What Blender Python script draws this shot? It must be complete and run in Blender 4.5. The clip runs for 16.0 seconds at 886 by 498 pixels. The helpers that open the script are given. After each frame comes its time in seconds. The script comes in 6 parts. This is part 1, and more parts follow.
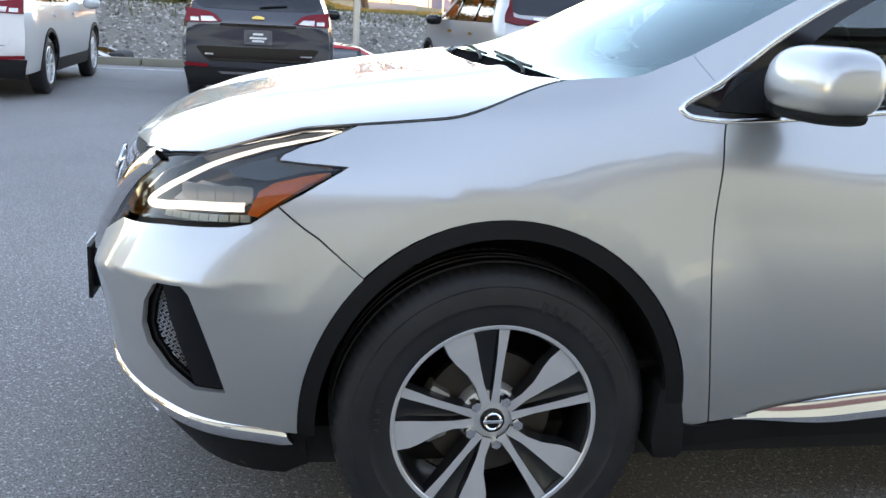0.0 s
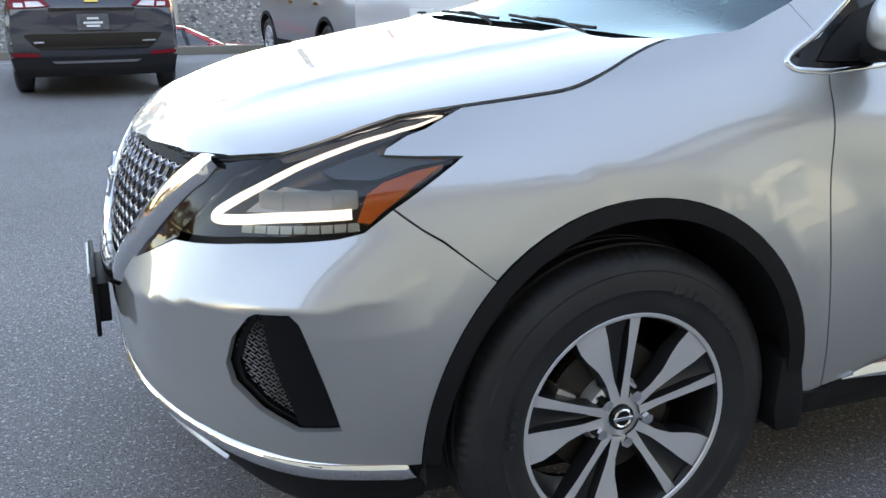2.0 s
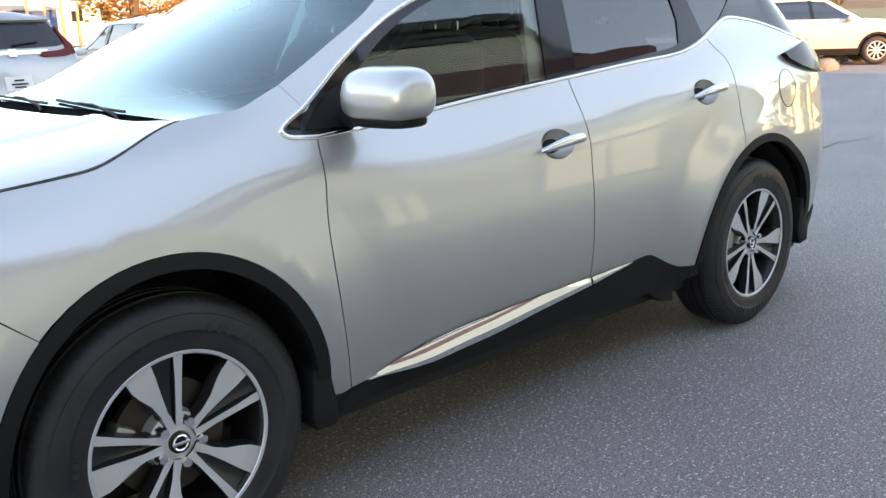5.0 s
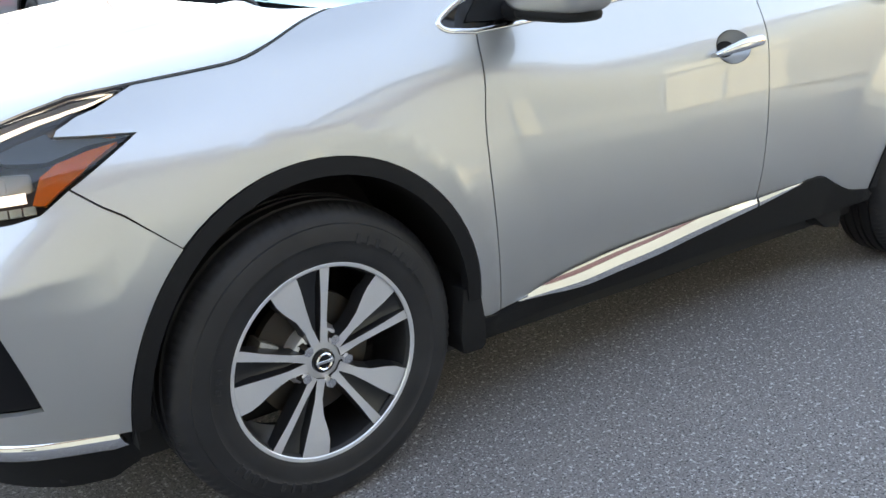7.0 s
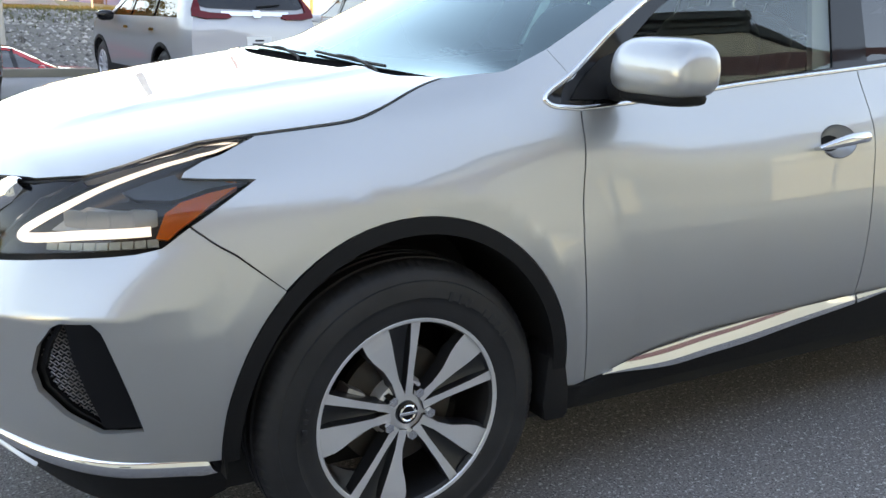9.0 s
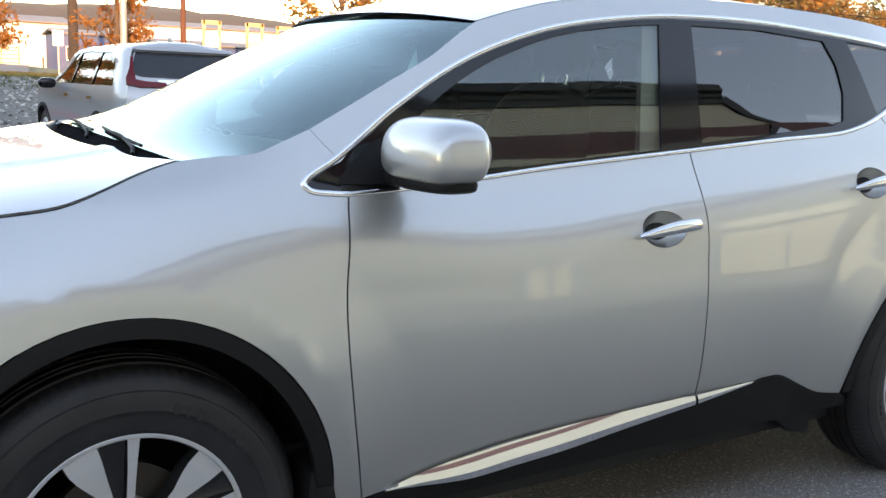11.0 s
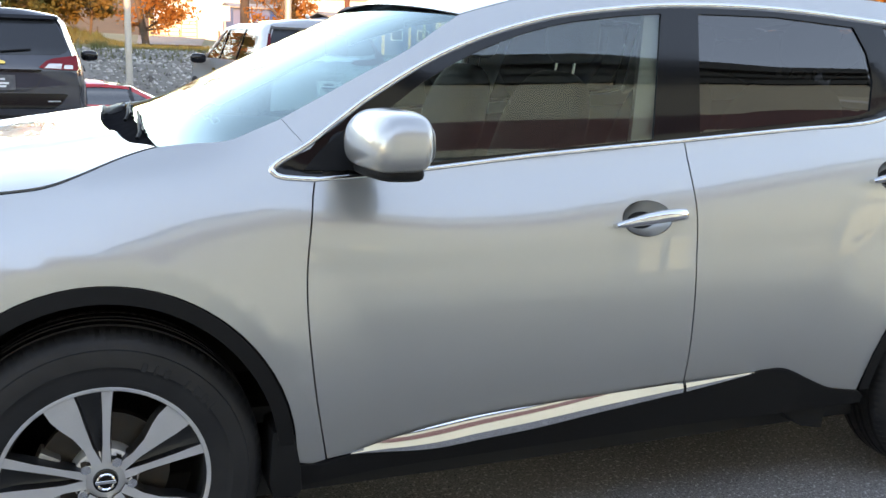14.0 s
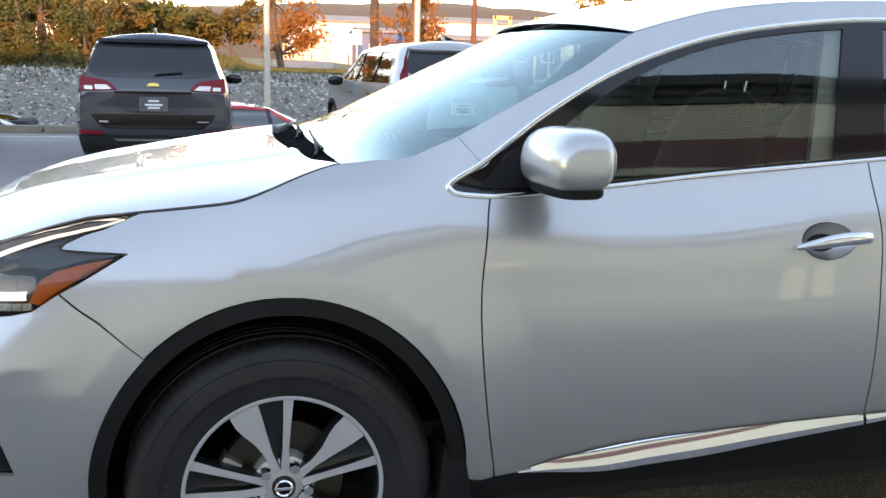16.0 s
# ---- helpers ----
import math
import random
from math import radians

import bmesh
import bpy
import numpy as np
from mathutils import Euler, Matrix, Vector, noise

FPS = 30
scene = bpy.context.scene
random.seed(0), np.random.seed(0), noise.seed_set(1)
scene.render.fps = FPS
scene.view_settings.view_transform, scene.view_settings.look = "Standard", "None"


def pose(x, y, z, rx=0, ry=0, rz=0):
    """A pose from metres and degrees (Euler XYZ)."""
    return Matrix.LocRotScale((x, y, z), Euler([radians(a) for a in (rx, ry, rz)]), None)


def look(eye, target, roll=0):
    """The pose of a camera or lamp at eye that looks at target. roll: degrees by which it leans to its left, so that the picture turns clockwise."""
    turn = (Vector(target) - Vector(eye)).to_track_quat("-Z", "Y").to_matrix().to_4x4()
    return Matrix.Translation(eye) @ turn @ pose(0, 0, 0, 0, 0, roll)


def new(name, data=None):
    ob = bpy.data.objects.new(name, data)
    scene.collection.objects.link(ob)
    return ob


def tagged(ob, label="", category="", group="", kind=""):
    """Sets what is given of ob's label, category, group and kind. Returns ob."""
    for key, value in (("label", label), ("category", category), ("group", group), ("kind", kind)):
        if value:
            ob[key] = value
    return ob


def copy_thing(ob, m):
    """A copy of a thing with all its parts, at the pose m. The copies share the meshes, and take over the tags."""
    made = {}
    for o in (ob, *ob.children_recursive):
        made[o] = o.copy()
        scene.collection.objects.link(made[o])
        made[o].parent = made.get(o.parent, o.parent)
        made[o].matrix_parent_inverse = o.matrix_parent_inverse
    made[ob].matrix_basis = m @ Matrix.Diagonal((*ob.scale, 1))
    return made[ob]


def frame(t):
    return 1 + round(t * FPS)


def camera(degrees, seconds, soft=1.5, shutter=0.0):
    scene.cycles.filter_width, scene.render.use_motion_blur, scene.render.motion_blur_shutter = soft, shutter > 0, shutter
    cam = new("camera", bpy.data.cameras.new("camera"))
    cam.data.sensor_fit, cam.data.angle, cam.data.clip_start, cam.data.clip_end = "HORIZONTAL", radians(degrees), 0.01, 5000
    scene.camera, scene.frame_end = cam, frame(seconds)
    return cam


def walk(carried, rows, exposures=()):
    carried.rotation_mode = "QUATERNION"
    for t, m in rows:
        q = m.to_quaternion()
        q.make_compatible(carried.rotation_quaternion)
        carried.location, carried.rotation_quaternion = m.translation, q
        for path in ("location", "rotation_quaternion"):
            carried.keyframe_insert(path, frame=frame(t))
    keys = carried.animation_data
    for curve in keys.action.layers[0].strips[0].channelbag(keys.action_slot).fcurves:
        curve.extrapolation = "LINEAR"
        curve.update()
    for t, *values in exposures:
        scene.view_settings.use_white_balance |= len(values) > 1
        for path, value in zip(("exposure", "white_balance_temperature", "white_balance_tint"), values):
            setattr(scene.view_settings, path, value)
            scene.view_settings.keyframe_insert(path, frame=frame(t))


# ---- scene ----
cam = camera(50.7, 16.0)
PATH = [
    (0, (-0.493, -2.894, 1.321), (-0.155, -0.988, 0.817), 3.0),
    (0.5, (-0.634, -2.842, 1.309), (-0.277, -0.941, 0.803), 6.3),
    (1, (-0.765, -2.668, 1.306), (-0.415, -0.758, 0.83), 2.6),
    (1.5, (-0.898, -2.563, 1.301), (-0.517, -0.677, 0.755), 3.5),
    (2, (-1.027, -2.491, 1.296), (-0.335, -0.699, 0.737), -0.2),
    (2.5, (-1.065, -2.516, 1.28), (-0.291, -0.74, 0.783), 3.0),
    (3, (-1.072, -2.712, 1.296), (-0.119, -1.032, 0.774), 2.0),
    (3.5, (-1.045, -2.911, 1.338), (0.09, -1.37, 0.758), 0.4),
    (4, (-1.022, -3.012, 1.393), (0.251, -1.529, 0.97), -0.4),
    (6.5, (-0.955, -2.778, 1.367), (0.368, -1.394, 0.791), -2.4),
    (7, (-0.962, -2.692, 1.329), (0.164, -1.17, 0.685), -1.6),
    (7.5, (-0.977, -2.689, 1.325), (0.029, -1.057, 0.757), -0.6),
    (8, (-1.028, -2.717, 1.309), (-0.107, -1.02, 0.79), -0.1),
    (10.5, (-0.692, -2.774, 1.373), (0.415, -1.165, 0.944), 4.6),
    (11, (-0.413, -2.8, 1.363), (0.617, -1.123, 1.006), 2.2),
    (11.5, (-0.103, -2.908, 1.373), (0.987, -1.272, 1.004), 2.8),
    (12, (0.068, -3.058, 1.403), (1.222, -1.481, 0.975), 2.3),
    (12.5, (0.106, -3.159, 1.419), (1.224, -1.55, 1.02), 1.0),
    (13, (0.083, -3.164, 1.439), (1.075, -1.475, 1.037), 1.5),
    (13.5, (0.028, -3.141, 1.444), (0.946, -1.416, 1.019), 1.9),
    (14, (-0.033, -3.134, 1.435), (0.69, -1.319, 1.008), 2.1),
    (14.5, (-0.095, -3.107, 1.417), (0.49, -1.242, 0.994), 2.1),
    (15, (-0.136, -3.105, 1.415), (0.343, -1.209, 0.999), 2.3),
    (15.5, (-0.151, -3.09, 1.412), (0.346, -1.202, 0.975), 2.5),
    (16, (-0.162, -3.093, 1.422), (0.318, -1.192, 1.031), 1.6),
]
walk(cam, [(t, look(eye, target, roll)) for t, eye, target, roll in PATH], [(0, 3.02, 8350, 25), (1, 2.92, 8350, 25), (2.5, 2.86, 8350, 25), (3.5, 3.02, 8850, 25), (6.4, 3.17, 8850, 25), (7, 3.35, 8850, 25), (8.2, 3.09, 8750, 25), (10.4, 2.84, 8650, 25), (12.5, 3.09, 9050, 25), (13.5, 3.09, 9050, 25), (14.5, 2.97, 8450, 25), (16, 2.93, 8550, 25)])

# ---- light ----
SUN_UP, SUN_FROM = 10.0, -104.0            # degrees: height, and the compass side that the sun stands on (from +x towards +y)
world = bpy.data.worlds.new("sky")
scene.world = world
world.use_nodes = True
wn = world.node_tree.nodes
sky = wn.new("ShaderNodeTexSky")
sky.sky_type = 'NISHITA'
sky.sun_disc = False
sky.sun_elevation = radians(SUN_UP)
sky.sun_rotation = radians(90 - SUN_FROM)
sky.air_density, sky.dust_density, sky.ozone_density = 1.0, 0.08, 1.4
wn["Background"].inputs[1].default_value = 0.15
world.node_tree.links.new(sky.outputs[0], wn["Background"].inputs[0])
sun_data = bpy.data.lights.new("sun", 'SUN')
sun_data.energy, sun_data.angle, sun_data.color = 1.6, radians(0.5), (1.0, 0.55, 0.24)
sun = new("sun", sun_data)
sd = Vector((math.cos(radians(SUN_FROM)) * math.cos(radians(SUN_UP)), math.sin(radians(SUN_FROM)) * math.cos(radians(SUN_UP)), math.sin(radians(SUN_UP))))
sun.matrix_world = look(sd * 60, (0, 0, 0))

# ---- materials ----


def mat(name, color, rough=0.5, metal=0.0, coat=0.0, grain=0.0, grain_scale=40.0, wear=0.0, wear_scale=3.0, bump=0.0, bump_scale=200.0, spec=0.5, emit=None, coat_rough=0.03, coat_ior=1.5, wear_color=None, rand=0.0):
    """A surface with grain and wear at two scales, and fine relief."""
    m = bpy.data.materials.new(name)
    m.use_nodes = True
    nt = m.node_tree
    b = nt.nodes["Principled BSDF"]
    b.inputs["Base Color"].default_value = (*color, 1)
    b.inputs["Roughness"].default_value, b.inputs["Metallic"].default_value = rough, metal
    b.inputs["Coat Weight"].default_value, b.inputs["Coat Roughness"].default_value = coat, coat_rough
    b.inputs["Specular IOR Level"].default_value, b.inputs["Coat IOR"].default_value = spec, coat_ior
    if emit:
        b.inputs["Emission Color"].default_value, b.inputs["Emission Strength"].default_value = (*emit[:3], 1), emit[3]
    co = nt.nodes.new("ShaderNodeTexCoord").outputs["Object"]
    last = None
    if grain or wear or rand:
        base = nt.nodes.new("ShaderNodeRGB")
        base.outputs[0].default_value = (*color, 1)
        last = base.outputs[0]
        for amount, scale, detail in ((grain, grain_scale, 3), (wear, wear_scale, 6)):
            if not amount:
                continue
            n = nt.nodes.new("ShaderNodeTexNoise")
            n.inputs["Scale"].default_value, n.inputs["Detail"].default_value = scale, detail
            nt.links.new(co, n.inputs["Vector"])
            r = nt.nodes.new("ShaderNodeMapRange")
            r.inputs[1].default_value, r.inputs[2].default_value = 0.3, 0.7
            r.inputs[3].default_value, r.inputs[4].default_value = 0.0, 1.0
            nt.links.new(n.outputs["Fac"], r.inputs[0])
            mx = nt.nodes.new("ShaderNodeMix")
            mx.data_type = 'RGBA'
            mx.blend_type = 'MIX'
            tgt = wear_color if (wear_color and scale == wear_scale) else tuple(c * 0.45 for c in color)
            k = nt.nodes.new("ShaderNodeMath")
            k.operation = 'MULTIPLY'
            k.inputs[1].default_value = amount
            nt.links.new(r.outputs[0], k.inputs[0])
            nt.links.new(k.outputs[0], mx.inputs[0])
            nt.links.new(last, mx.inputs[6])
            mx.inputs[7].default_value = (*tgt, 1)
            last = mx.outputs[2]
        if rand:
            oi = nt.nodes.new("ShaderNodeObjectInfo")
            hs = nt.nodes.new("ShaderNodeHueSaturation")
            r = nt.nodes.new("ShaderNodeMapRange")
            r.inputs[3].default_value, r.inputs[4].default_value = 1 - rand, 1 + rand
            nt.links.new(oi.outputs["Random"], r.inputs[0])
            nt.links.new(r.outputs[0], hs.inputs["Value"])
            nt.links.new(last, hs.inputs["Color"])
            last = hs.outputs[0]
        nt.links.new(last, b.inputs["Base Color"])
    if bump:
        n = nt.nodes.new("ShaderNodeTexNoise")
        n.inputs["Scale"].default_value, n.inputs["Detail"].default_value = bump_scale, 4
        nt.links.new(co, n.inputs["Vector"])
        bp = nt.nodes.new("ShaderNodeBump")
        bp.inputs["Strength"].default_value, bp.inputs["Distance"].default_value = bump, 0.004
        nt.links.new(n.outputs["Fac"], bp.inputs["Height"])
        nt.links.new(bp.outputs[0], b.inputs["Normal"])
    return m


def glass_mat(name, tint, ior=1.5, gloss_tint=(1, 1, 1)):
    """Thin sheet glass: clear or tinted, with mirror gloss by Fresnel."""
    m = bpy.data.materials.new(name)
    m.use_nodes = True
    nt = m.node_tree
    nt.nodes.remove(nt.nodes["Principled BSDF"])
    out = nt.nodes["Material Output"]
    t = nt.nodes.new("ShaderNodeBsdfTransparent")
    t.inputs[0].default_value = (*tint, 1)
    g = nt.nodes.new("ShaderNodeBsdfGlossy")
    g.inputs["Color"].default_value = (*gloss_tint, 1)
    g.inputs["Roughness"].default_value = 0.0
    fr = nt.nodes.new("ShaderNodeFresnel")
    fr.inputs[0].default_value = ior
    mx = nt.nodes.new("ShaderNodeMixShader")
    nt.links.new(fr.outputs[0], mx.inputs[0])
    nt.links.new(t.outputs[0], mx.inputs[1])
    nt.links.new(g.outputs[0], mx.inputs[2])
    nt.links.new(mx.outputs[0], out.inputs[0])
    return m


def paint(name, color, metal=0.45, rough=0.36, flake=0.06, coat_ior=1.6):
    """Metallic car paint under clear lacquer."""
    return mat(name, color, rough, metal, coat=1.0, coat_rough=0.012, coat_ior=coat_ior, grain=flake, grain_scale=900, wear=0.05, wear_scale=2.5, spec=0.0)


SILVER = paint("silver_paint", (0.515, 0.52, 0.51), metal=0.74, rough=0.37, coat_ior=1.75)
BLACK_PLASTIC = mat("black_plastic", (0.011, 0.011, 0.012), 0.6, spec=0.2, grain=0.3, grain_scale=300, wear=0.2, wear_scale=8, bump=0.15, bump_scale=900)
DARK = mat("dark_void", (0.014, 0.014, 0.015), 0.8, grain=0.2, wear=0.2)
GLOSS_BLACK = mat("gloss_black", (0.006, 0.006, 0.007), 0.08, spec=0.3, coat=0.2, grain=0.1, wear=0.1)
CHROME = mat("chrome", (0.80, 0.80, 0.80), 0.06, 1.0, grain=0.03, wear=0.06)
RUBBER = mat("tyre_rubber", (0.012, 0.012, 0.014), 0.5, spec=0.4, grain=0.3, grain_scale=120, wear=0.55, wear_scale=9, wear_color=(0.032, 0.032, 0.035), bump=0.2, bump_scale=500)
MACHINED = mat("machined_alloy", (0.72, 0.72, 0.73), 0.32, 0.55, grain=0.06, grain_scale=300, wear=0.10, wear_scale=12)
ALLOY_DARK = mat("dark_grey_alloy", (0.022, 0.022, 0.024), 0.35, 0.3, coat=0.4, grain=0.2, wear=0.25, wear_scale=10)
STEEL = mat("brake_steel", (0.07, 0.068, 0.065), 0.5, 0.8, grain=0.3, wear=0.4, wear_scale=20, wear_color=(0.14, 0.09, 0.06))
CAST = mat("cast_iron", (0.50, 0.49, 0.47), 0.4, 0.7, grain=0.4, wear=0.4, wear_scale=25)
GLASS_FRONT = glass_mat("door_glass", (0.78, 0.87, 0.84), 1.92, (0.92, 1.0, 0.98))
GLASS_DARK = glass_mat("privacy_glass", (0.10, 0.105, 0.11), 1.88)
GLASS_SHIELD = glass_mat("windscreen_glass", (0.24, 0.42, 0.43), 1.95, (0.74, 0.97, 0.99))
LENS = glass_mat("lamp_lens", (0.86, 0.90, 0.89), 1.5)

# ---- mesh helpers ----


def add_mesh(name, verts, faces, material, parent=None, label="", smooth=True, normals=None, mats=None, face_mats=None):
    me = bpy.data.meshes.new(name)
    me.from_pydata([tuple(v) for v in verts], [], [tuple(f) for f in faces])
    me.validate()
    for m in (mats or [material]):
        me.materials.append(m)
    if face_mats is not None and len(face_mats) == len(me.polygons):
        me.polygons.foreach_set("material_index", face_mats)
    me.polygons.foreach_set("use_smooth", [smooth] * len(me.polygons))
    if normals is not None and len(normals) == len(me.vertices):
        me.normals_split_custom_set_from_vertices([tuple(n) for n in normals])
    me.update()
    ob = new(name, me)
    if parent is not None:
        ob.parent = parent
    if label:
        ob["label"] = label
    return ob


def part(name, bm, material, parent=None, label="", smooth=True):
    """A bmesh as one mesh object under its thing."""
    me = bpy.data.meshes.new(name)
    bmesh.ops.recalc_face_normals(bm, faces=bm.faces)
    bm.to_mesh(me)
    bm.free()
    me.materials.append(material)
    me.polygons.foreach_set("use_smooth", [smooth] * len(me.polygons))
    ob = new(name, me)
    if smooth:
        me.set_sharp_from_angle(angle=radians(38))
    if parent is not None:
        ob.parent = parent
    if label:
        ob["label"] = label
    return ob


def empty(name, m=None, label="", category="", group="", kind=""):
    ob = new(name)
    if m is not None:
        ob.matrix_world = m
    ob.empty_display_size = 0.1
    return tagged(ob, label, category, group, kind)


def box_bm(size, at=(0, 0, 0), bevel=0.0, seg=2, rot=None, bm=None):
    """A box with rounded edges, its middle at 'at'."""
    b = bmesh.new()
    bmesh.ops.create_cube(b, size=1.0)
    bmesh.ops.scale(b, vec=size, verts=b.verts)
    if bevel:
        bmesh.ops.bevel(b, geom=list(b.edges), offset=bevel, segments=seg, affect='EDGES', profile=0.6)
    if rot is not None:
        bmesh.ops.rotate(b, cent=(0, 0, 0), matrix=rot, verts=b.verts)
    bmesh.ops.translate(b, vec=at, verts=b.verts)
    return merge(bm, b)


def merge(bm, b):
    if bm is None:
        return b
    tmp = bpy.data.meshes.new("tmp")
    b.to_mesh(tmp)
    b.free()
    bm.from_mesh(tmp)
    bpy.data.meshes.remove(tmp)
    return bm


def tube_bm(points, radius, seg=8, bm=None):
    """A round tube along the points; radius may be a list."""
    b = bmesh.new()
    pts = [Vector(p) for p in points]
    rings = []
    n = len(pts)
    for i, p in enumerate(pts):
        d = (pts[min(i + 1, n - 1)] - pts[max(i - 1, 0)]).normalized()
        u = d.orthogonal().normalized() if abs(d.z) > 0.95 else d.cross(Vector((0, 0, 1))).normalized()
        v = d.cross(u)
        r = radius[i] if isinstance(radius, (list, tuple)) else radius
        rings.append([b.verts.new(p + (u * math.cos(a) + v * math.sin(a)) * r) for a in [2 * math.pi * k / seg for k in range(seg)]])
    for r0, r1 in zip(rings, rings[1:]):
        for k in range(seg):
            b.faces.new((r0[k], r0[(k + 1) % seg], r1[(k + 1) % seg], r1[k]))
    b.faces.new(rings[0][::-1])
    b.faces.new(rings[-1])
    return merge(bm, b)


def lathe_bm(profile, seg=48, bm=None, closed=False, wobble=None):
    """Turns (radius, depth) points round the y axis."""
    b = bmesh.new()
    rings = []
    for j in range(seg):
        a = 2 * math.pi * j / seg
        ring = []
        for i, (r, d) in enumerate(profile):
            rr = r + (wobble(i, j) if wobble else 0)
            ring.append(b.verts.new((rr * math.cos(a), d, rr * math.sin(a))))
        rings.append(ring)
    n = len(profile)
    for j in range(seg):
        r0, r1 = rings[j], rings[(j + 1) % seg]
        for i in range(n if closed else n - 1):
            q = (i + 1) % n
            b.faces.new((r0[i], r0[q], r1[q], r1[i]))
    return merge(bm, b)


def prism_bm(poly, d0, d1, bm=None, place=None, bevel=0.0):
    """An outline (u, v) made solid between depths d0 and d1 along y; place maps (u, depth, v) to a point."""
    b = bmesh.new()
    f = place or (lambda u, d, v: (u, d, v))
    lo = [b.verts.new(f(u, d0, v)) for u, v in poly]
    hi = [b.verts.new(f(u, d1, v)) for u, v in poly]
    b.faces.new(lo)
    b.faces.new(hi[::-1])
    for i in range(len(poly)):
        q = (i + 1) % len(poly)
        b.faces.new((lo[i], hi[i], hi[q], lo[q]))
    bmesh.ops.recalc_face_normals(b, faces=b.faces)
    if bevel:
        bmesh.ops.bevel(b, geom=[e for e in b.edges], offset=bevel, segments=2, affect='EDGES', profile=0.6)
    return merge(bm, b)


def inside(p, poly):
    x, y = p
    hit = False
    n = len(poly)
    j = n - 1
    for i in range(n):
        xi, yi = poly[i]
        xj, yj = poly[j]
        if (yi > y) != (yj > y) and x < (xj - xi) * (y - yi) / (yj - yi) + xi:
            hit = not hit
        j = i
    return hit


def resample(poly, step, closed=True):
    out = []
    n = len(poly)
    for i in range(n if closed else n - 1):
        a, b = np.array(poly[i], float), np.array(poly[(i + 1) % n], float)
        k = max(1, int(math.ceil(np.linalg.norm(b - a) / step)))
        out += [tuple(a + (b - a) * j / k) for j in range(k)]
    if not closed:
        out.append(tuple(poly[-1]))
    return out


def smooth_line(points, per=6, closed=False):
    """A smooth curve through the points (Catmull-Rom, centripetal enough for our spacing)."""
    pts = [np.array(p, float) for p in points]
    n = len(pts)
    out = []
    for i in range(n if closed else n - 1):
        p1, p2 = pts[i], pts[(i + 1) % n]
        p0 = pts[i - 1] if (closed or i > 0) else 2 * p1 - p2
        p3 = pts[(i + 2) % n] if (closed or i + 2 < n) else 2 * p2 - p1
        L = np.linalg.norm(p2 - p1) + 1e-9
        t1 = (p2 - p0) * L / (np.linalg.norm(p2 - p1) + np.linalg.norm(p1 - p0) + 1e-9)
        t2 = (p3 - p1) * L / (np.linalg.norm(p3 - p2) + np.linalg.norm(p2 - p1) + 1e-9)
        for k in range(per):
            u = k / per
            out.append(tuple((1 + 2 * u) * (1 - u) ** 2 * p1 + u * (1 - u) ** 2 * t1 + u * u * (3 - 2 * u) * p2 + u * u * (u - 1) * t2))
    if not closed:
        out.append(tuple(pts[-1]))
    return out


def inset(poly, d):
    """Moves an outline inwards by d."""
    p = np.array(poly, float)
    area = 0.5 * np.sum(p[:, 0] * np.roll(p[:, 1], -1) - np.roll(p[:, 0], -1) * p[:, 1])
    s = 1 if area > 0 else -1
    e = np.roll(p, -1, 0) - p
    e /= np.linalg.norm(e, axis=1, keepdims=True) + 1e-12
    nr = np.stack([-e[:, 1], e[:, 0]], 1) * s
    m = nr + np.roll(nr, 1, 0)
    m /= np.maximum(np.sum(m * m, axis=1, keepdims=True), 0.35)
    return [tuple(q) for q in p + 2 * m * d]


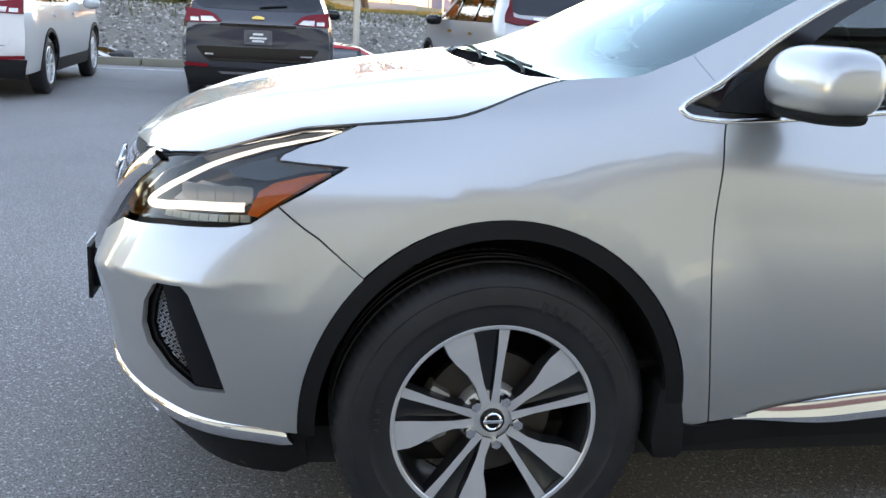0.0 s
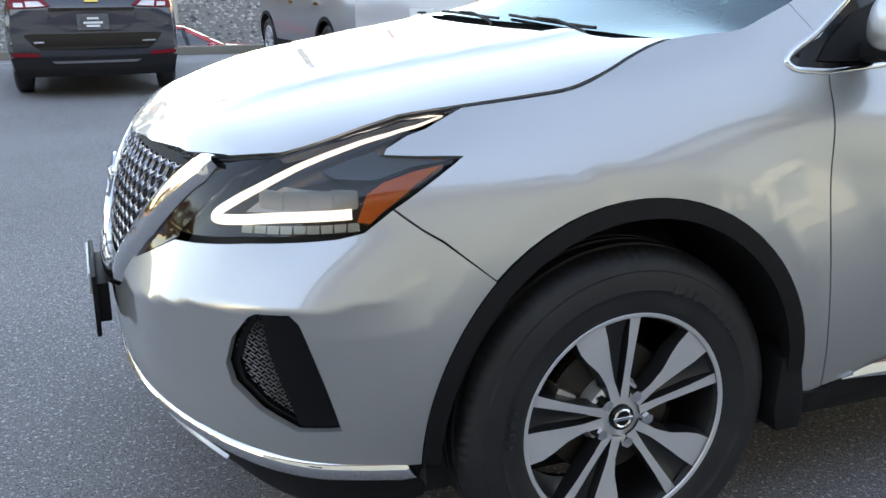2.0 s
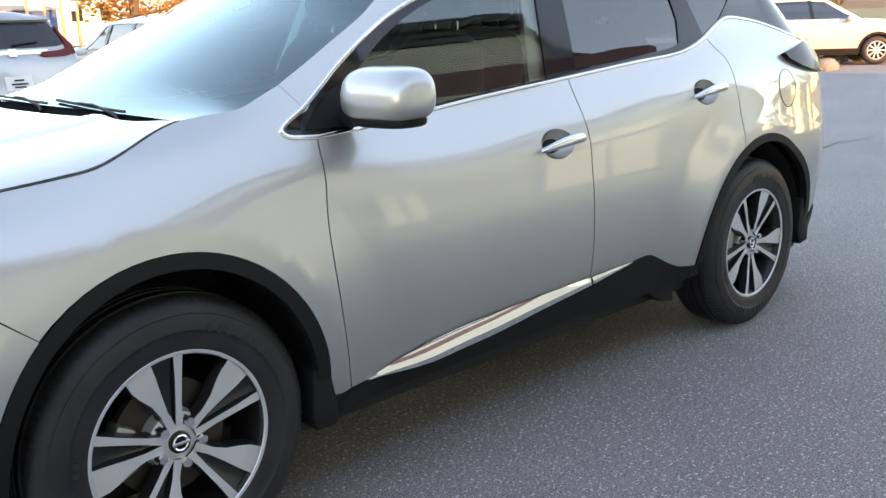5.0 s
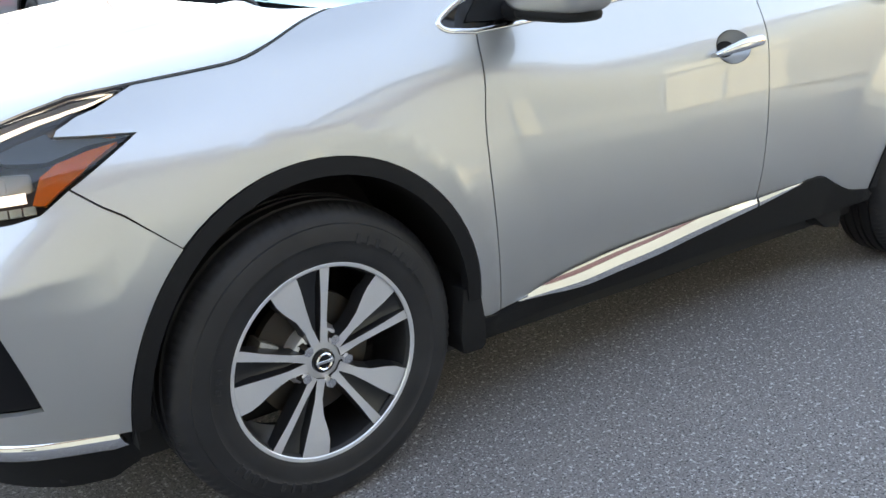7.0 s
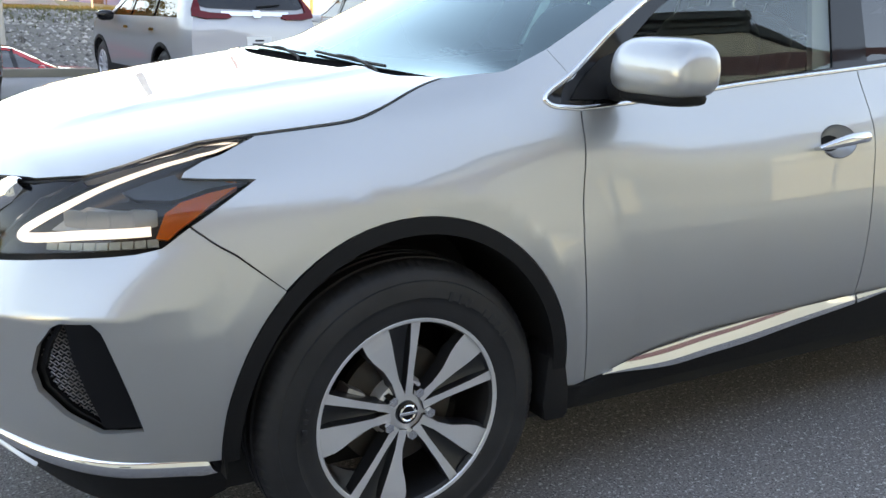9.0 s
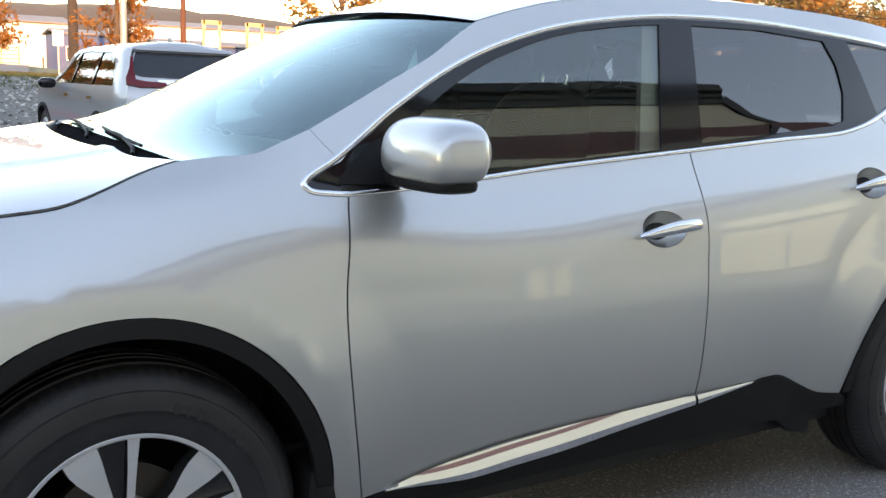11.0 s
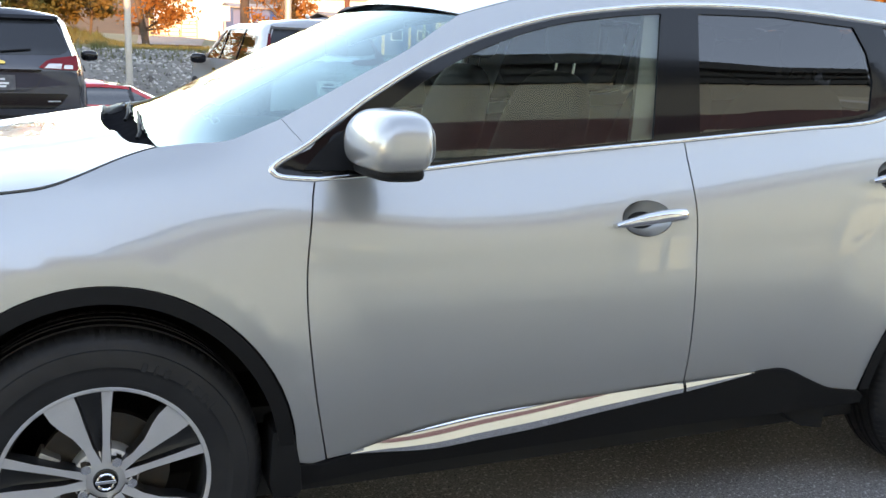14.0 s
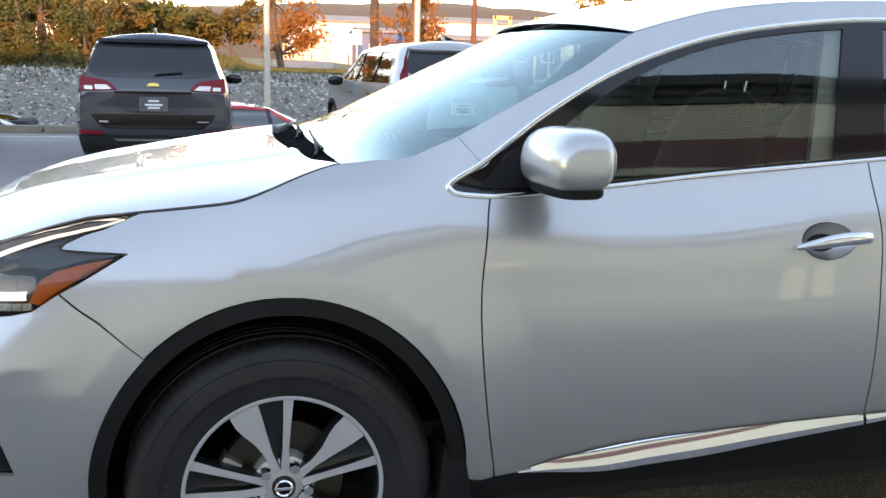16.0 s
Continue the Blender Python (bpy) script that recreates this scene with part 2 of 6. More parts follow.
def sheet(name, outline, place, material, parent=None, label="", step=0.03, holes=(), off=0.0, gap=0.0022, flange=0.014, mirror=False, both=False):
    """A shaped panel: an outline in a surface's own (t, z) plane, laid on the surface place(T, Z) -> points, normals,
    with its edges folded inwards."""
    from mathutils.geometry import delaunay_2d_cdt
    outline = [q for i, q in enumerate(outline) if math.dist(q, outline[i - 1]) > 5e-4]
    rim = resample(outline, step * 0.7)
    rim = inset(rim, gap) if gap else rim
    cuts = [inset(resample(h, step * 0.7), -gap) if gap else resample(h, step * 0.7) for h in holes]
    pts = [Vector(p) for p in rim]
    edges = [(i, (i + 1) % len(rim)) for i in range(len(rim))]
    for c in cuts:
        k = len(pts)
        pts += [Vector(p) for p in c]
        edges += [(k + i, k + (i + 1) % len(c)) for i in range(len(c))]
    bnd = np.array([tuple(p) for p in pts])
    lo, hi = bnd.min(0), bnd.max(0)
    row = 0
    z = lo[1] + step * 0.5
    while z < hi[1]:
        t = lo[0] + step * (0.5 if row % 2 else 0.0)
        while t < hi[0]:
            if inside((t, z), rim) and not any(inside((t, z), c) for c in cuts) and np.min(np.hypot(bnd[:, 0] - t, bnd[:, 1] - z)) > step * 0.45:
                pts.append(Vector((t, z)))
            t += step
        z += step * 0.87
        row += 1
    v2, _, tris, *_ = delaunay_2d_cdt(pts, edges, [], 0, 1e-6)
    v2 = np.array([tuple(v) for v in v2])
    keep = []
    for f in tris:
        c = v2[list(f)].mean(0)
        if inside(c, rim) and not any(inside(c, h) for h in cuts):
            keep.append(tuple(f))
    P, N = place(v2[:, 0], v2[:, 1])
    P = P + N * off
    # orientation by the surface normal; slivers left out
    K = np.array(keep)
    cr = np.cross(P[K[:, 1]] - P[K[:, 0]], P[K[:, 2]] - P[K[:, 0]])
    up = np.sum(cr * (N[K[:, 0]] + N[K[:, 1]] + N[K[:, 2]]), axis=1)
    turn_over = np.sum(up) < 0
    keep = [tuple(int(q) for q in (k[::-1] if turn_over else k)) for k, c in zip(K, cr) if np.linalg.norm(c) > 1e-10]
    verts, norms, faces = list(P), list(N), list(keep)
    if flange:
        count = {}
        for f in keep:
            for a, b in zip(f, f[1:] + f[:1]):
                count[(a, b)] = count.get((a, b), 0) + 1
        open_edges = [(a, b) for (a, b) in count if (b, a) not in count]
        ring = {}
        for a, b in open_edges:
            d = P[b] - P[a]
            o = np.cross(d, N[a])
            o /= np.linalg.norm(o) + 1e-9
            for q in (a, b):
                ring.setdefault(q, np.zeros(3))
                ring[q] = ring[q] + o
        idx = {}
        for q, o in ring.items():
            o = o / (np.linalg.norm(o) + 1e-9)
            idx[q] = len(verts)
            verts += [P[q], P[q] - N[q] * flange]
            norms += [o, o]
        for a, b in open_edges:
            faces.append((idx[b], idx[a], idx[a] + 1, idx[b] + 1))
    out = []
    for side in ([1] if not (mirror or both) else ([-1] if mirror else [1, -1])):
        if side == 1:
            out.append(add_mesh(name, verts, faces, material, parent, label, normals=norms))
        else:
            fl = np.array([1, -1, 1])
            out.append(add_mesh(name, [v * fl for v in verts], [f[::-1] for f in faces], material, parent, label, normals=[n * fl for n in norms]))
    return out


def ribbon(name, line, width, height, place, material, parent=None, label="", both=True, closed=False, base=-0.004, seg=6, flat=0.5):
    """A rounded moulding of a given width along a line on a surface."""
    L = np.array(line, float)
    n = len(L)
    P, N = place(L[:, 0], L[:, 1])
    if closed:
        T = np.roll(P, -1, 0) - np.roll(P, 1, 0)
    else:
        T = np.gradient(P, axis=0)
    T /= np.linalg.norm(T, axis=1, keepdims=True) + 1e-9
    S = np.cross(N, T)
    S /= np.linalg.norm(S, axis=1, keepdims=True) + 1e-9
    w = np.full(n, width) if np.isscalar(width) else np.array(width, float)
    verts, faces = [], []
    for i in range(n):
        for k in range(seg + 1):
            u = -1 + 2 * k / seg
            h = height * (1 - abs(u) ** 3) ** flat
            verts.append(P[i] + S[i] * u * w[i] / 2 + N[i] * (base + h))
    m = seg + 1
    for i in range(n if closed else n - 1):
        j = (i + 1) % n
        for k in range(seg):
            faces.append((i * m + k, j * m + k, j * m + k + 1, i * m + k + 1))
    a, b, c = (np.array(verts[q]) for q in faces[0][:3])
    if np.dot(np.cross(b - a, c - a), N[0]) < 0:
        faces = [f[::-1] for f in faces]
    out = [add_mesh(name, verts, faces, material, parent, label)]
    if both:
        fl = np.array([1, -1, 1])
        out.append(add_mesh(name, [np.array(v) * fl for v in verts], [f[::-1] for f in faces], material, parent, label))
    return out

# ---- body surface ----
STX = [-0.45, 0.0, 0.45, 1.0, 1.63, 2.2, 2.6, 3.1]
LOW = [0.16, 0.36, 0.52, 0.70, 0.85]
RISE = np.array([[.95, 1.03, 1.10, 1.20, 1.37], [.955, 1.032, 1.10, 1.20, 1.37], [1.002, 1.022, 1.10, 1.20, 1.40], [.962, .977, 1.125, 1.22, 1.40],
                 [1.022, 1.038, 1.182, 1.26, 1.42], [1.109, 1.125, 1.228, 1.30, 1.44], [1.152, 1.168, 1.30, 1.37, 1.46], [1.160, 1.176, 1.33, 1.40, 1.48]])
HALF = np.array([
    [.790, .860, .895, .905, .885, .840, .765, .680, .560, .400, .200],
    [.800, .870, .906, .922, .922, .907, .872, .825, .700, .535, .300],
    [.825, .882, .914, .928, .922, .897, .8875, .840, .795, .709, .616],
    [.835, .888, .924, .936, .9275, .907, .900, .812, .774, .702, .622],
    [.835, .892, .927, .939, .932, .902, .8945, .812, .781, .717, .645],
    [.835, .893, .928, .944, .938, .892, .884, .824, .795, .738, .668],
    [.835, .893, .921, .937, .935, .892, .884, .812, .784, .748, .680],
    [.820, .882, .904, .918, .919, .888, .880, .793, .753, .703, .608]])
NOSE_Z, NOSE_X = [.15, .25, .32, .40, .52, .62, .72, .82, .90, .95, 1.10], [-.80, -.90, -.955, -.985, -.998, -1.0, -.985, -.962, -.925, -.885, -.70]
TAIL_Z, TAIL_X = [.15, .30, .50, .80, .95, 1.10, 1.25, 1.40, 1.60], [3.66, 3.75, 3.80, 3.84, 3.83, 3.80, 3.70, 3.56, 3.36]
FRONT, REAR, WRAP = -0.45, 3.1, 0.62
FP, RP = 2.15, 3.0



def hermite(xs, ys, q):
    """Smooth interpolation of ys (rows of values) over xs at each of the q."""
    xs, ys, q = np.asarray(xs, float), np.asarray(ys, float), np.asarray(q, float)
    one = ys.ndim == 1
    if one:
        ys = ys[:, None]
    h = np.diff(xs)[:, None]
    d = np.diff(ys, axis=0) / h
    m = np.concatenate([d[:1], (d[:-1] * h[1:] + d[1:] * h[:-1]) / (h[:-1] + h[1:]), d[-1:]])
    qc = np.clip(q, xs[0], xs[-1])
    i = np.clip(np.searchsorted(xs, qc) - 1, 0, len(xs) - 2)
    hh = h[i]
    u = ((qc - xs[i])[:, None]) / hh
    r = ((1 + 2 * u) * (1 - u) ** 2 * ys[i] + u * (1 - u) ** 2 * hh * m[i]
         + u * u * (3 - 2 * u) * ys[i + 1] + u * u * (u - 1) * hh * m[i + 1])
    over = (q - qc)[:, None]
    r = r + over * np.where(over > 0, m[-1], m[0])
    return r[:, 0] if one else r


def half_width(x, z):
    """Half the body's width at stations x and heights z."""
    rows = hermite(STX, HALF, x)
    n = len(x)
    lv = np.concatenate([np.tile(LOW, (n, 1)), hermite(STX, RISE, x), np.full((n, 1), 1.60)], axis=1)
    h = np.diff(lv, axis=1)
    d = np.diff(rows, axis=1) / h
    m = np.concatenate([d[:, :1], (d[:, :-1] * h[:, 1:] + d[:, 1:] * h[:, :-1]) / (h[:, :-1] + h[:, 1:]), d[:, -1:]], axis=1)
    zc = np.clip(z, 0.16, 1.60)
    i = np.clip(np.sum(lv < zc[:, None], axis=1) - 1, 0, lv.shape[1] - 2)
    k = np.arange(n)
    hh = h[k, i]
    u = (zc - lv[k, i]) / hh
    w = ((1 + 2 * u) * (1 - u) ** 2 * rows[k, i] + u * (1 - u) ** 2 * hh * m[k, i]
         + u * u * (3 - 2 * u) * rows[k, i + 1] + u * u * (u - 1) * hh * m[k, i + 1])
    w = w + (z - zc) * np.where(z > zc, m[:, -1], m[:, 0])
    for cx in (0.0, 2.825):                            # flares over the wheels
        r = np.hypot((x - cx) * 1.06, z - 0.375)
        f = np.where(r < 0.555, 1.0, 0) + np.where(r >= 0.555, (1 - np.clip((r - 0.555) / 0.21, 0, 1)) ** 1.35, 0)
        f = f * (0.85 + 0.15 * np.clip((0.57 - r) / 0.1, 0, 1))
        w = w + 0.034 * f * np.clip((1.12 - z) / 0.22, 0, 1) * np.clip((z - 0.1) / 0.25, 0, 1)
    return w


def body_points(t, z):
    """The body's side at stations t and heights z; past the corners t runs on round nose and tail."""
    t, z = np.asarray(t, float), np.asarray(z, float)
    x = np.clip(t, FRONT, REAR)
    w = half_width(x, z)
    a = np.clip((FRONT - t) / WRAP, 0, math.pi / 2)
    b = np.clip((t - REAR) / WRAP, 0, math.pi / 2)
    nose = FRONT - hermite(NOSE_Z, NOSE_X, z)
    tail = hermite(TAIL_Z, TAIL_X, z) - REAR
    sa, sb = np.sin(a), np.sin(b)
    X = x - nose * sa + tail * sb
    W = w * np.maximum(0, 1 - sa ** FP) ** (1 / FP) * np.maximum(0, 1 - sb ** RP) ** (1 / RP)
    # crease of the front bumper: a sharp shoulder over a hollow
    zr = z - np.interp(t, [-1.42, -1.08, -0.89, -0.745, -0.46], [0.63, 0.66, 0.700, 0.706, 0.735])
    fade = np.clip((-0.44 - t) / 0.34, 0, 1) * np.clip((t + 1.30) / 0.34, 0, 1)
    fade = fade * fade * (3 - 2 * fade)
    ridge = 0.070 * np.where(zr > 0, np.clip(1 - zr / 0.12, 0, 1), np.exp(np.minimum(zr, 0) / 0.12)) * fade
    return np.stack([X - ridge * sa, -W - ridge * (1 - sa), z], axis=1)


def body(t, z):
    """Points and normals of the body's side."""
    t, z = np.asarray(t, float), np.asarray(z, float)
    e = 0.004
    tc = np.clip(t, FRONT - WRAP * math.pi / 2 + 0.03, REAR + WRAP * math.pi / 2 - 0.03)
    n = np.cross(body_points(tc + e, z) - body_points(tc - e, z), body_points(tc, z + e) - body_points(tc, z - e))
    n /= np.linalg.norm(n, axis=1, keepdims=True) + 1e-12
    return body_points(t, z), n

# ---- outdoor materials ----


def asphalt_mat():
    """Worn asphalt: grey binder, pale and dark stone specks, broad stains."""
    m = mat("asphalt", (0.250, 0.231, 0.224), 0.85, wear=0.85, wear_scale=0.75, wear_color=(0.165, 0.153, 0.151), bump=0.9, bump_scale=220, grain=0.35, grain_scale=30)
    nt = m.node_tree
    p = nt.nodes["Principled BSDF"]
    last = p.inputs["Base Color"].links[0].from_socket
    co = nt.nodes.new("ShaderNodeTexCoord").outputs["Object"]
    for scale, lo, hi, col in ((170, 0.57, 0.64, (0.37, 0.37, 0.375)), (150, 0.57, 0.63, (0.05, 0.05, 0.055)), (75, 0.61, 0.66, (0.50, 0.49, 0.48))):
        n = nt.nodes.new("ShaderNodeTexNoise")
        n.inputs["Scale"].default_value, n.inputs["Detail"].default_value = scale, 2
        mp = nt.nodes.new("ShaderNodeVectorMath")
        mp.inputs[1].default_value = (scale * 0.37, scale * 0.11, 0)
        nt.links.new(co, mp.inputs[0])
        nt.links.new(mp.outputs[0], n.inputs["Vector"])
        r = nt.nodes.new("ShaderNodeMapRange")
        r.inputs[1].default_value, r.inputs[2].default_value = lo, hi
        nt.links.new(n.outputs["Fac"], r.inputs[0])
        mx = nt.nodes.new("ShaderNodeMix")
        mx.data_type = 'RGBA'
        mx.inputs[7].default_value = (*col, 1)
        nt.links.new(r.outputs[0], mx.inputs[0])
        nt.links.new(last, mx.inputs[6])
        last = mx.outputs[2]
    nt.links.new(last, p.inputs["Base Color"])
    return m


ASPHALT = asphalt_mat()
CONCRETE = mat("concrete", (0.22, 0.20, 0.155), 0.85, grain=0.3, grain_scale=60, wear=0.35, wear_scale=2, bump=0.3, bump_scale=80)
GRAVEL = mat("gravel", (0.19, 0.18, 0.165), 0.9, grain=0.6, grain_scale=14, wear=0.3, wear_scale=1.2, bump=0.8, bump_scale=40)
def island_mat(name, dark, pale, rough=0.9):
    """Loose pieces, each with a tone of its own."""
    m = mat(name, dark, rough, grain=0.4, grain_scale=20, bump=0.4, bump_scale=60)
    nt = m.node_tree
    p = nt.nodes["Principled BSDF"]
    geo = nt.nodes.new("ShaderNodeNewGeometry")
    mx = nt.nodes.new("ShaderNodeMix")
    mx.data_type = 'RGBA'
    nt.links.new(geo.outputs["Random Per Island"], mx.inputs[0])
    nt.links.new(p.inputs["Base Color"].links[0].from_socket, mx.inputs[6])
    mx.inputs[7].default_value = (*pale, 1)
    nt.links.new(mx.outputs[2], p.inputs["Base Color"])
    return m


RUBBLE = island_mat("bank_rubble", (0.07, 0.066, 0.062), (0.40, 0.385, 0.36))
STONE = mat("stone", (0.24, 0.228, 0.21), 0.9, grain=0.4, grain_scale=20, wear=0.3, wear_scale=3, bump=0.4, bump_scale=60)
EARTH = mat("meadow", (0.075, 0.085, 0.028), 0.95, grain=0.5, grain_scale=4, wear=0.5, wear_scale=0.15, wear_color=(0.17, 0.13, 0.06), bump=0.6, bump_scale=12)
BLADE = mat("grass", (0.06, 0.08, 0.02), 0.8, grain=0.4, grain_scale=2, wear=0.5, wear_scale=0.6, wear_color=(0.14, 0.12, 0.05))
BARK = mat("bark", (0.10, 0.075, 0.055), 0.9, grain=0.5, grain_scale=12, wear=0.3, bump=0.6, bump_scale=30)
WOOD_POLE = mat("weathered_pole", (0.055, 0.046, 0.040), 0.9, grain=0.5, grain_scale=8, wear=0.3, bump=0.4, bump_scale=20)
GALV = mat("galvanised", (0.42, 0.41, 0.38), 0.5, 0.5, grain=0.2, wear=0.2)


def leaf_mat(name, a, b):
    m = mat(name, a, 0.75, grain=0.5, grain_scale=3, wear=0.9, wear_scale=0.9, wear_color=b)
    nt = m.node_tree
    p = nt.nodes["Principled BSDF"]
    tr = nt.nodes.new("ShaderNodeBsdfTranslucent")
    mx = nt.nodes.new("ShaderNodeMixShader")
    mx.inputs[0].default_value = 0.35
    nt.links.new(p.inputs["Base Color"].links[0].from_socket, tr.inputs[0])
    nt.links.new(p.outputs[0], mx.inputs[1])
    nt.links.new(tr.outputs[0], mx.inputs[2])
    nt.links.new(mx.outputs[0], nt.nodes["Material Output"].inputs[0])
    return m


LEAF_GREEN = leaf_mat("green_leaves", (0.075, 0.10, 0.025), (0.14, 0.11, 0.03))
LEAF_OLIVE = leaf_mat("olive_leaves", (0.11, 0.10, 0.03), (0.22, 0.13, 0.03))
LEAF_ORANGE = leaf_mat("orange_leaves", (0.36, 0.16, 0.03), (0.22, 0.08, 0.02))
LEAF_GOLD = leaf_mat("golden_leaves", (0.40, 0.22, 0.04), (0.24, 0.12, 0.03))

# ---- the silver car ----


def arch(cx, rx, rz, a0, a1, n=24):
    """Points of a wheel arch, from angle a0 to a1 in degrees."""
    return [(cx + rx * math.cos(radians(a0 + (a1 - a0) * i / n)), 0.375 + rz * math.sin(radians(a0 + (a1 - a0) * i / n))) for i in range(n + 1)]


BELT = [(0.416, 1.123), (0.433, 1.104), (0.530, 1.092), (0.684, 1.100), (0.897, 1.117), (1.167, 1.143), (1.648, 1.183), (2.049, 1.217), (2.316, 1.237), (2.440, 1.262), (2.541, 1.295), (2.632, 1.333), (2.736, 1.366), (2.818, 1.368), (3.025, 1.341), (3.246, 1.288), (3.40, 1.250)]
RAIL = [(2.957, 1.508), (2.669, 1.540), (2.43, 1.560), (2.06, 1.583), (1.703, 1.579), (1.466, 1.557), (1.255, 1.523), (1.055, 1.467), (0.864, 1.390), (0.683, 1.292), (0.583, 1.224)]
SEAM1 = [(0.527, 1.095), (0.513, 1.043), (0.490, 0.885), (0.489, 0.741), (0.510, 0.544), (0.546, 0.358)]
SEAM2 = [(1.648, 1.183), (1.641, 1.067), (1.642, 0.848), (1.646, 0.600), (1.648, 0.450)]
SEAM3 = [(2.541, 1.295), (2.575, 1.247), (2.619, 1.199), (2.626, 1.091), (2.629, 0.95), (2.634, 0.815)]
SHUT = [(-0.808, 0.966), (-0.597, 1.015), (-0.45, 1.036), (-0.325, 1.051), (-0.179, 1.069), (-0.103, 1.081), (-0.029, 1.106), (0.051, 1.138), (0.11, 1.158), (0.156, 1.170)]
SHIELD = [(0.154, 1.170), (0.230, 1.178), (0.319, 1.186), (0.382, 1.210), (0.453, 1.240), (0.558, 1.294), (0.678, 1.355), (0.807, 1.417), (0.914, 1.482), (0.979, 1.520)]
ROOFLINE = [(0.979, 1.520), (1.111, 1.558), (1.272, 1.595), (1.50, 1.622), (1.90, 1.640), (2.40, 1.630), (2.90, 1.590), (3.14, 1.558)]
LAMP = [(-0.356, 0.964), (-0.439, 0.966), (-0.532, 0.971), (-0.516, 0.985), (-0.408, 1.015), (-0.325, 1.049), (-0.43, 1.033), (-0.597, 1.012), (-0.725, 0.988), (-0.808, 0.966), (-0.907, 0.923), (-0.970, 0.860), (-1.025, 0.799), (-0.974, 0.800), (-0.837, 0.819), (-0.654, 0.837), (-0.593, 0.848), (-0.540, 0.874), (-0.450, 0.909)]
FOG = [(-0.806, 0.686), (-0.789, 0.696), (-0.730, 0.700), (-0.716, 0.682), (-0.646, 0.450), (-0.738, 0.442), (-0.815, 0.479), (-0.868, 0.528), (-0.873, 0.572), (-0.846, 0.637)]
STRIP_TOP = [(0.613, 0.367), (0.828, 0.412), (0.982, 0.434), (1.146, 0.445), (1.323, 0.454), (1.642, 0.466), (1.936, 0.475)]
STRIP_LOW = [(0.613, 0.362), (0.828, 0.352), (0.982, 0.364), (1.146, 0.376), (1.323, 0.396), (1.642, 0.430), (1.936, 0.472)]
CLAD = [(1.942, 0.472), (1.99, 0.477), (2.040, 0.467), (2.133, 0.424), (2.225, 0.385), (2.330, 0.371)]

car = empty("silver_car", label="silver metallic mid-size SUV parked on grey asphalt", category="car")

HANDLES = ((1.361, 0.955, 1.595, 0.981), (2.281, 1.062, 2.525, 1.090))


def cup_ring(h, k=1.0):
    ct, cz = (h[0] + h[2]) / 2 - 0.004, (h[1] + h[3]) / 2 + 0.004
    return [(ct + 0.080 * k * math.cos(a), cz + 0.048 * k * math.sin(a)) for a in np.linspace(0, 2 * math.pi, 33)[:-1]]


front_arch = arch(0, 0.462, 0.497, 3, 133.6)                # rear foot, over the top, to the bumper seam
bumper_arch = arch(0, 0.457, 0.497, 133.6, 184)
rear_arch = arch(2.825, 0.49, 0.496, 180, 0)
fender = (smooth_line(SHUT[3:], 4)[:-1] + smooth_line(SHIELD[:5], 4) + [(0.520, 1.164)] + [(0.455, 1.136)] + smooth_line(BELT[:3], 5)
          + smooth_line(SEAM1, 5)[1:] + [(0.50, 0.352), (0.459, 0.365)] + front_arch
          + [(-0.417, 0.818), (-0.519, 0.881), (-0.450, 0.909), (-0.356, 0.964), (-0.439, 0.966), (-0.532, 0.971), (-0.516, 0.985), (-0.408, 1.015)])


def shoulder(t, z):
    """The wing's skin, rounded over where it runs up into the pillar."""
    P, N = body(t, z)
    k = np.clip((z - 1.09) / 0.10, 0, 1)
    N = N + np.array([-0.06, 0.0, 0.24]) * (k * k * (3 - 2 * k))[:, None]
    return P, N / np.linalg.norm(N, axis=1, keepdims=True)


sheet("fender", fender, shoulder, SILVER, car, both=True)
door_front = smooth_line(BELT[2:7], 5) + smooth_line(SEAM2, 5)[1:] + [(1.40, 0.440), (1.150, 0.417), (0.829, 0.388), (0.635, 0.362)] + smooth_line(SEAM1, 5)[::-1]
sheet("front_door", door_front[:-1], body, SILVER, car, both=True, holes=[cup_ring(HANDLES[0])])
ra = [p for p in rear_arch if p[0] < 2.648 and p[1] > 0.39]
door_rear = smooth_line(BELT[6:11], 5) + smooth_line(SEAM3, 5)[1:] + ra[::-1] + smooth_line(CLAD, 4)[::-1] + SEAM2[::-1][:1] + smooth_line(SEAM2, 5)[::-1][1:-1]
sheet("rear_door", door_rear, body, SILVER, car, both=True, holes=[cup_ring(HANDLES[1])])
rb = [p for p in rear_arch if p[0] > 2.648 and p[1] > 0.42]
quarter = (smooth_line(BELT[10:], 4) + [(3.43, 1.245), (3.30, 1.232), (3.083, 1.197), (3.11, 1.170), (3.20, 1.136), (3.43, 1.098), (3.50, 0.98), (3.44, 0.70), (3.40, 0.46), (3.33, 0.42)]
           + rb[::-1] + smooth_line(SEAM3, 5)[::-1][:-1])
sheet("quarter_panel", quarter, body, SILVER, car, both=True)
side_frame = [(0.4511, 1.2383)] + smooth_line(SHIELD[4:], 4)[1:-1] + smooth_line(ROOFLINE, 5) + [(3.06, 1.52)] + smooth_line(RAIL, 4) + [(0.5181, 1.1623)]


def crowned(t, z):
    """The pillars' skin, rounded over towards the roof."""
    P, N = body(t, z)
    N = N + np.array([-0.06, 0.0, 0.24])
    return P, N / np.linalg.norm(N, axis=1, keepdims=True)


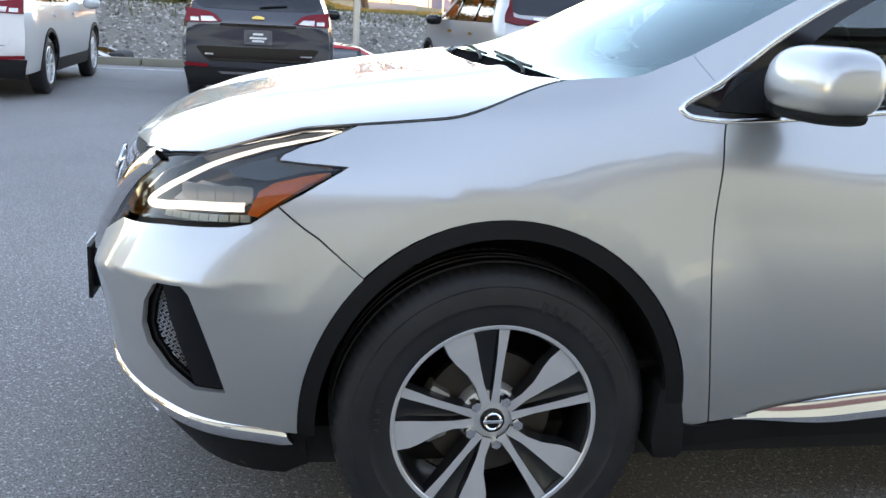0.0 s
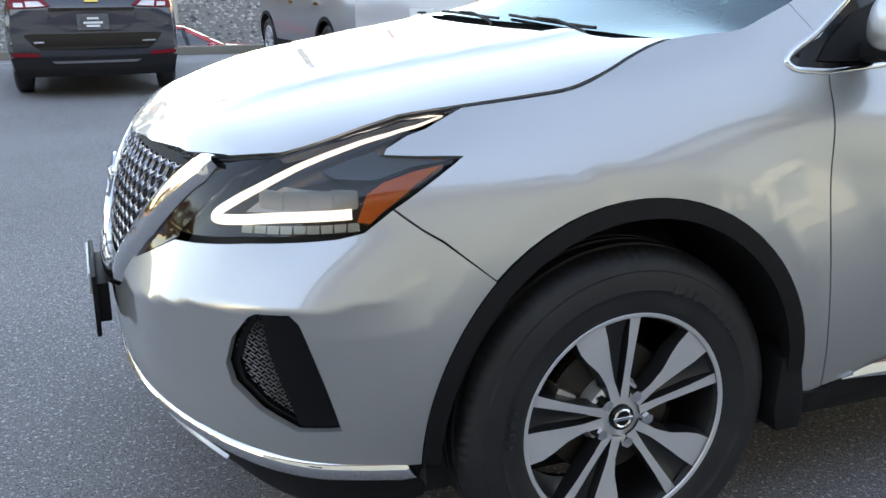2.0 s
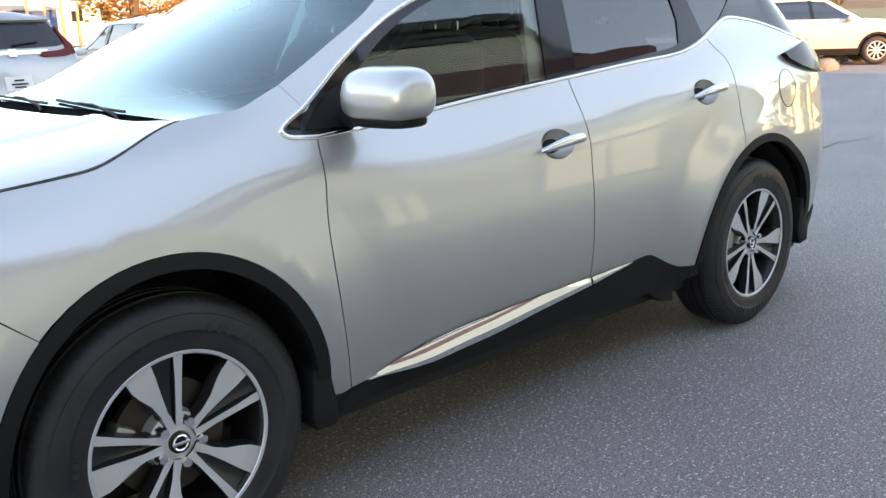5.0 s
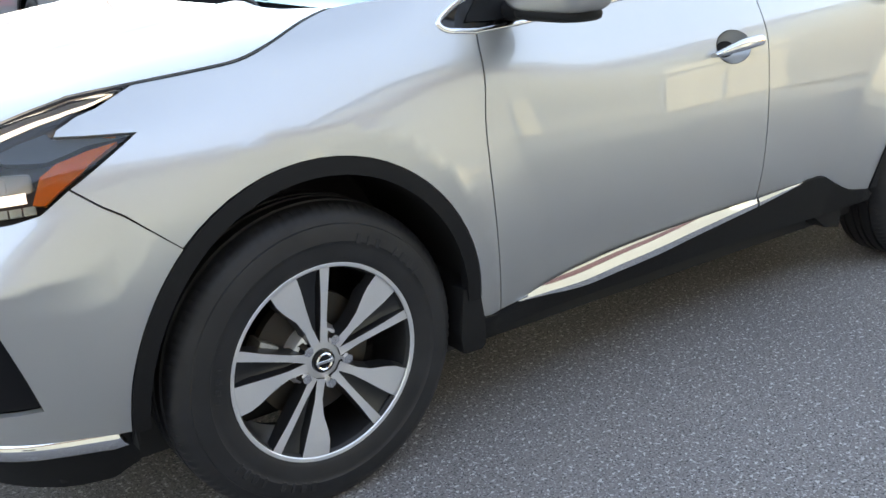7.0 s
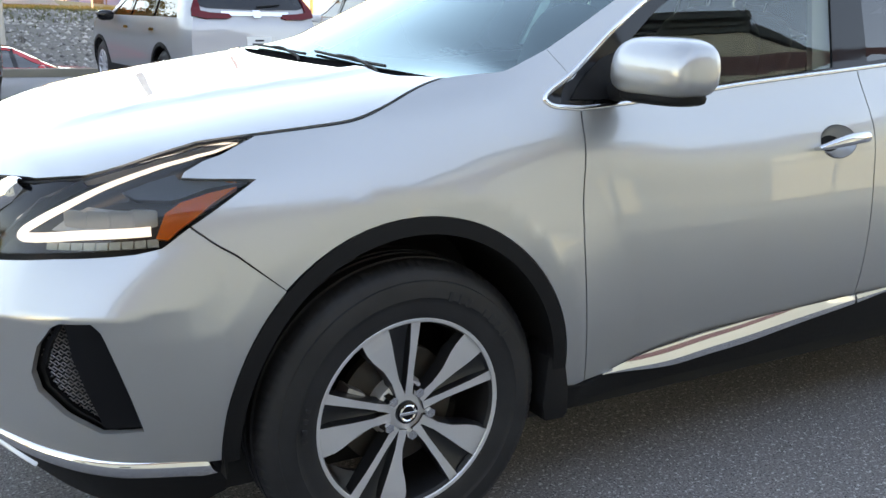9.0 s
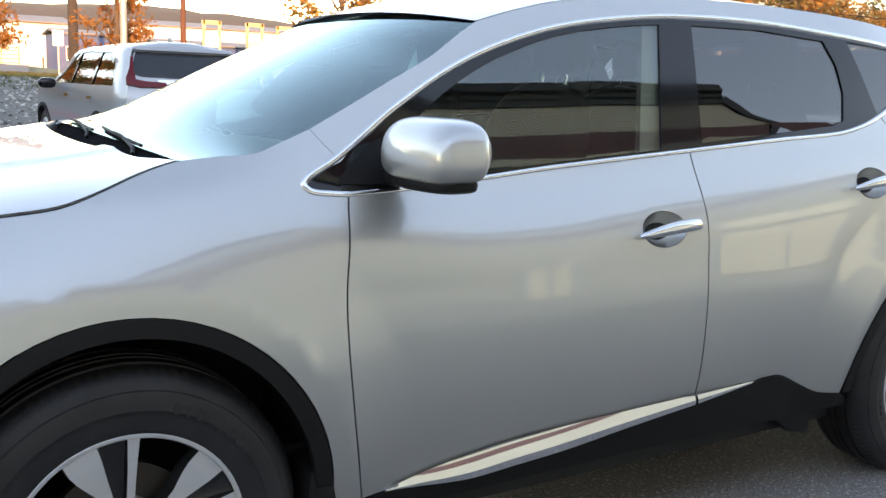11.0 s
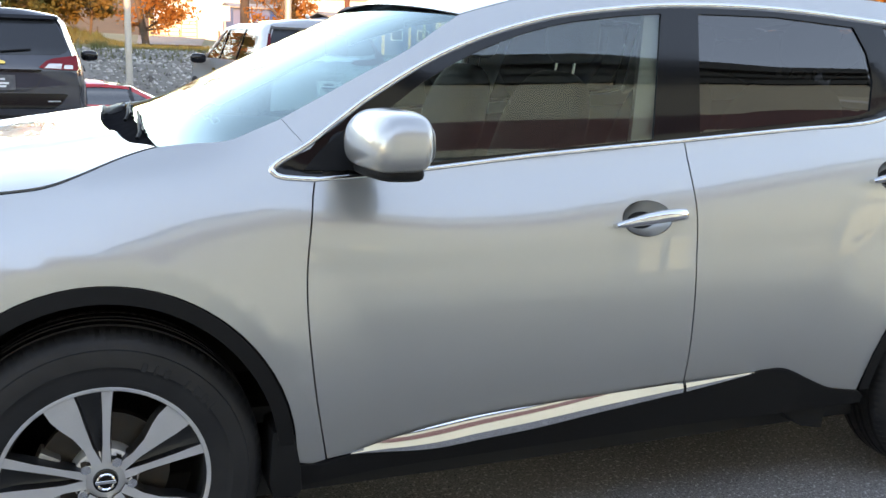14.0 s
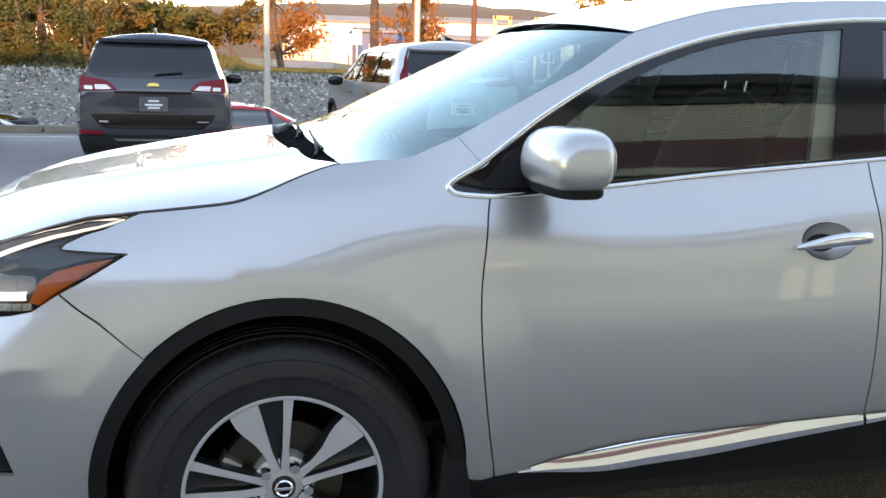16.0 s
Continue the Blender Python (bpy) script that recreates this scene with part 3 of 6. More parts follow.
sheet("side_frame", side_frame, crowned, SILVER, car, both=True, gap=0.0015)
LOWER = [(-0.460, 0.345), (-0.571, 0.360), (-0.765, 0.366), (-0.846, 0.375), (-0.982, 0.385), (-1.15, 0.375), (-1.248, 0.369), (-1.424, 0.368)]
WING = [(-1.033, 0.785), (-1.10, 0.745), (-1.20, 0.690), (-1.30, 0.650), (-1.424, 0.640)]
bumper = bumper_arch + LOWER + WING[::-1] + [(-0.974, 0.792), (-0.837, 0.813), (-0.650, 0.832), (-0.590, 0.843), (-0.540, 0.870), (-0.519, 0.881), (-0.417, 0.818)]
sheet("front_bumper", bumper, body, SILVER, car, both=True, holes=[FOG], step=0.016)
rear_bumper = [(3.50, 0.98), (3.44, 0.70), (3.40, 0.46), (3.48, 0.42), (4.07, 0.42), (4.07, 0.80), (3.8, 0.98)]
sheet("rear_bumper", rear_bumper, body, SILVER, car, both=True)
sheet("tailgate", [(3.50, 0.98), (3.8, 0.98), (4.07, 0.80), (4.07, 1.23), (3.43, 1.245), (3.43, 1.107)], body, SILVER, car, both=True)
sheet("rear_valance", [(3.33, 0.42), (3.40, 0.46), (3.48, 0.415), (4.07, 0.415), (4.07, 0.26), (3.42, 0.27)], body, BLACK_PLASTIC, car, both=True, off=0.004)

# bonnet
edge_p = body_points(*np.array([(-1.089, 0.936), (-0.95, 0.948)] + smooth_line(SHUT, 4)).T)
EDGE_X = np.concatenate([[-0.915, -0.89], edge_p[:, 0]])
EDGE_Y = np.concatenate([[0.06, 0.26], -edge_p[:, 1]])
EDGE_Z = np.concatenate([[0.925, 0.930], edge_p[:, 2]])
MID_X, MID_Z = [-0.915, -0.88, -0.84, -0.68, -0.33, -0.10, 0.05, 0.20], [0.925, 0.952, 0.978, 1.035, 1.110, 1.146, 1.166, 1.182]


def bonnet_points(x, y):
    ye, ze, zc = np.interp(x, EDGE_X, EDGE_Y), np.interp(x, EDGE_X, EDGE_Z), hermite(MID_X, MID_Z, x)
    k = np.abs(y) / np.maximum(ye, 0.05)
    ridge = 0.010 * np.exp(-((np.abs(y) - (0.42 + 0.16 * (x + 0.3))) / 0.06) ** 2) * np.clip((x + 0.85) / 0.3, 0, 1) * np.clip(1.1 - k, 0, 1) * 3
    return np.stack([x, y, zc - (zc - ze) * np.minimum(k, 1.1) ** 4.4 + np.minimum(ridge, 0.012)], axis=1)


def bonnet(x, y):
    x, y = np.asarray(x, float), np.asarray(y, float)
    e = 0.012
    n = np.cross(bonnet_points(x + e, y) - bonnet_points(x - e, y), bonnet_points(x, y + e) - bonnet_points(x, y - e))
    n /= np.linalg.norm(n, axis=1, keepdims=True)
    return bonnet_points(x, y), n


half = list(zip(EDGE_X, -EDGE_Y))
rear_edge = [(0.156, -0.72), (0.135, -0.705), (0.104, -0.64), (0.072, -0.46), (0.056, -0.2), (0.052, 0.0)]
hood_line = half + rear_edge[1:] + [(x, -y) for x, y in rear_edge[::-1][1:-1]] + [(x, -y) for x, y in half[::-1]]
sheet("bonnet", hood_line, bonnet, SILVER, car, gap=0.007, step=0.03, flange=0.03)
for s in (1, -1):
    part("bonnet_seal", tube_bm(edge_p * np.array([1, s, 1]) + np.array([0, 0, -0.0035]), 0.0032, 6), DARK, car, "dark rubber bonnet seal")

# windscreen, roof, rear glass


def loft(name, left, bow, material, crown, parent, n=24, label="", power=2.0):
    """A sheet across the car from a left edge to its mirror image, bowed forwards and upwards in the middle."""
    verts, faces = [], []
    for i, p in enumerate(left):
        for k in range(n + 1):
            v = -1 + 2 * k / n
            q = 1 - abs(v) ** power
            verts.append((p[0] - bow[i] * q, -p[1] * v if p[1] < 0 else p[1] * v, p[2] + crown[i] * q))
    m = n + 1
    for i in range(len(left) - 1):
        for k in range(n):
            faces.append((i * m + k, (i + 1) * m + k, (i + 1) * m + k + 1, i * m + k + 1))
    return add_mesh(name, verts, faces, material, parent, label)


sl = body_points(*np.array(smooth_line(SHIELD, 4)).T)
ns = len(sl)
u = np.linspace(0, 1, ns)
su = u
mid_x, mid_z = 0.142 + (sl[-1][0] - 0.07 - 0.142) * u, 1.176 + (sl[-1][2] + 0.035 - 1.176) * (0.94 * u + 0.06 * u * (2 - u))
shield_bow, shield_crown = sl[:, 0] - mid_x, mid_z - sl[:, 2]
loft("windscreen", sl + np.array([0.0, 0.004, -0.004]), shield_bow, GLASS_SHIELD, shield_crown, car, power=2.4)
rl = body_points(*np.array(smooth_line(ROOFLINE, 5)).T)
nr = len(rl)
ru = np.linspace(0, 1, nr)
roof_crown = 0.036 + 0.016 * np.sin(ru * math.pi)
loft("roof", rl + np.array([0.0, 0.003, 0.0]), 0.09 * (1 - ru) ** 2 - 0.10 * ru ** 3, SILVER, roof_crown, car, power=2.4)
spoiler_end = body_points([3.34], [1.548])[0]
sp = np.array([rl[-1] + (spoiler_end - rl[-1]) * s + np.array([0, 0, 0.006 * math.sin(s * math.pi)]) for s in np.linspace(0, 1, 6)])
loft("rear_spoiler", sp, np.linspace(-0.10, -0.16, 6), SILVER, np.linspace(0.036, 0.030, 6), car, power=2.4)
tail_top = spoiler_end + np.array([-0.01, 0.0, -0.02])
tb = body_points([3.43], [1.245])[0]
gl = np.array([tail_top + (tb - tail_top) * s for s in np.linspace(0, 1, 8)])
loft("rear_glass", gl, np.linspace(-0.15, -0.33, 8), GLASS_DARK, np.linspace(0.030, 0.01, 8), car, power=2.4)

# window band
glass_a = smooth_line([(0.733, 1.259), (0.864, 1.344), (1.048, 1.432), (1.249, 1.497), (1.460, 1.534), (1.632, 1.551)], 4) + [(1.546, 1.188), (0.934, 1.136), (0.62, 1.110), (0.61, 1.15)]
glass_b = [(1.763, 1.556), (2.046, 1.559), (2.346, 1.539), (2.380, 1.46), (2.384, 1.368), (2.353, 1.277), (2.300, 1.262), (1.709, 1.206)]
glass_c = [(2.464, 1.543), (2.690, 1.527), (2.923, 1.503), (2.688, 1.362), (2.535, 1.301)]
band = smooth_line(BELT, 4) + [(3.46, 1.25), (3.45, 1.34), (3.41, 1.44), (3.37, 1.51), (3.33, 1.562), (3.142, 1.556), (3.06, 1.516)] + smooth_line(RAIL, 4)
sheet("window_surround", band, body, GLOSS_BLACK, car, both=True, holes=[glass_a, glass_b, glass_c], off=-0.004, gap=0.0, flange=0.008)


def pane(t, z):
    """The door glass: on the body's side, flatter lengthwise than the panels under it."""
    P, _ = body(t, z)
    t = np.asarray(t, float)
    _, N = body(1.65 + np.clip(t - 1.65, -0.40, 0.40) + 0.25 * (t - 1.65 - np.clip(t - 1.65, -0.40, 0.40)), z)
    return P, N


for nm, g, m in (("front_window", glass_a, GLASS_FRONT), ("rear_window", glass_b, GLASS_DARK), ("quarter_window", glass_c, GLASS_DARK)):
    sheet(nm, g, pane, m, car, both=True, off=-0.009, gap=-0.004, flange=0)
chrome_line = smooth_line(RAIL[::1], 5) + smooth_line([RAIL[-1], (0.505, 1.170), (0.437, 1.134), (0.419, 1.116), (0.435, 1.101), (0.48, 1.095), (0.530, 1.092)], 5)[1:]
ribbon("window_trim", chrome_line, 0.020, 0.008, body, CHROME, car, "bright chrome window trim")
ribbon("belt_trim", smooth_line(BELT[2:], 5), [0.017] * (len(smooth_line(BELT[2:], 5)) - 6) + [0.015, 0.013, 0.011, 0.009, 0.006, 0.003], 0.008, body, CHROME, car, "bright chrome belt moulding")

# lower cladding and bright strips
foot = [(0.459, 0.36), (0.54, 0.352), (0.619, 0.360)] + [(p[0], p[1] + 0.006) for p in STRIP_LOW[1:]] + CLAD[1:] + [(2.36, 0.352), (2.36, 0.325), (2.10, 0.304), (1.65, 0.312), (0.83, 0.30), (0.47, 0.29)]
sheet("sill_cladding", foot, body, BLACK_PLASTIC, car, both=True, off=0.006, gap=0, flange=0.03)


def strip(name, top, low, parent, label):
    """A bright moulding: an upward facet that narrows rearwards, a steep face, and a facet that turns under."""
    top, low = np.array(smooth_line(top, 6)), np.array(smooth_line(low, 6))
    PT, _ = body(top[:, 0], top[:, 1])
    PL, NL = body(low[:, 0], low[:, 1])
    h = np.linalg.norm(PT - PL, axis=1)
    for side in (1, -1):
        verts = []
        for i in range(len(PT)):
            k = float(np.interp(top[i, 0], [0.62, 0.85, 1.35, 1.60], [0.42, 0.34, 0.18, 0.10]))
            r, q = 1 - k, h[i]
            for down, out in ((0.0, 0.003), (k, 0.88 * k * q), (k + 0.40 * r, (0.88 * k + 0.17 * r) * q), (k + 0.80 * r, (0.88 * k + 0.18 * r) * q)):
                verts.append(PT[i] + np.array([(PL[i] - PT[i])[0] * down, -out - 0.003, (PL[i] - PT[i])[2] * down]))
            verts.append(PL[i] + NL[i] * 0.003)
        faces = [(i * 5 + k, i * 5 + k + 1, i * 5 + k + 6, i * 5 + k + 5) for i in range(len(PT) - 1) for k in range(4)]
        fl = np.array([1, side, 1])
        ob = add_mesh(name, [v * fl for v in verts], faces if side == 1 else [f[::-1] for f in faces], CHROME, parent, label)
        ob.data.set_sharp_from_angle(angle=radians(14))


for t_part, l_part in ((STRIP_TOP[:6], STRIP_LOW[:6]), ([(1.652, 0.4664)] + STRIP_TOP[6:], [(1.652, 0.4314)] + STRIP_LOW[6:])):
    strip("sill_strip", t_part, l_part, car, "polished chrome sill strip")
for cx, rx, rz, ri, zi, a0, a1, lo in ((0, 0.457, 0.497, 0.418, 0.458, 0, 184, 0), (2.825, 0.49, 0.496, 0.452, 0.462, 0, 180, 0)):
    o, i = arch(cx, rx, rz, a0, a1, 40), arch(cx, ri, zi, a0, a1, 40)
    sheet("arch_cladding", o + i[::-1], body, BLACK_PLASTIC, car, both=True, off=0.005, gap=0, flange=0.03, step=0.02)
lip = smooth_line([(-1.424, 0.378), (-1.157, 0.380), (-1.023, 0.374), (-0.897, 0.357), (-0.805, 0.348), (-0.726, 0.343), (-0.603, 0.342), (-0.520, 0.335), (-0.47, 0.322)], 6)
ribbon("bumper_strip", lip, [min(0.018 + 0.030 * i / 24, 0.046, 0.004 + 0.012 * (len(lip) - 1 - i)) for i in range(len(lip))], 0.014, body, CHROME, car, "polished chrome lip strip", seg=8, flat=0.3)
ribbon("skid_garnish", smooth_line([(-1.424, 0.315), (-1.20, 0.312), (-1.09, 0.306), (-1.03, 0.294), (-0.98, 0.276)], 6), [0.024 - 0.019 * i / 24 for i in range(25)], 0.010, lambda t, z: (lambda P, N: (P - N * 0.008, N))(*body(t, z)), MACHINED, car, "thin satin silver skid garnish")
sheet("front_valance", [(-0.44, 0.34), (-0.571, 0.345), (-0.80, 0.345), (-1.424, 0.345), (-1.424, 0.20), (-0.9, 0.19), (-0.5, 0.20), (-0.43, 0.23)], body, BLACK_PLASTIC, car, both=True, off=-0.012, flange=0.03, gap=0)

# inner shell that closes the gaps
shell = [(-1.42, 0.26), (-1.42, 0.90), (-0.9, 0.90), (-0.5, 0.98), (-0.2, 1.04), (0.1, 1.12), (0.42, 1.08), (1.0, 1.10), (2.4, 1.20), (3.3, 1.24), (4.07, 1.20), (4.07, 0.30), (3.34, 0.30)] + arch(2.825, 0.47, 0.48, -9, 189) + [(0.5, 0.30)] + arch(0, 0.435, 0.475, -15, 195)
sheet("inner_shell", shell, body, DARK, car, both=True, off=-0.035, gap=0, flange=0, step=0.06)


def wheel_well(cx):
    b = lathe_bm([(0.455, -0.90), (0.465, -0.5), (0.1, -0.48)], 40)
    bmesh.ops.translate(b, vec=(cx, 0, 0.375), verts=b.verts)
    bmesh.ops.bisect_plane(b, geom=b.verts[:] + b.edges[:] + b.faces[:], plane_co=(0, 0, 0.30), plane_no=(0, 0, 1), clear_inner=True)
    w = part("wheel_well", b, DARK, car)
    w2 = new("wheel_well", w.data)
    w2.parent, w2.scale = car, (1, -1, 1)


wheel_well(0.0)
wheel_well(2.825)
floor_bm = box_bm((4.1, 1.58, 0.11), (1.45, 0, 0.265), 0.03)
part("underbody", floor_bm, DARK, car)

# ---- wheels ----


def tyre_profile():
    r = [(0.232, -0.098), (0.245, -0.112), (0.262, -0.117), (0.285, -0.120), (0.297, -0.1215), (0.299, -0.1235), (0.325, -0.1215), (0.338, -0.1175), (0.340, -0.1135), (0.344, -0.112), (0.358, -0.105), (0.371, -0.093), (0.378, -0.080)]
    mid = [(0.380, -0.070), (0.381, -0.062), (0.373, -0.060), (0.373, -0.051), (0.382, -0.049), (0.3825, -0.020), (0.374, -0.018), (0.374, -0.009), (0.3825, -0.007)]
    left = r + mid
    return left + [(a, -b) for a, b in left[::-1]]


def spoke_shape(narrow):
    """Outline (radius, sideways) of a spoke's face, hub to rim."""
    if narrow:
        return [(0.045, 0.010), (0.10, 0.0085), (0.17, 0.010), (0.237, 0.013)], [(0.237, -0.013), (0.17, -0.0095), (0.10, -0.0085), (0.045, -0.012)]
    return [(0.045, 0.012), (0.095, 0.010), (0.135, 0.018), (0.175, 0.036), (0.20, 0.044), (0.2385, 0.047)], [(0.2385, -0.030), (0.20, -0.026), (0.15, -0.018), (0.095, -0.011), (0.045, -0.012)]


def face_depth(r):
    return -0.106 + 0.020 * max(0.0, 1 - r / 0.21) - 0.004 * max(0.0, 1 - r / 0.08)


def build_wheel(parent, at, turn):
    """One wheel with its outer face towards -y; the axle at 'at'."""
    b = lathe_bm([(0.2475, -0.113), (0.2495, -0.108), (0.2485, -0.100), (0.236, -0.094), (0.226, -0.07), (0.222, 0.06), (0.24, 0.10)], 72)
    w = part("wheel", b, ALLOY_DARK, parent, "dark grey and machined alloy wheel")
    w.matrix_world = Matrix.Translation(at)
    ring = lathe_bm([(0.236, -0.1095), (0.2385, -0.1125), (0.246, -0.1135), (0.2488, -0.1105), (0.2488, -0.1045)], 72)
    part("rim_lip", ring, MACHINED, w, "bright machined rim lip")
    # tyre with sipes on its shoulders
    n = 288
    prof = tyre_profile()
    k = len(prof)

    def sipe(i, j):
        q = min(i, k - 1 - i)
        return -0.0035 if q in (11, 12, 13) and j % 3 == 0 else 0.0
    part("tyre", lathe_bm(prof, n, wobble=sipe), RUBBER, w, "black rubber tyre with worn sidewall")
    bars = {}
    for a0, cnt, rr in ((200, 9, 0.306), (20, 8, 0.306), (150, 5, 0.280)):
        for i in range(cnt):
            if i in (4,):
                continue
            a = radians(turn + a0 + i * 5.2)
            m = Matrix.Rotation(-a + math.pi / 2, 3, 'Y')
            size = (0.013 if i % 3 else 0.008, 0.003, 0.024 if rr > 0.3 else 0.012)
            if size not in bars:
                first = part("letter_bar", box_bm(size, (0, 0, 0), 0.001, 1), RUBBER, w)
                bars[size] = first.data
            else:
                first = new("letter_bar", bars[size])
                first.parent = w
            first.location = (rr * math.cos(a), -0.1235, rr * math.sin(a))
            first.rotation_euler = m.to_euler()
    for s in range(5):
        for narrow in (True, False):
            a = radians(turn + 72 * s + (0 if narrow else 25))
            up, dn = spoke_shape(narrow)
            ca, sa = math.cos(a), math.sin(a)
            verts, faces, fm = [], [], []

            def put(r, q, d):
                verts.append((r * ca - q * sa, d, r * sa + q * ca))
                return len(verts) - 1
            loop = up + dn
            top = [put(r, q * 0.97, face_depth(r)) for r, q in loop]
            low = [put(r, q + (0.004 if q > 0 else -0.004), face_depth(r) + (0.040 if r < 0.2 else 0.028)) for r, q in loop]
            # face as strips from one edge to the other
            nu, nd = len(up), len(dn)
            dn_r = list(range(len(loop) - 1, nu - 1, -1))
            i = j = 0
            while i < nu - 1 or j < nd - 1:
                if j == nd - 1 or (i < nu - 1 and up[i + 1][0] <= dn[::-1][j + 1][0] + 1e-6):
                    faces.append((top[i], top[i + 1], top[dn_r[j]]))
                    i += 1
                else:
                    faces.append((top[i], top[dn_r[j + 1]], top[dn_r[j]]))
                    j += 1
                fm.append(0)
            for q in range(len(loop)):
                p = (q + 1) % len(loop)
                faces.append((top[q], low[q], low[p], top[p]))
                fm.append(1)
            add_mesh("spoke", verts, faces, None, w, smooth=False, mats=[MACHINED, ALLOY_DARK], face_mats=fm)
        # dark web between the two spokes of a pair
        a0, a1 = radians(turn + 72 * s + 2), radians(turn + 72 * s + 22)
        b = bmesh.new()
        rows = []
        for r, d in ((0.06, -0.080), (0.12, -0.078), (0.18, -0.082), (0.236, -0.098)):
            rows.append([b.verts.new((r * math.cos(a0 + (a1 - a0) * q / 4), d + 0.008 * math.sin(q / 4 * math.pi), r * math.sin(a0 + (a1 - a0) * q / 4))) for q in range(5)])
        for r0, r1 in zip(rows, rows[1:]):
            for q in range(4):
                b.faces.new((r0[q], r0[q + 1], r1[q + 1], r1[q]))
        part("spoke_web", b, ALLOY_DARK, w)
        a = radians(turn + 72 * s + 12.5 + 36)
        nut = bmesh.new()
        bmesh.ops.create_cone(nut, cap_ends=True, segments=6, radius1=0.0150, radius2=0.0125, depth=0.040)
        bmesh.ops.rotate(nut, cent=(0, 0, 0), matrix=Matrix.Rotation(radians(90), 3, 'X'), verts=nut.verts)
        bmesh.ops.translate(nut, vec=(0.0605 * math.cos(a), -0.085, 0.057 * math.sin(a)), verts=nut.verts)
        part("lug_nut", nut, CHROME, w)
    part("hub", lathe_bm([(0.0, -0.086), (0.040, -0.086), (0.050, -0.083), (0.075, -0.070), (0.082, -0.04), (0.082, 0.0)], 40), MACHINED, w)
    part("centre_cap", lathe_bm([(0.0, -0.0975), (0.022, -0.097), (0.0285, -0.094), (0.030, -0.086), (0.030, -0.08)], 32), GLOSS_BLACK, w, "black cap with a chrome ring badge")
    badge = lathe_bm([(0.0165, -0.097), (0.0195, -0.0995), (0.0225, -0.097)], 32)
    badge = box_bm((0.048, 0.003, 0.008), (0, -0.0985, 0), 0.001, 1, None, badge)
    part("badge", badge, CHROME, w)
    part("brake_disc", lathe_bm([(0.0, -0.035), (0.155, -0.035), (0.156, -0.012), (0.09, -0.012)], 48), STEEL, w)
    arc = [(0.165 * math.cos(radians(150 + q * 9)), 0.165 * math.sin(radians(150 + q * 9))) for q in range(7)]
    arc += [(0.112 * math.cos(radians(204 - q * 9)), 0.112 * math.sin(radians(204 - q * 9))) for q in range(7)]
    cal = prism_bm(arc, -0.066, -0.004, None, None, 0.007)
    part("brake_caliper", cal, CAST, w)
    return w


wf = build_wheel(car, (0.0, -0.815, 0.3755), 15.3)
wr = build_wheel(car, (2.825, -0.815, 0.3755), 43.0)
for src, x in ((wf, 0.0), (wr, 2.825)):
    c = copy_thing(src, Matrix.Translation((x, 0.815, 0.3755)) @ Matrix.Rotation(math.pi, 4, 'Z'))

# ---- lamps, grille and trim of the silver car ----
def superblob(rx, ry, rz, e=2.6, n=24, m=14):
    b = bmesh.new()
    rings = []
    for j in range(1, m):
        ph = -math.pi / 2 + math.pi * j / m
        ring = []
        for i in range(n):
            th = 2 * math.pi * i / n
            c = lambda a: math.copysign(abs(math.cos(a)) ** (2 / e), math.cos(a))
            s = lambda a: math.copysign(abs(math.sin(a)) ** (2 / e), math.sin(a))
            ring.append(b.verts.new((rx * c(ph) * c(th), ry * c(ph) * s(th), rz * s(ph))))
        rings.append(ring)
    for r0, r1 in zip(rings, rings[1:]):
        for i in range(n):
            b.faces.new((r0[i], r0[(i + 1) % n], r1[(i + 1) % n], r1[i]))
    b.faces.new(rings[0][::-1])
    b.faces.new(rings[-1])
    return b


LAMP_BLACK = mat("lamp_housing", (0.012, 0.012, 0.014), 0.25, coat=0.3, grain=0.1, wear=0.1)
REFLECTOR = mat("lamp_reflector", (0.34, 0.35, 0.35), 0.35, 0.4, grain=0.3, grain_scale=120, wear=0.2, wear_scale=20)
DRL = mat("daytime_lamp", (0.80, 0.80, 0.76), 0.4, grain=0.05, wear=0.05, emit=(1.0, 0.95, 0.84, 0.17))
AMBER = mat("amber_lens", (0.90, 0.17, 0.004), 0.3, spec=0.2, grain=0.15, grain_scale=150, wear=0.2, wear_scale=30)
RED_LENS = mat("red_lens", (0.016, 0.004, 0.005), 0.14, spec=0.25, grain=0.2, grain_scale=120, wear=0.1)
PROJECTOR = mat("projector_glass", (0.27, 0.28, 0.285), 0.3, 0.0, coat=0.3, grain=0.2, wear=0.1)
SCUTTLE = mat("matt_black_plastic", (0.012, 0.012, 0.013), 0.9, spec=0.0, grain=0.3, grain_scale=200, wear=0.3, wear_scale=20, wear_color=(0.03, 0.03, 0.032))
DEEP_BLACK = mat("deep_black", (0.004, 0.004, 0.005), 0.35, spec=0.25, grain=0.1, wear=0.1)
WIRE = mat("wire_grey", (0.28, 0.28, 0.29), 0.3, 0.8, grain=0.1, wear=0.2)
CELL = mat("grey_cells", (0.42, 0.41, 0.35), 0.35, 0.2, grain=0.2, wear=0.2)
WHITE_PLASTIC = mat("white_plastic", (0.62, 0.63, 0.62), 0.4, grain=0.05, wear=0.1)
MESH_GREY = mat("grille_dark_chrome", (0.34, 0.34, 0.36), 0.18, 0.95, grain=0.1, wear=0.2)




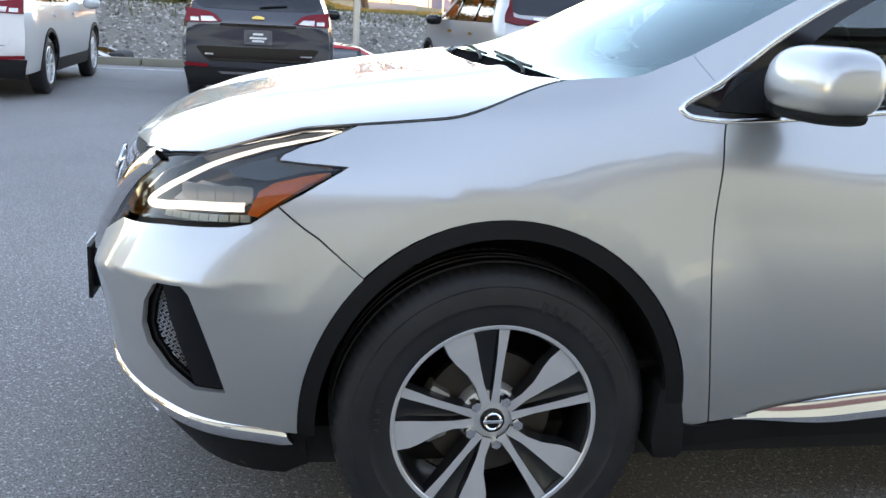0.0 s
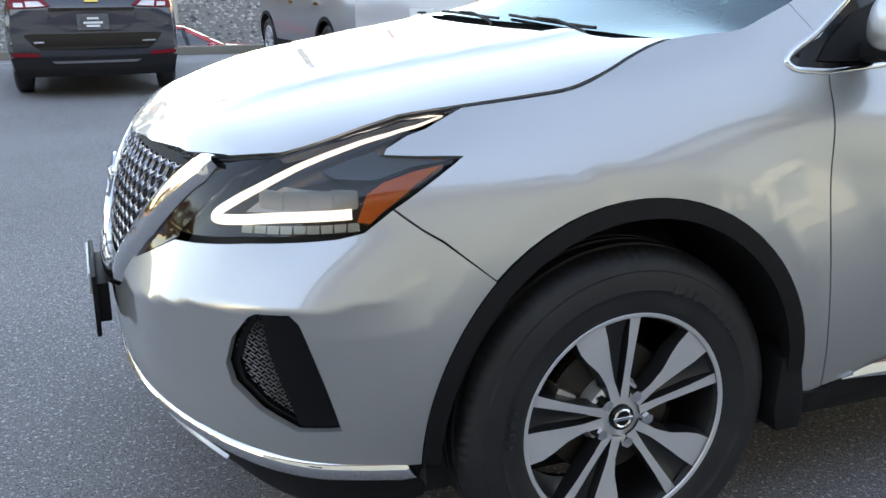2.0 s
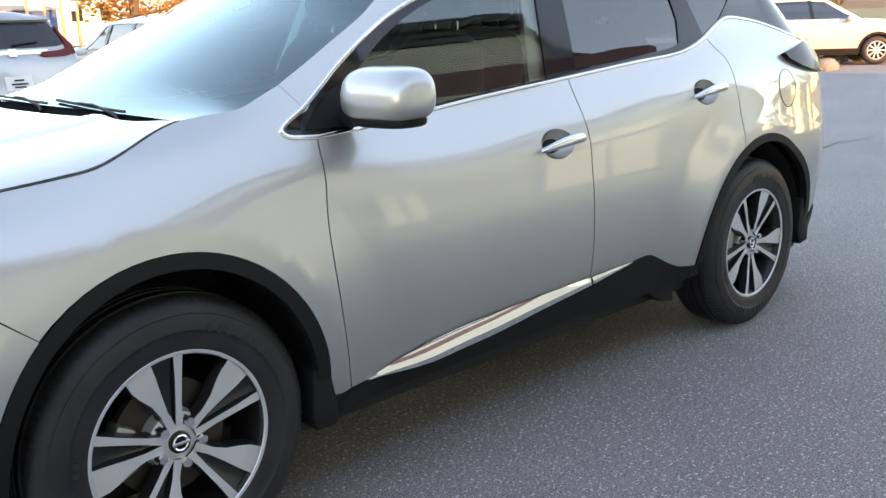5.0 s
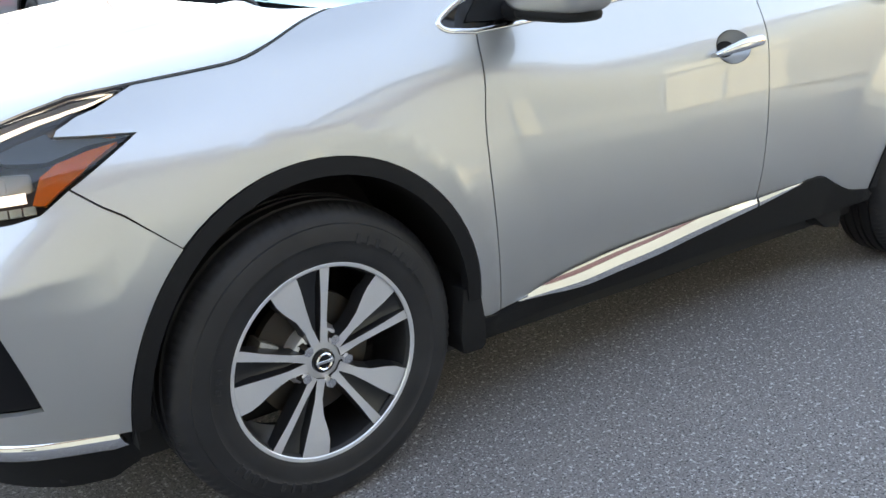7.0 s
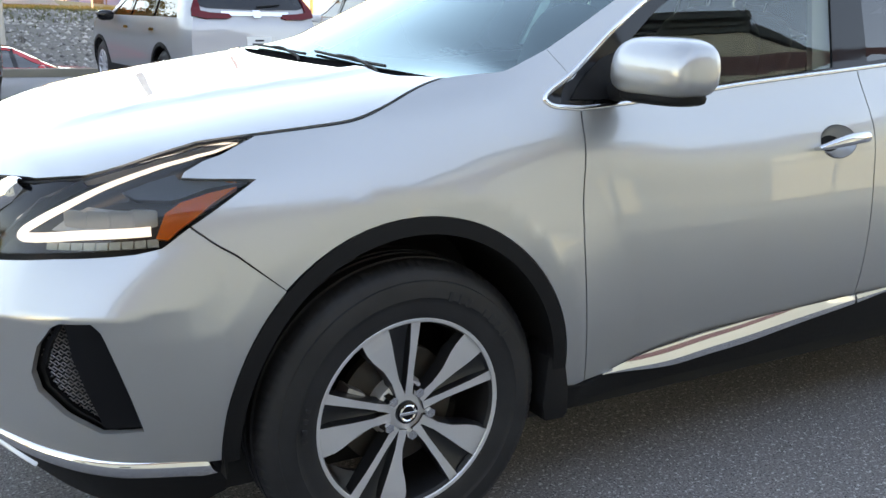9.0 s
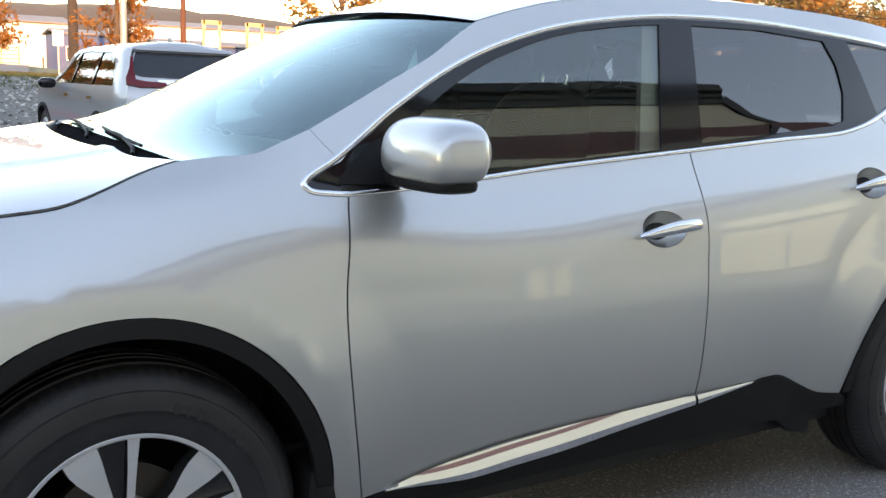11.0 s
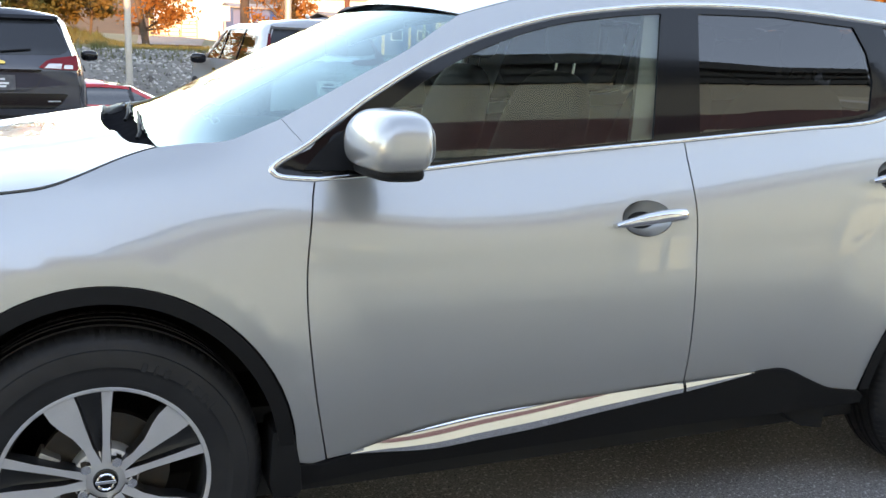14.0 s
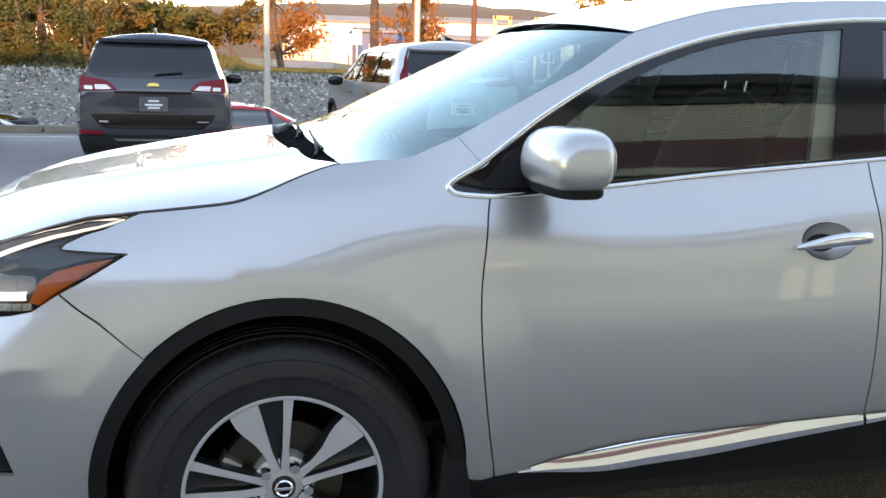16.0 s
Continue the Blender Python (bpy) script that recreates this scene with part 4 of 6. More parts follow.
for side in (0, 1):
    mir = dict(mirror=bool(side))
    lamp = sheet("headlight", LAMP, body, LAMP_BLACK, car, "clear headlight with a lit white light guide", off=-0.040, gap=0.004, flange=0.02, **mir)[0]
    sheet("lens", LAMP, body, LENS, lamp, off=0.001, gap=0.003, flange=0.008, **mir)
    guide = smooth_line([(-0.365, 1.040), (-0.432, 1.021), (-0.596, 0.998), (-0.744, 0.960), (-0.854, 0.909), (-0.938, 0.858), (-0.947, 0.846), (-0.923, 0.844), (-0.783, 0.863), (-0.615, 0.876)], 6)
    ribbon("light_guide", guide, [0.003 + 0.018 * min(1, i / 26) for i in range(len(guide))], 0.004, lambda t, z: (lambda P, N: (P - N * 0.008, N))(*body(t, z)), DRL, lamp, "glowing white light guide", both=False)[0].scale = (1, -1 if side else 1, 1)
    sheet("turn_signal", [(-0.391, 0.955), (-0.536, 0.929), (-0.579, 0.909), (-0.603, 0.861), (-0.575, 0.858), (-0.540, 0.879), (-0.46, 0.917)], body, AMBER, lamp, "amber turn signal lens", off=-0.006, gap=0, flange=0.02, step=0.015, **mir)
    sheet("bezel", [(-0.36, 0.966), (-0.44, 0.970), (-0.535, 0.975), (-0.545, 0.985), (-0.62, 0.972), (-0.70, 0.950), (-0.66, 0.938), (-0.56, 0.935), (-0.45, 0.955)], body, mat("lamp_grey", (0.05, 0.055, 0.065), 0.3, coat=0.5, grain=0.1, wear=0.2), lamp, off=-0.012, gap=0, flange=0.02, step=0.02, **mir)
    sheet("reflector_bowl", [(-0.885, 0.868), (-0.625, 0.884), (-0.605, 0.900), (-0.625, 0.918), (-0.80, 0.925), (-0.84, 0.905)], body, REFLECTOR, lamp, off=-0.032, gap=0, flange=0.012, step=0.02, **mir)
    for k in range(4):                                            # projector lenses
        P, N = body([-0.820 + 0.060 * k], [0.896 + 0.003 * k])
        dome = superblob(0.029, 0.003, 0.019, 6.0, 24, 12)
        pj = part("projector", dome, PROJECTOR, lamp, "flat rectangular projector lens")
        at = (P[0] - N[0] * 0.026) * np.array([1, -1 if side else 1, 1])
        pj.matrix_world = Matrix.Translation(at) @ Matrix.Rotation(math.atan2(N[0][1] * (-1 if side else 1), N[0][0]) + math.pi / 2, 4, 'Z')
    for k in range(9):                                            # small ribbed cells under the guide
        t0 = -0.875 + 0.031 * k
        sheet("cell", [(t0, 0.826 + 0.0022 * k), (t0 + 0.029, 0.828 + 0.0022 * k), (t0 + 0.029, 0.845 + 0.0022 * k), (t0, 0.843 + 0.0022 * k)], body, CELL, lamp, off=-0.014, gap=0.001, flange=0.010, step=0.02, **mir)
    tail = sheet("tail_light", [(3.083, 1.197), (3.19, 1.216), (3.30, 1.236), (3.47, 1.246), (3.56, 1.23), (3.56, 1.12), (3.43, 1.098), (3.30, 1.112), (3.20, 1.134), (3.11, 1.168)], body, RED_LENS, car, "dark smoked red tail light", off=0.022, gap=0, flange=0.05, step=0.02, **mir)[0]
    sheet("fuel_door", [(3.06 + 0.072 * math.cos(a), 1.05 + 0.082 * math.sin(a)) for a in np.linspace(0, 2 * math.pi, 28)[:-1]], body, SILVER, car, off=0.0012, gap=0, flange=0.006, step=0.02, **mir) if not side else None
    ring = [(3.06 + 0.073 * math.cos(a), 1.05 + 0.083 * math.sin(a)) for a in np.linspace(0, 2 * math.pi, 41)[:-1]]
    ribbon("filler_gap", ring, 0.0028, 0.0018, body, DARK, car, "", both=False, closed=True, base=0.0005, seg=3) if not side else None
    # fog recess: dark pocket, blade and wire mesh
    pocket = sheet("fog_recess", FOG, body, DARK, car, "dark recess with a mesh insert", off=-0.05, gap=-0.01, flange=0, **mir)[0]
    sheet("side_blade", [(-0.788, 0.694), (-0.730, 0.698), (-0.717, 0.680), (-0.649, 0.452), (-0.736, 0.446), (-0.768, 0.536), (-0.786, 0.613)], body, DEEP_BLACK, pocket, off=-0.010, gap=0.002, flange=0.03, step=0.02, **mir)
    sheet("recess_edge", [(-0.806, 0.684), (-0.795, 0.688), (-0.832, 0.633), (-0.858, 0.572), (-0.853, 0.533), (-0.806, 0.487), (-0.738, 0.450), (-0.738, 0.443), (-0.815, 0.480), (-0.867, 0.529), (-0.872, 0.572), (-0.845, 0.636)], body, DEEP_BLACK, pocket, off=-0.020, gap=0.001, flange=0.03, step=0.02, **mir)
    nb = bmesh.new()
    for r in range(17):
        z = 0.452 + r * 0.0145
        for c in range(8):
            t = -0.862 + c * 0.0165 + (0.008 if r % 2 else 0)
            if inside((t, z), FOG) and t < -0.764 - (z - 0.536) * 0.20 + 0.004:
                pts = [(t - 0.007, z), (t, z + 0.006), (t + 0.007, z), (t, z - 0.006), (t - 0.007, z)]
                P, N = body([q[0] for q in pts], [q[1] for q in pts])
                P = P - N * 0.030
                if side:
                    P = P * np.array([1, -1, 1])
                tube_bm(P, 0.0018, 4, nb)
    part("wire_mesh", nb, WIRE, pocket, "grey wire mesh", smooth=False)
    # V of the grille: chrome blade and gloss black wing beside the lamp
    sheet("front_wing_panel", [(-0.943, 0.949), (-0.814, 0.966), (-0.892, 0.926), (-0.970, 0.862), (-1.025, 0.801), (-1.033, 0.789), (-1.10, 0.747), (-1.20, 0.668), (-1.27, 0.618), (-1.23, 0.67), (-1.07, 0.863), (-0.99, 0.935)], body, GLOSS_BLACK, car, "gloss black panel beside the lamp", off=-0.004, gap=0.001, flange=0.03, step=0.02, **mir)
    blade = smooth_line([(-0.972, 0.940), (-0.992, 0.933), (-1.018, 0.918), (-1.040, 0.900), (-1.080, 0.859), (-1.137, 0.792), (-1.198, 0.712), (-1.259, 0.642), (-1.34, 0.605), (-1.424, 0.598)], 6)
    ribbon("grille_blade", blade, [min(0.020 + 0.006 * i, 0.075 - 0.018 * abs(i / len(blade) - 0.4)) for i in range(len(blade))], 0.022, body, CHROME, car, "polished chrome V grille blade", both=False)[0].scale = (1, -1 if side else 1, 1)

# hexagon grille net, emblem and plate carrier
gb = bmesh.new()
for r in range(11):
    z = 0.690 + r * 0.030
    for c in range(11):
        t = -1.424 + (c + (0.5 if r % 2 else 0)) * 0.035
        lim = -1.05 - (0.935 - z) * 1.02
        if t < lim - 0.01 and z < 0.945:
            for s in (1, -1):
                if s == -1 and t < -1.42:
                    continue
                hexa = [(t + 0.0160 * math.cos(radians(60 * k + 30)), z + 0.0160 * math.sin(radians(60 * k + 30))) for k in range(7)]
                hexa = [(max(q[0], -1.4239), q[1]) for q in hexa]
                P, N = body([q[0] for q in hexa], [q[1] for q in hexa])
                P = P - N * 0.012
                tube_bm(P * np.array([1, s, 1]), 0.0042, 5, gb)
part("grille", gb, MESH_GREY, car, "dark chrome honeycomb grille", smooth=False)
sheet("grille_backing", [(-1.424, 0.66), (-1.30, 0.66), (-1.20, 0.72), (-1.06, 0.86), (-1.0, 0.93), (-1.10, 0.945), (-1.424, 0.945)], body, DARK, car, both=True, off=-0.03, gap=0, flange=0)
sheet("nose_seal", [(-1.424, 0.926), (-1.06, 0.920), (-0.98, 0.930), (-0.93, 0.940), (-0.93, 0.947), (-0.98, 0.944), (-1.09, 0.938), (-1.424, 0.943)], body, BLACK_PLASTIC, car, both=True, off=-0.006, gap=0, flange=0.004)
eb = lathe_bm([(0.052, -0.004), (0.058, -0.012), (0.066, -0.012), (0.070, -0.004)], 32)
eb = box_bm((0.150, 0.012, 0.024), (0, -0.010, 0), 0.003, 2, None, eb)
em = part("emblem", eb, CHROME, car, "chrome ring emblem")
em.matrix_world = Matrix.Translation((-0.965, 0, 0.815)) @ Matrix.Scale(0.85, 4) @ Matrix.Rotation(radians(-90), 4, 'Z') @ Matrix.Rotation(radians(-14), 4, 'X')
pc = box_bm((0.012, 0.36, 0.155), (-1.040, 0, 0.525), 0.004)
pc = box_bm((0.030, 0.30, 0.10), (-1.022, 0, 0.525), 0.004, 2, None, pc)
part("plate_carrier", pc, BLACK_PLASTIC, car, "black number plate carrier")
part("plate_cover", box_bm((0.006, 0.30, 0.055), (-1.050, 0, 0.577), 0.002), WHITE_PLASTIC, car)

# mirrors


MIRROR = mat("mirror_silver", (0.9, 0.9, 0.9), 0.0, 1.0)
for side in (1, -1):
    root = superblob(0.085, 0.135, 0.071, 4.0, 44, 26)
    for v in root.verts:                                # wedge: creased waist, crowned top, tucked lower half
        k = (v.co.x / 0.085 + 1) / 2                     # 0 in front, 1 at the glass
        q = (v.co.y / 0.135 + 1) / 2                     # 0 outer end, 1 by the door
        up = v.co.z - 0.012
        soft = (math.sqrt(up * up + 0.0006) + up) / 2
        if up > 0:
            v.co.z += 0.006 * math.sin(k * math.pi) * min(1, up / 0.03)
        v.co.y += 0.50 * soft * (1 - q) - 0.15 * soft * q + 0.10 * (soft - up) * (1 - q)
        v.co.x += 0.55 * soft * (1 - k) + (soft - up) * (0.12 * (1 - k) - 0.12 * k)
        v.co.x *= 1.0 if v.co.x < 0 else 0.86
        v.co.x += 0.035 * (1 - q) - 0.012
    cap = part("wing_mirror", root, SILVER, car, "silver door mirror on a black foot")
    low = superblob(0.064, 0.110, 0.022, 3.2, 28, 10)
    for v in low.verts:
        k = (v.co.y / 0.112 + 1) / 2
        v.co.x *= 1.0 if v.co.x < 0 else 0.86
        v.co.x += 0.035 * (1 - k) - 0.008
    bmesh.ops.translate(low, vec=(0.002, 0.008, -0.070), verts=low.verts)
    part("mirror_shell", low, BLACK_PLASTIC, cap, "black lower mirror shell")
    foot = tube_bm([(-0.01, 0.06, -0.058), (-0.015, 0.115, -0.064), (-0.015, 0.165, -0.072), (-0.02, 0.20, -0.075)], [0.026, 0.028, 0.026, 0.034], 12)
    part("mirror_foot", foot, BLACK_PLASTIC, cap)
    gl_bm = superblob(0.003, 0.105, 0.054, 3.0, 24, 10)
    for v in gl_bm.verts:
        k = (v.co.y / 0.105 + 1) / 2
        v.co.x += 0.052 + 0.035 * (1 - k)
    part("mirror_glass", gl_bm, MIRROR, cap)
    cap.matrix_world = Matrix.Translation((0.667, -0.985 * side, 1.202)) @ Matrix.Diagonal((1, side, 1, 1))
sail = [(0.50, 1.115), (0.60, 1.112), (0.735, 1.122), (0.735, 1.252), (0.62, 1.215), (0.55, 1.165)]
sheet("mirror_sail", sail, body, BLACK_PLASTIC, car, both=True, off=0.000, gap=0, flange=0.008)

# door handles with their cups
for hd_row in HANDLES:
    t0, z0, t1, z1 = hd_row
    for side in (1, -1):
        verts, m = [], 32
        for kk, dd in ((1.0, 0.0), (0.97, -0.004), (0.88, -0.017), (0.70, -0.031), (0.45, -0.041), (0.18, -0.045)):
            ring = cup_ring(hd_row, kk)
            P, N = body([q[0] for q in ring], [q[1] for q in ring])
            verts += list(P + N * dd)
        faces = [(j * m + (i + 1) % m, j * m + i, (j + 1) * m + i, (j + 1) * m + (i + 1) % m) for j in range(5) for i in range(m)]
        faces.append(tuple(range(6 * m - 1, 5 * m - 1, -1)))
        fl = np.array([1, side, 1])
        if side == -1:
            faces = [f[::-1] for f in faces]
        cup = add_mesh("handle_cup", [np.array(v) * fl for v in verts], faces, SILVER, car)
        u = np.linspace(0, 1, 15)
        T, Z = t0 + (t1 - t0) * u, z0 + (z1 - z0) * u + 0.004 * np.sin(u * math.pi)
        P, N = body(T, Z)
        lift = 0.012 + 0.024 * np.sin(np.clip(u * 1.0, 0, 1) * math.pi) ** 0.5
        P = (P + N * lift[:, None]) * fl
        b = bmesh.new()
        rings = []
        for i in range(15):
            d = Vector(P[min(i + 1, 14)] - P[max(i - 1, 0)]).normalized()
            nn = Vector(N[i] * fl)
            w = d.cross(nn).normalized()
            hw = 0.007 + 0.011 * min(1, (u[i] / 0.45)) ** 0.7
            rings.append([b.verts.new(Vector(P[i]) + w * hw * math.cos(a) + nn * 0.014 * math.sin(a)) for a in np.linspace(0, 2 * math.pi, 13)[:-1]])
        for r0, r1 in zip(rings, rings[1:]):
            for i in range(12):
                b.faces.new((r0[i], r0[(i + 1) % 12], r1[(i + 1) % 12], r1[i]))
        b.faces.new(rings[0][::-1])
        b.faces.new(rings[-1])
        hd = part("door_handle", b, CHROME, car, "chrome door handle")
        if t0 < 2 and side == 1:
            key = lathe_bm([(0.0, -0.003), (0.005, -0.003), (0.006, 0.0)], 16)
            kk = part("lock_cover", key, BLACK_PLASTIC, hd)
            kk.matrix_world = Matrix.Translation(Vector(P[12]) + Vector(N[12]) * 0.0085)

# mud flaps
for cx, dx, nm in ((0.475, 0, "f"), (3.285, 0, "r"), (2.345, 0, "m")):
    for side in (1, -1):
        if nm == "m":
            fb2 = prism_bm([(2.06, 0.315), (2.27, 0.325), (2.26, 0.222), (2.17, 0.240)], -0.87 * side, -0.75 * side, None, None, 0.004)
        elif nm == "f":
            fb2 = prism_bm([(0.40, 0.46), (0.45, 0.475), (0.472, 0.36), (0.475, 0.292), (0.46, 0.278), (0.40, 0.280), (0.39, 0.33)], -0.935 * side, -0.80 * side, None, None, 0.006)
        else:
            fb2 = prism_bm([(3.255, 0.52), (3.30, 0.50), (3.335, 0.38), (3.335, 0.300), (3.26, 0.290), (3.235, 0.36)], -0.925 * side, -0.78 * side, None, None, 0.006)
        part("mud_flap", fb2, BLACK_PLASTIC, car, "black moulded mud flap")

# scuttle, wipers, stickers, header seal


def shield_point(v, s):
    i = s * (ns - 1)
    k = int(min(i, ns - 2))
    e = sl[k] + (sl[k + 1] - sl[k]) * (i - k)
    uu = i / (ns - 1)
    q = 1 - abs(v) ** 2.4
    bw, cr = np.interp(uu, su, shield_bow), np.interp(uu, su, shield_crown)
    return Vector((e[0] - bw * q, e[1] * v if e[1] > 0 else -e[1] * v, e[2] + cr * q))


sc = bmesh.new()
rows = []
for k in np.linspace(0, 1, 7):                           # from under the bonnet's rear edge up to the foot of the glass
    row = []
    for v in np.linspace(-1, 1, 33):
        g = shield_point(v, 0.0)
        xb = float(np.interp(abs(g.y), [-p[1] for p in rear_edge[::-1]], [p[0] for p in rear_edge[::-1]]))
        zb = float(bonnet_points(np.array([xb]), np.array([g.y]))[0][2])
        row.append(sc.verts.new((xb - 0.03 + (g.x + 0.045 - xb) * k, g.y, (zb - 0.030) * (1 - k) + (g.z - 0.006) * k - 0.014 * math.sin(math.pi * k))))
    rows.append(row)
for r0, r1 in zip(rows, rows[1:]):
    for i in range(32):
        sc.faces.new((r0[i], r0[i + 1], r1[i + 1], r1[i]))
part("scuttle", sc, SCUTTLE, car, "black plastic scuttle panel")


for v0, v1, s1 in ((-0.62, 0.05, 0.10), (0.10, 0.78, 0.12)):
    pts = [shield_point(v0 + (v1 - v0) * k, 0.002 + 0.25 * s1 * k ** 1.4) + Vector((-0.003, 0, 0.003)) for k in np.linspace(0, 1, 9)]
    wb = tube_bm(pts, 0.0045, 6)
    a = Vector((pts[1].x - 0.02, pts[1].y - 0.06, pts[1].z - 0.022))
    wb = tube_bm([a, a + Vector((0.01, 0.04, 0.012)), pts[3] + Vector((-0.006, 0, 0.007)), pts[5] + Vector((-0.002, 0, 0.005))], [0.005, 0.005, 0.004, 0.003], 8, wb)
    part("wiper", wb, BLACK_PLASTIC, car, "black windscreen wiper")
stk = mat("sticker", (0.26, 0.36, 0.36), 0.5, grain=0.2, wear=0.2)
for k in range(2):
    quad = []
    for dv, ds in ((0, 0), (0.065, 0), (0.065, 0.028), (0, 0.028)):
        quad.append(shield_point(-0.80 + k * 0.085 + dv, 0.20 + ds - 0.015 * k) + Vector((0.006, 0, -0.004)))
    so = add_mesh("window_sticker", quad, [(0, 1, 2, 3)], stk, car, smooth=False)
    bars = None
    for q in range(4):
        c0 = quad[0].lerp(quad[1], 0.2 + 0.2 * q)
        c1 = quad[3].lerp(quad[2], 0.2 + 0.2 * q)
        bars = tube_bm([c0.lerp(c1, 0.2), c0.lerp(c1, 0.8)], 0.0014, 4, bars)
    part("print_bar", bars, DARK, so)

# cabin
SEAT = mat("charcoal_cloth", (0.018, 0.019, 0.021), 0.9, grain=0.4, grain_scale=300, wear=0.2, wear_scale=10, bump=0.3, bump_scale=600)
TRIM = mat("light_grey_trim", (0.68, 0.68, 0.63), 0.7, grain=0.1, wear=0.15)
DASH = mat("dash_black", (0.02, 0.02, 0.021), 0.6, grain=0.3, wear=0.2, bump=0.2, bump_scale=500)


def seat(x, y, w, lean=18):
    s = superblob(0.27, w / 2, 0.09, 3.2, 24, 10)
    bmesh.ops.translate(s, vec=(x, y, 0.72), verts=s.verts)
    ob = part("seat", s, SEAT, car, "dark cloth car seat")
    bk = superblob(0.075, w / 2, 0.33, 3.0, 24, 12)
    bmesh.ops.rotate(bk, cent=(0, 0, 0), matrix=Matrix.Rotation(radians(lean), 3, 'Y'), verts=bk.verts)
    bmesh.ops.translate(bk, vec=(x + 0.30, y, 1.05), verts=bk.verts)
    part("backrest", bk, SEAT, ob)
    hr = superblob(0.055, 0.13, 0.09, 3.0, 20, 10)
    hx = x + 0.30 + 0.42 * math.sin(radians(lean))
    bmesh.ops.translate(hr, vec=(hx + 0.01, y, 1.475), verts=hr.verts)
    part("headrest", hr, SEAT, ob)
    for dy in (-0.06, 0.06):
        part("headrest_post", tube_bm([(hx - 0.02, y + dy, 1.33), (hx, y + dy, 1.45)], 0.006, 8), CHROME, ob)


seat(1.05, -0.38, 0.50)
seat(1.05, 0.38, 0.50)
seat(2.02, -0.36, 0.60, 22)
seat(2.02, 0.36, 0.60, 22)
part("dashboard", box_bm((0.50, 1.42, 0.36), (0.52, 0, 0.93), 0.10, 4), DASH, car)
part("dash_top", superblob(0.34, 0.70, 0.07, 3.0, 28, 10), DASH, car).location = (0.50, 0, 1.085)
st = lathe_bm([(0.165 + 0.016 * math.cos(a), 0.016 * math.sin(a)) for a in np.linspace(0, 2 * math.pi, 11)[:-1]], 36, closed=True)
st = box_bm((0.32, 0.02, 0.05), (0, 0.01, 0), 0.008, 2, None, st)
sw = part("steering_wheel", st, DASH, car)
sw.matrix_world = Matrix.Translation((0.86, -0.38, 1.05)) @ Matrix.Rotation(radians(90), 4, 'Z') @ Matrix.Rotation(radians(22), 4, 'X')
part("cabin_floor", box_bm((3.0, 1.56, 0.05), (1.8, 0, 0.45), 0.01), DASH, car)
part("load_floor", box_bm((0.9, 1.4, 0.05), (3.0, 0, 0.85), 0.01), SEAT, car)
sheet("door_lining", [(0.55, 0.5), (2.5, 0.5), (2.5, 1.23), (1.66, 1.165), (0.56, 1.078)], body, DASH, car, both=True, off=-0.09, gap=0, flange=0, step=0.08)
sheet("pillar_lining", [(1.485, 1.175), (1.70, 1.20), (1.765, 1.57), (1.595, 1.56)], body, TRIM, car, both=True, off=-0.035, gap=0, flange=0.02, step=0.05)
sheet("pillar_lining", [(2.42, 1.26), (2.56, 1.31), (2.50, 1.56), (2.41, 1.55)], body, TRIM, car, both=True, off=-0.035, gap=0, flange=0.02, step=0.05)
sheet("pillar_lining", [(0.45, 1.20), (0.52, 1.175), (0.70, 1.27), (0.89, 1.37), (1.07, 1.45), (1.26, 1.51), (1.24, 1.55), (0.98, 1.49), (0.82, 1.405), (0.68, 1.34), (0.56, 1.28)], body, TRIM, car, both=True, off=-0.035, gap=0, flange=0.01, step=0.05)
hl2 = rl + np.array([0.0, 0.03, -0.035])
loft("headlining", hl2[2:-4], (0.09 * (1 - ru) ** 2 - 0.10 * ru ** 3)[2:-4], TRIM, roof_crown[2:-4], car, power=2.4)
mirror_in = box_bm((0.025, 0.24, 0.065), (0.80, 0.0, 1.42), 0.02, 3)
mirror_in = tube_bm([(0.78, 0, 1.475), (0.80, 0, 1.44)], 0.012, 8, mirror_in)
part("inner_mirror", mirror_in, DASH, car)

# ---- the ground around ----
def step_up(v, a, b):
    k = np.clip((v - a) / (b - a), 0, 1)
    return k * k * (3 - 2 * k)


def ground_height(x, y):
    """The lot is level; behind its kerb a lane lies lower, then a gravel bank rises to a meadow."""
    side = 1 - step_up(x, 9.0, 14.0)
    dip = -1.0 * step_up(y, 15.3, 16.4) * side
    bank = step_up(y, 19.2, 24.5) * 2.0 * side + step_up(y, 24.0, 33.0) * 0.55 * side * (1 - step_up(x, -1.0, 2.5))
    back = (0.25 * step_up(y, 36.0, 80.0) - 0.55 * step_up(y, 36.0, 60.0) * (1 - step_up(x, -1.0, 2.5))) * side
    return dip + bank + back


gxs = np.concatenate([[-3000, -900, -300, -120, -70], np.linspace(-42, 48, 181), [60, 90, 150, 300, 900, 3000]])
gys = np.concatenate([[-3000, -900, -300, -100, -40], np.linspace(-25, 14.0, 14), np.linspace(14.5, 37, 91), np.linspace(39, 75, 19), [100, 150, 300, 900, 3000]])
gv, GR = [], np.random.RandomState(4)
for y in gys:
    for x in gxs:
        h = float(ground_height(np.array(x), np.array(y)))
        rough = 0.05 * noise.noise(Vector((x * 1.3, y * 1.3, 0))) * (1 if 19.3 < y < 36 and x < 11 else 0)
        gv.append((x, y, h - 0.03 + rough))
nx = len(gxs)
gf, gm = [], []
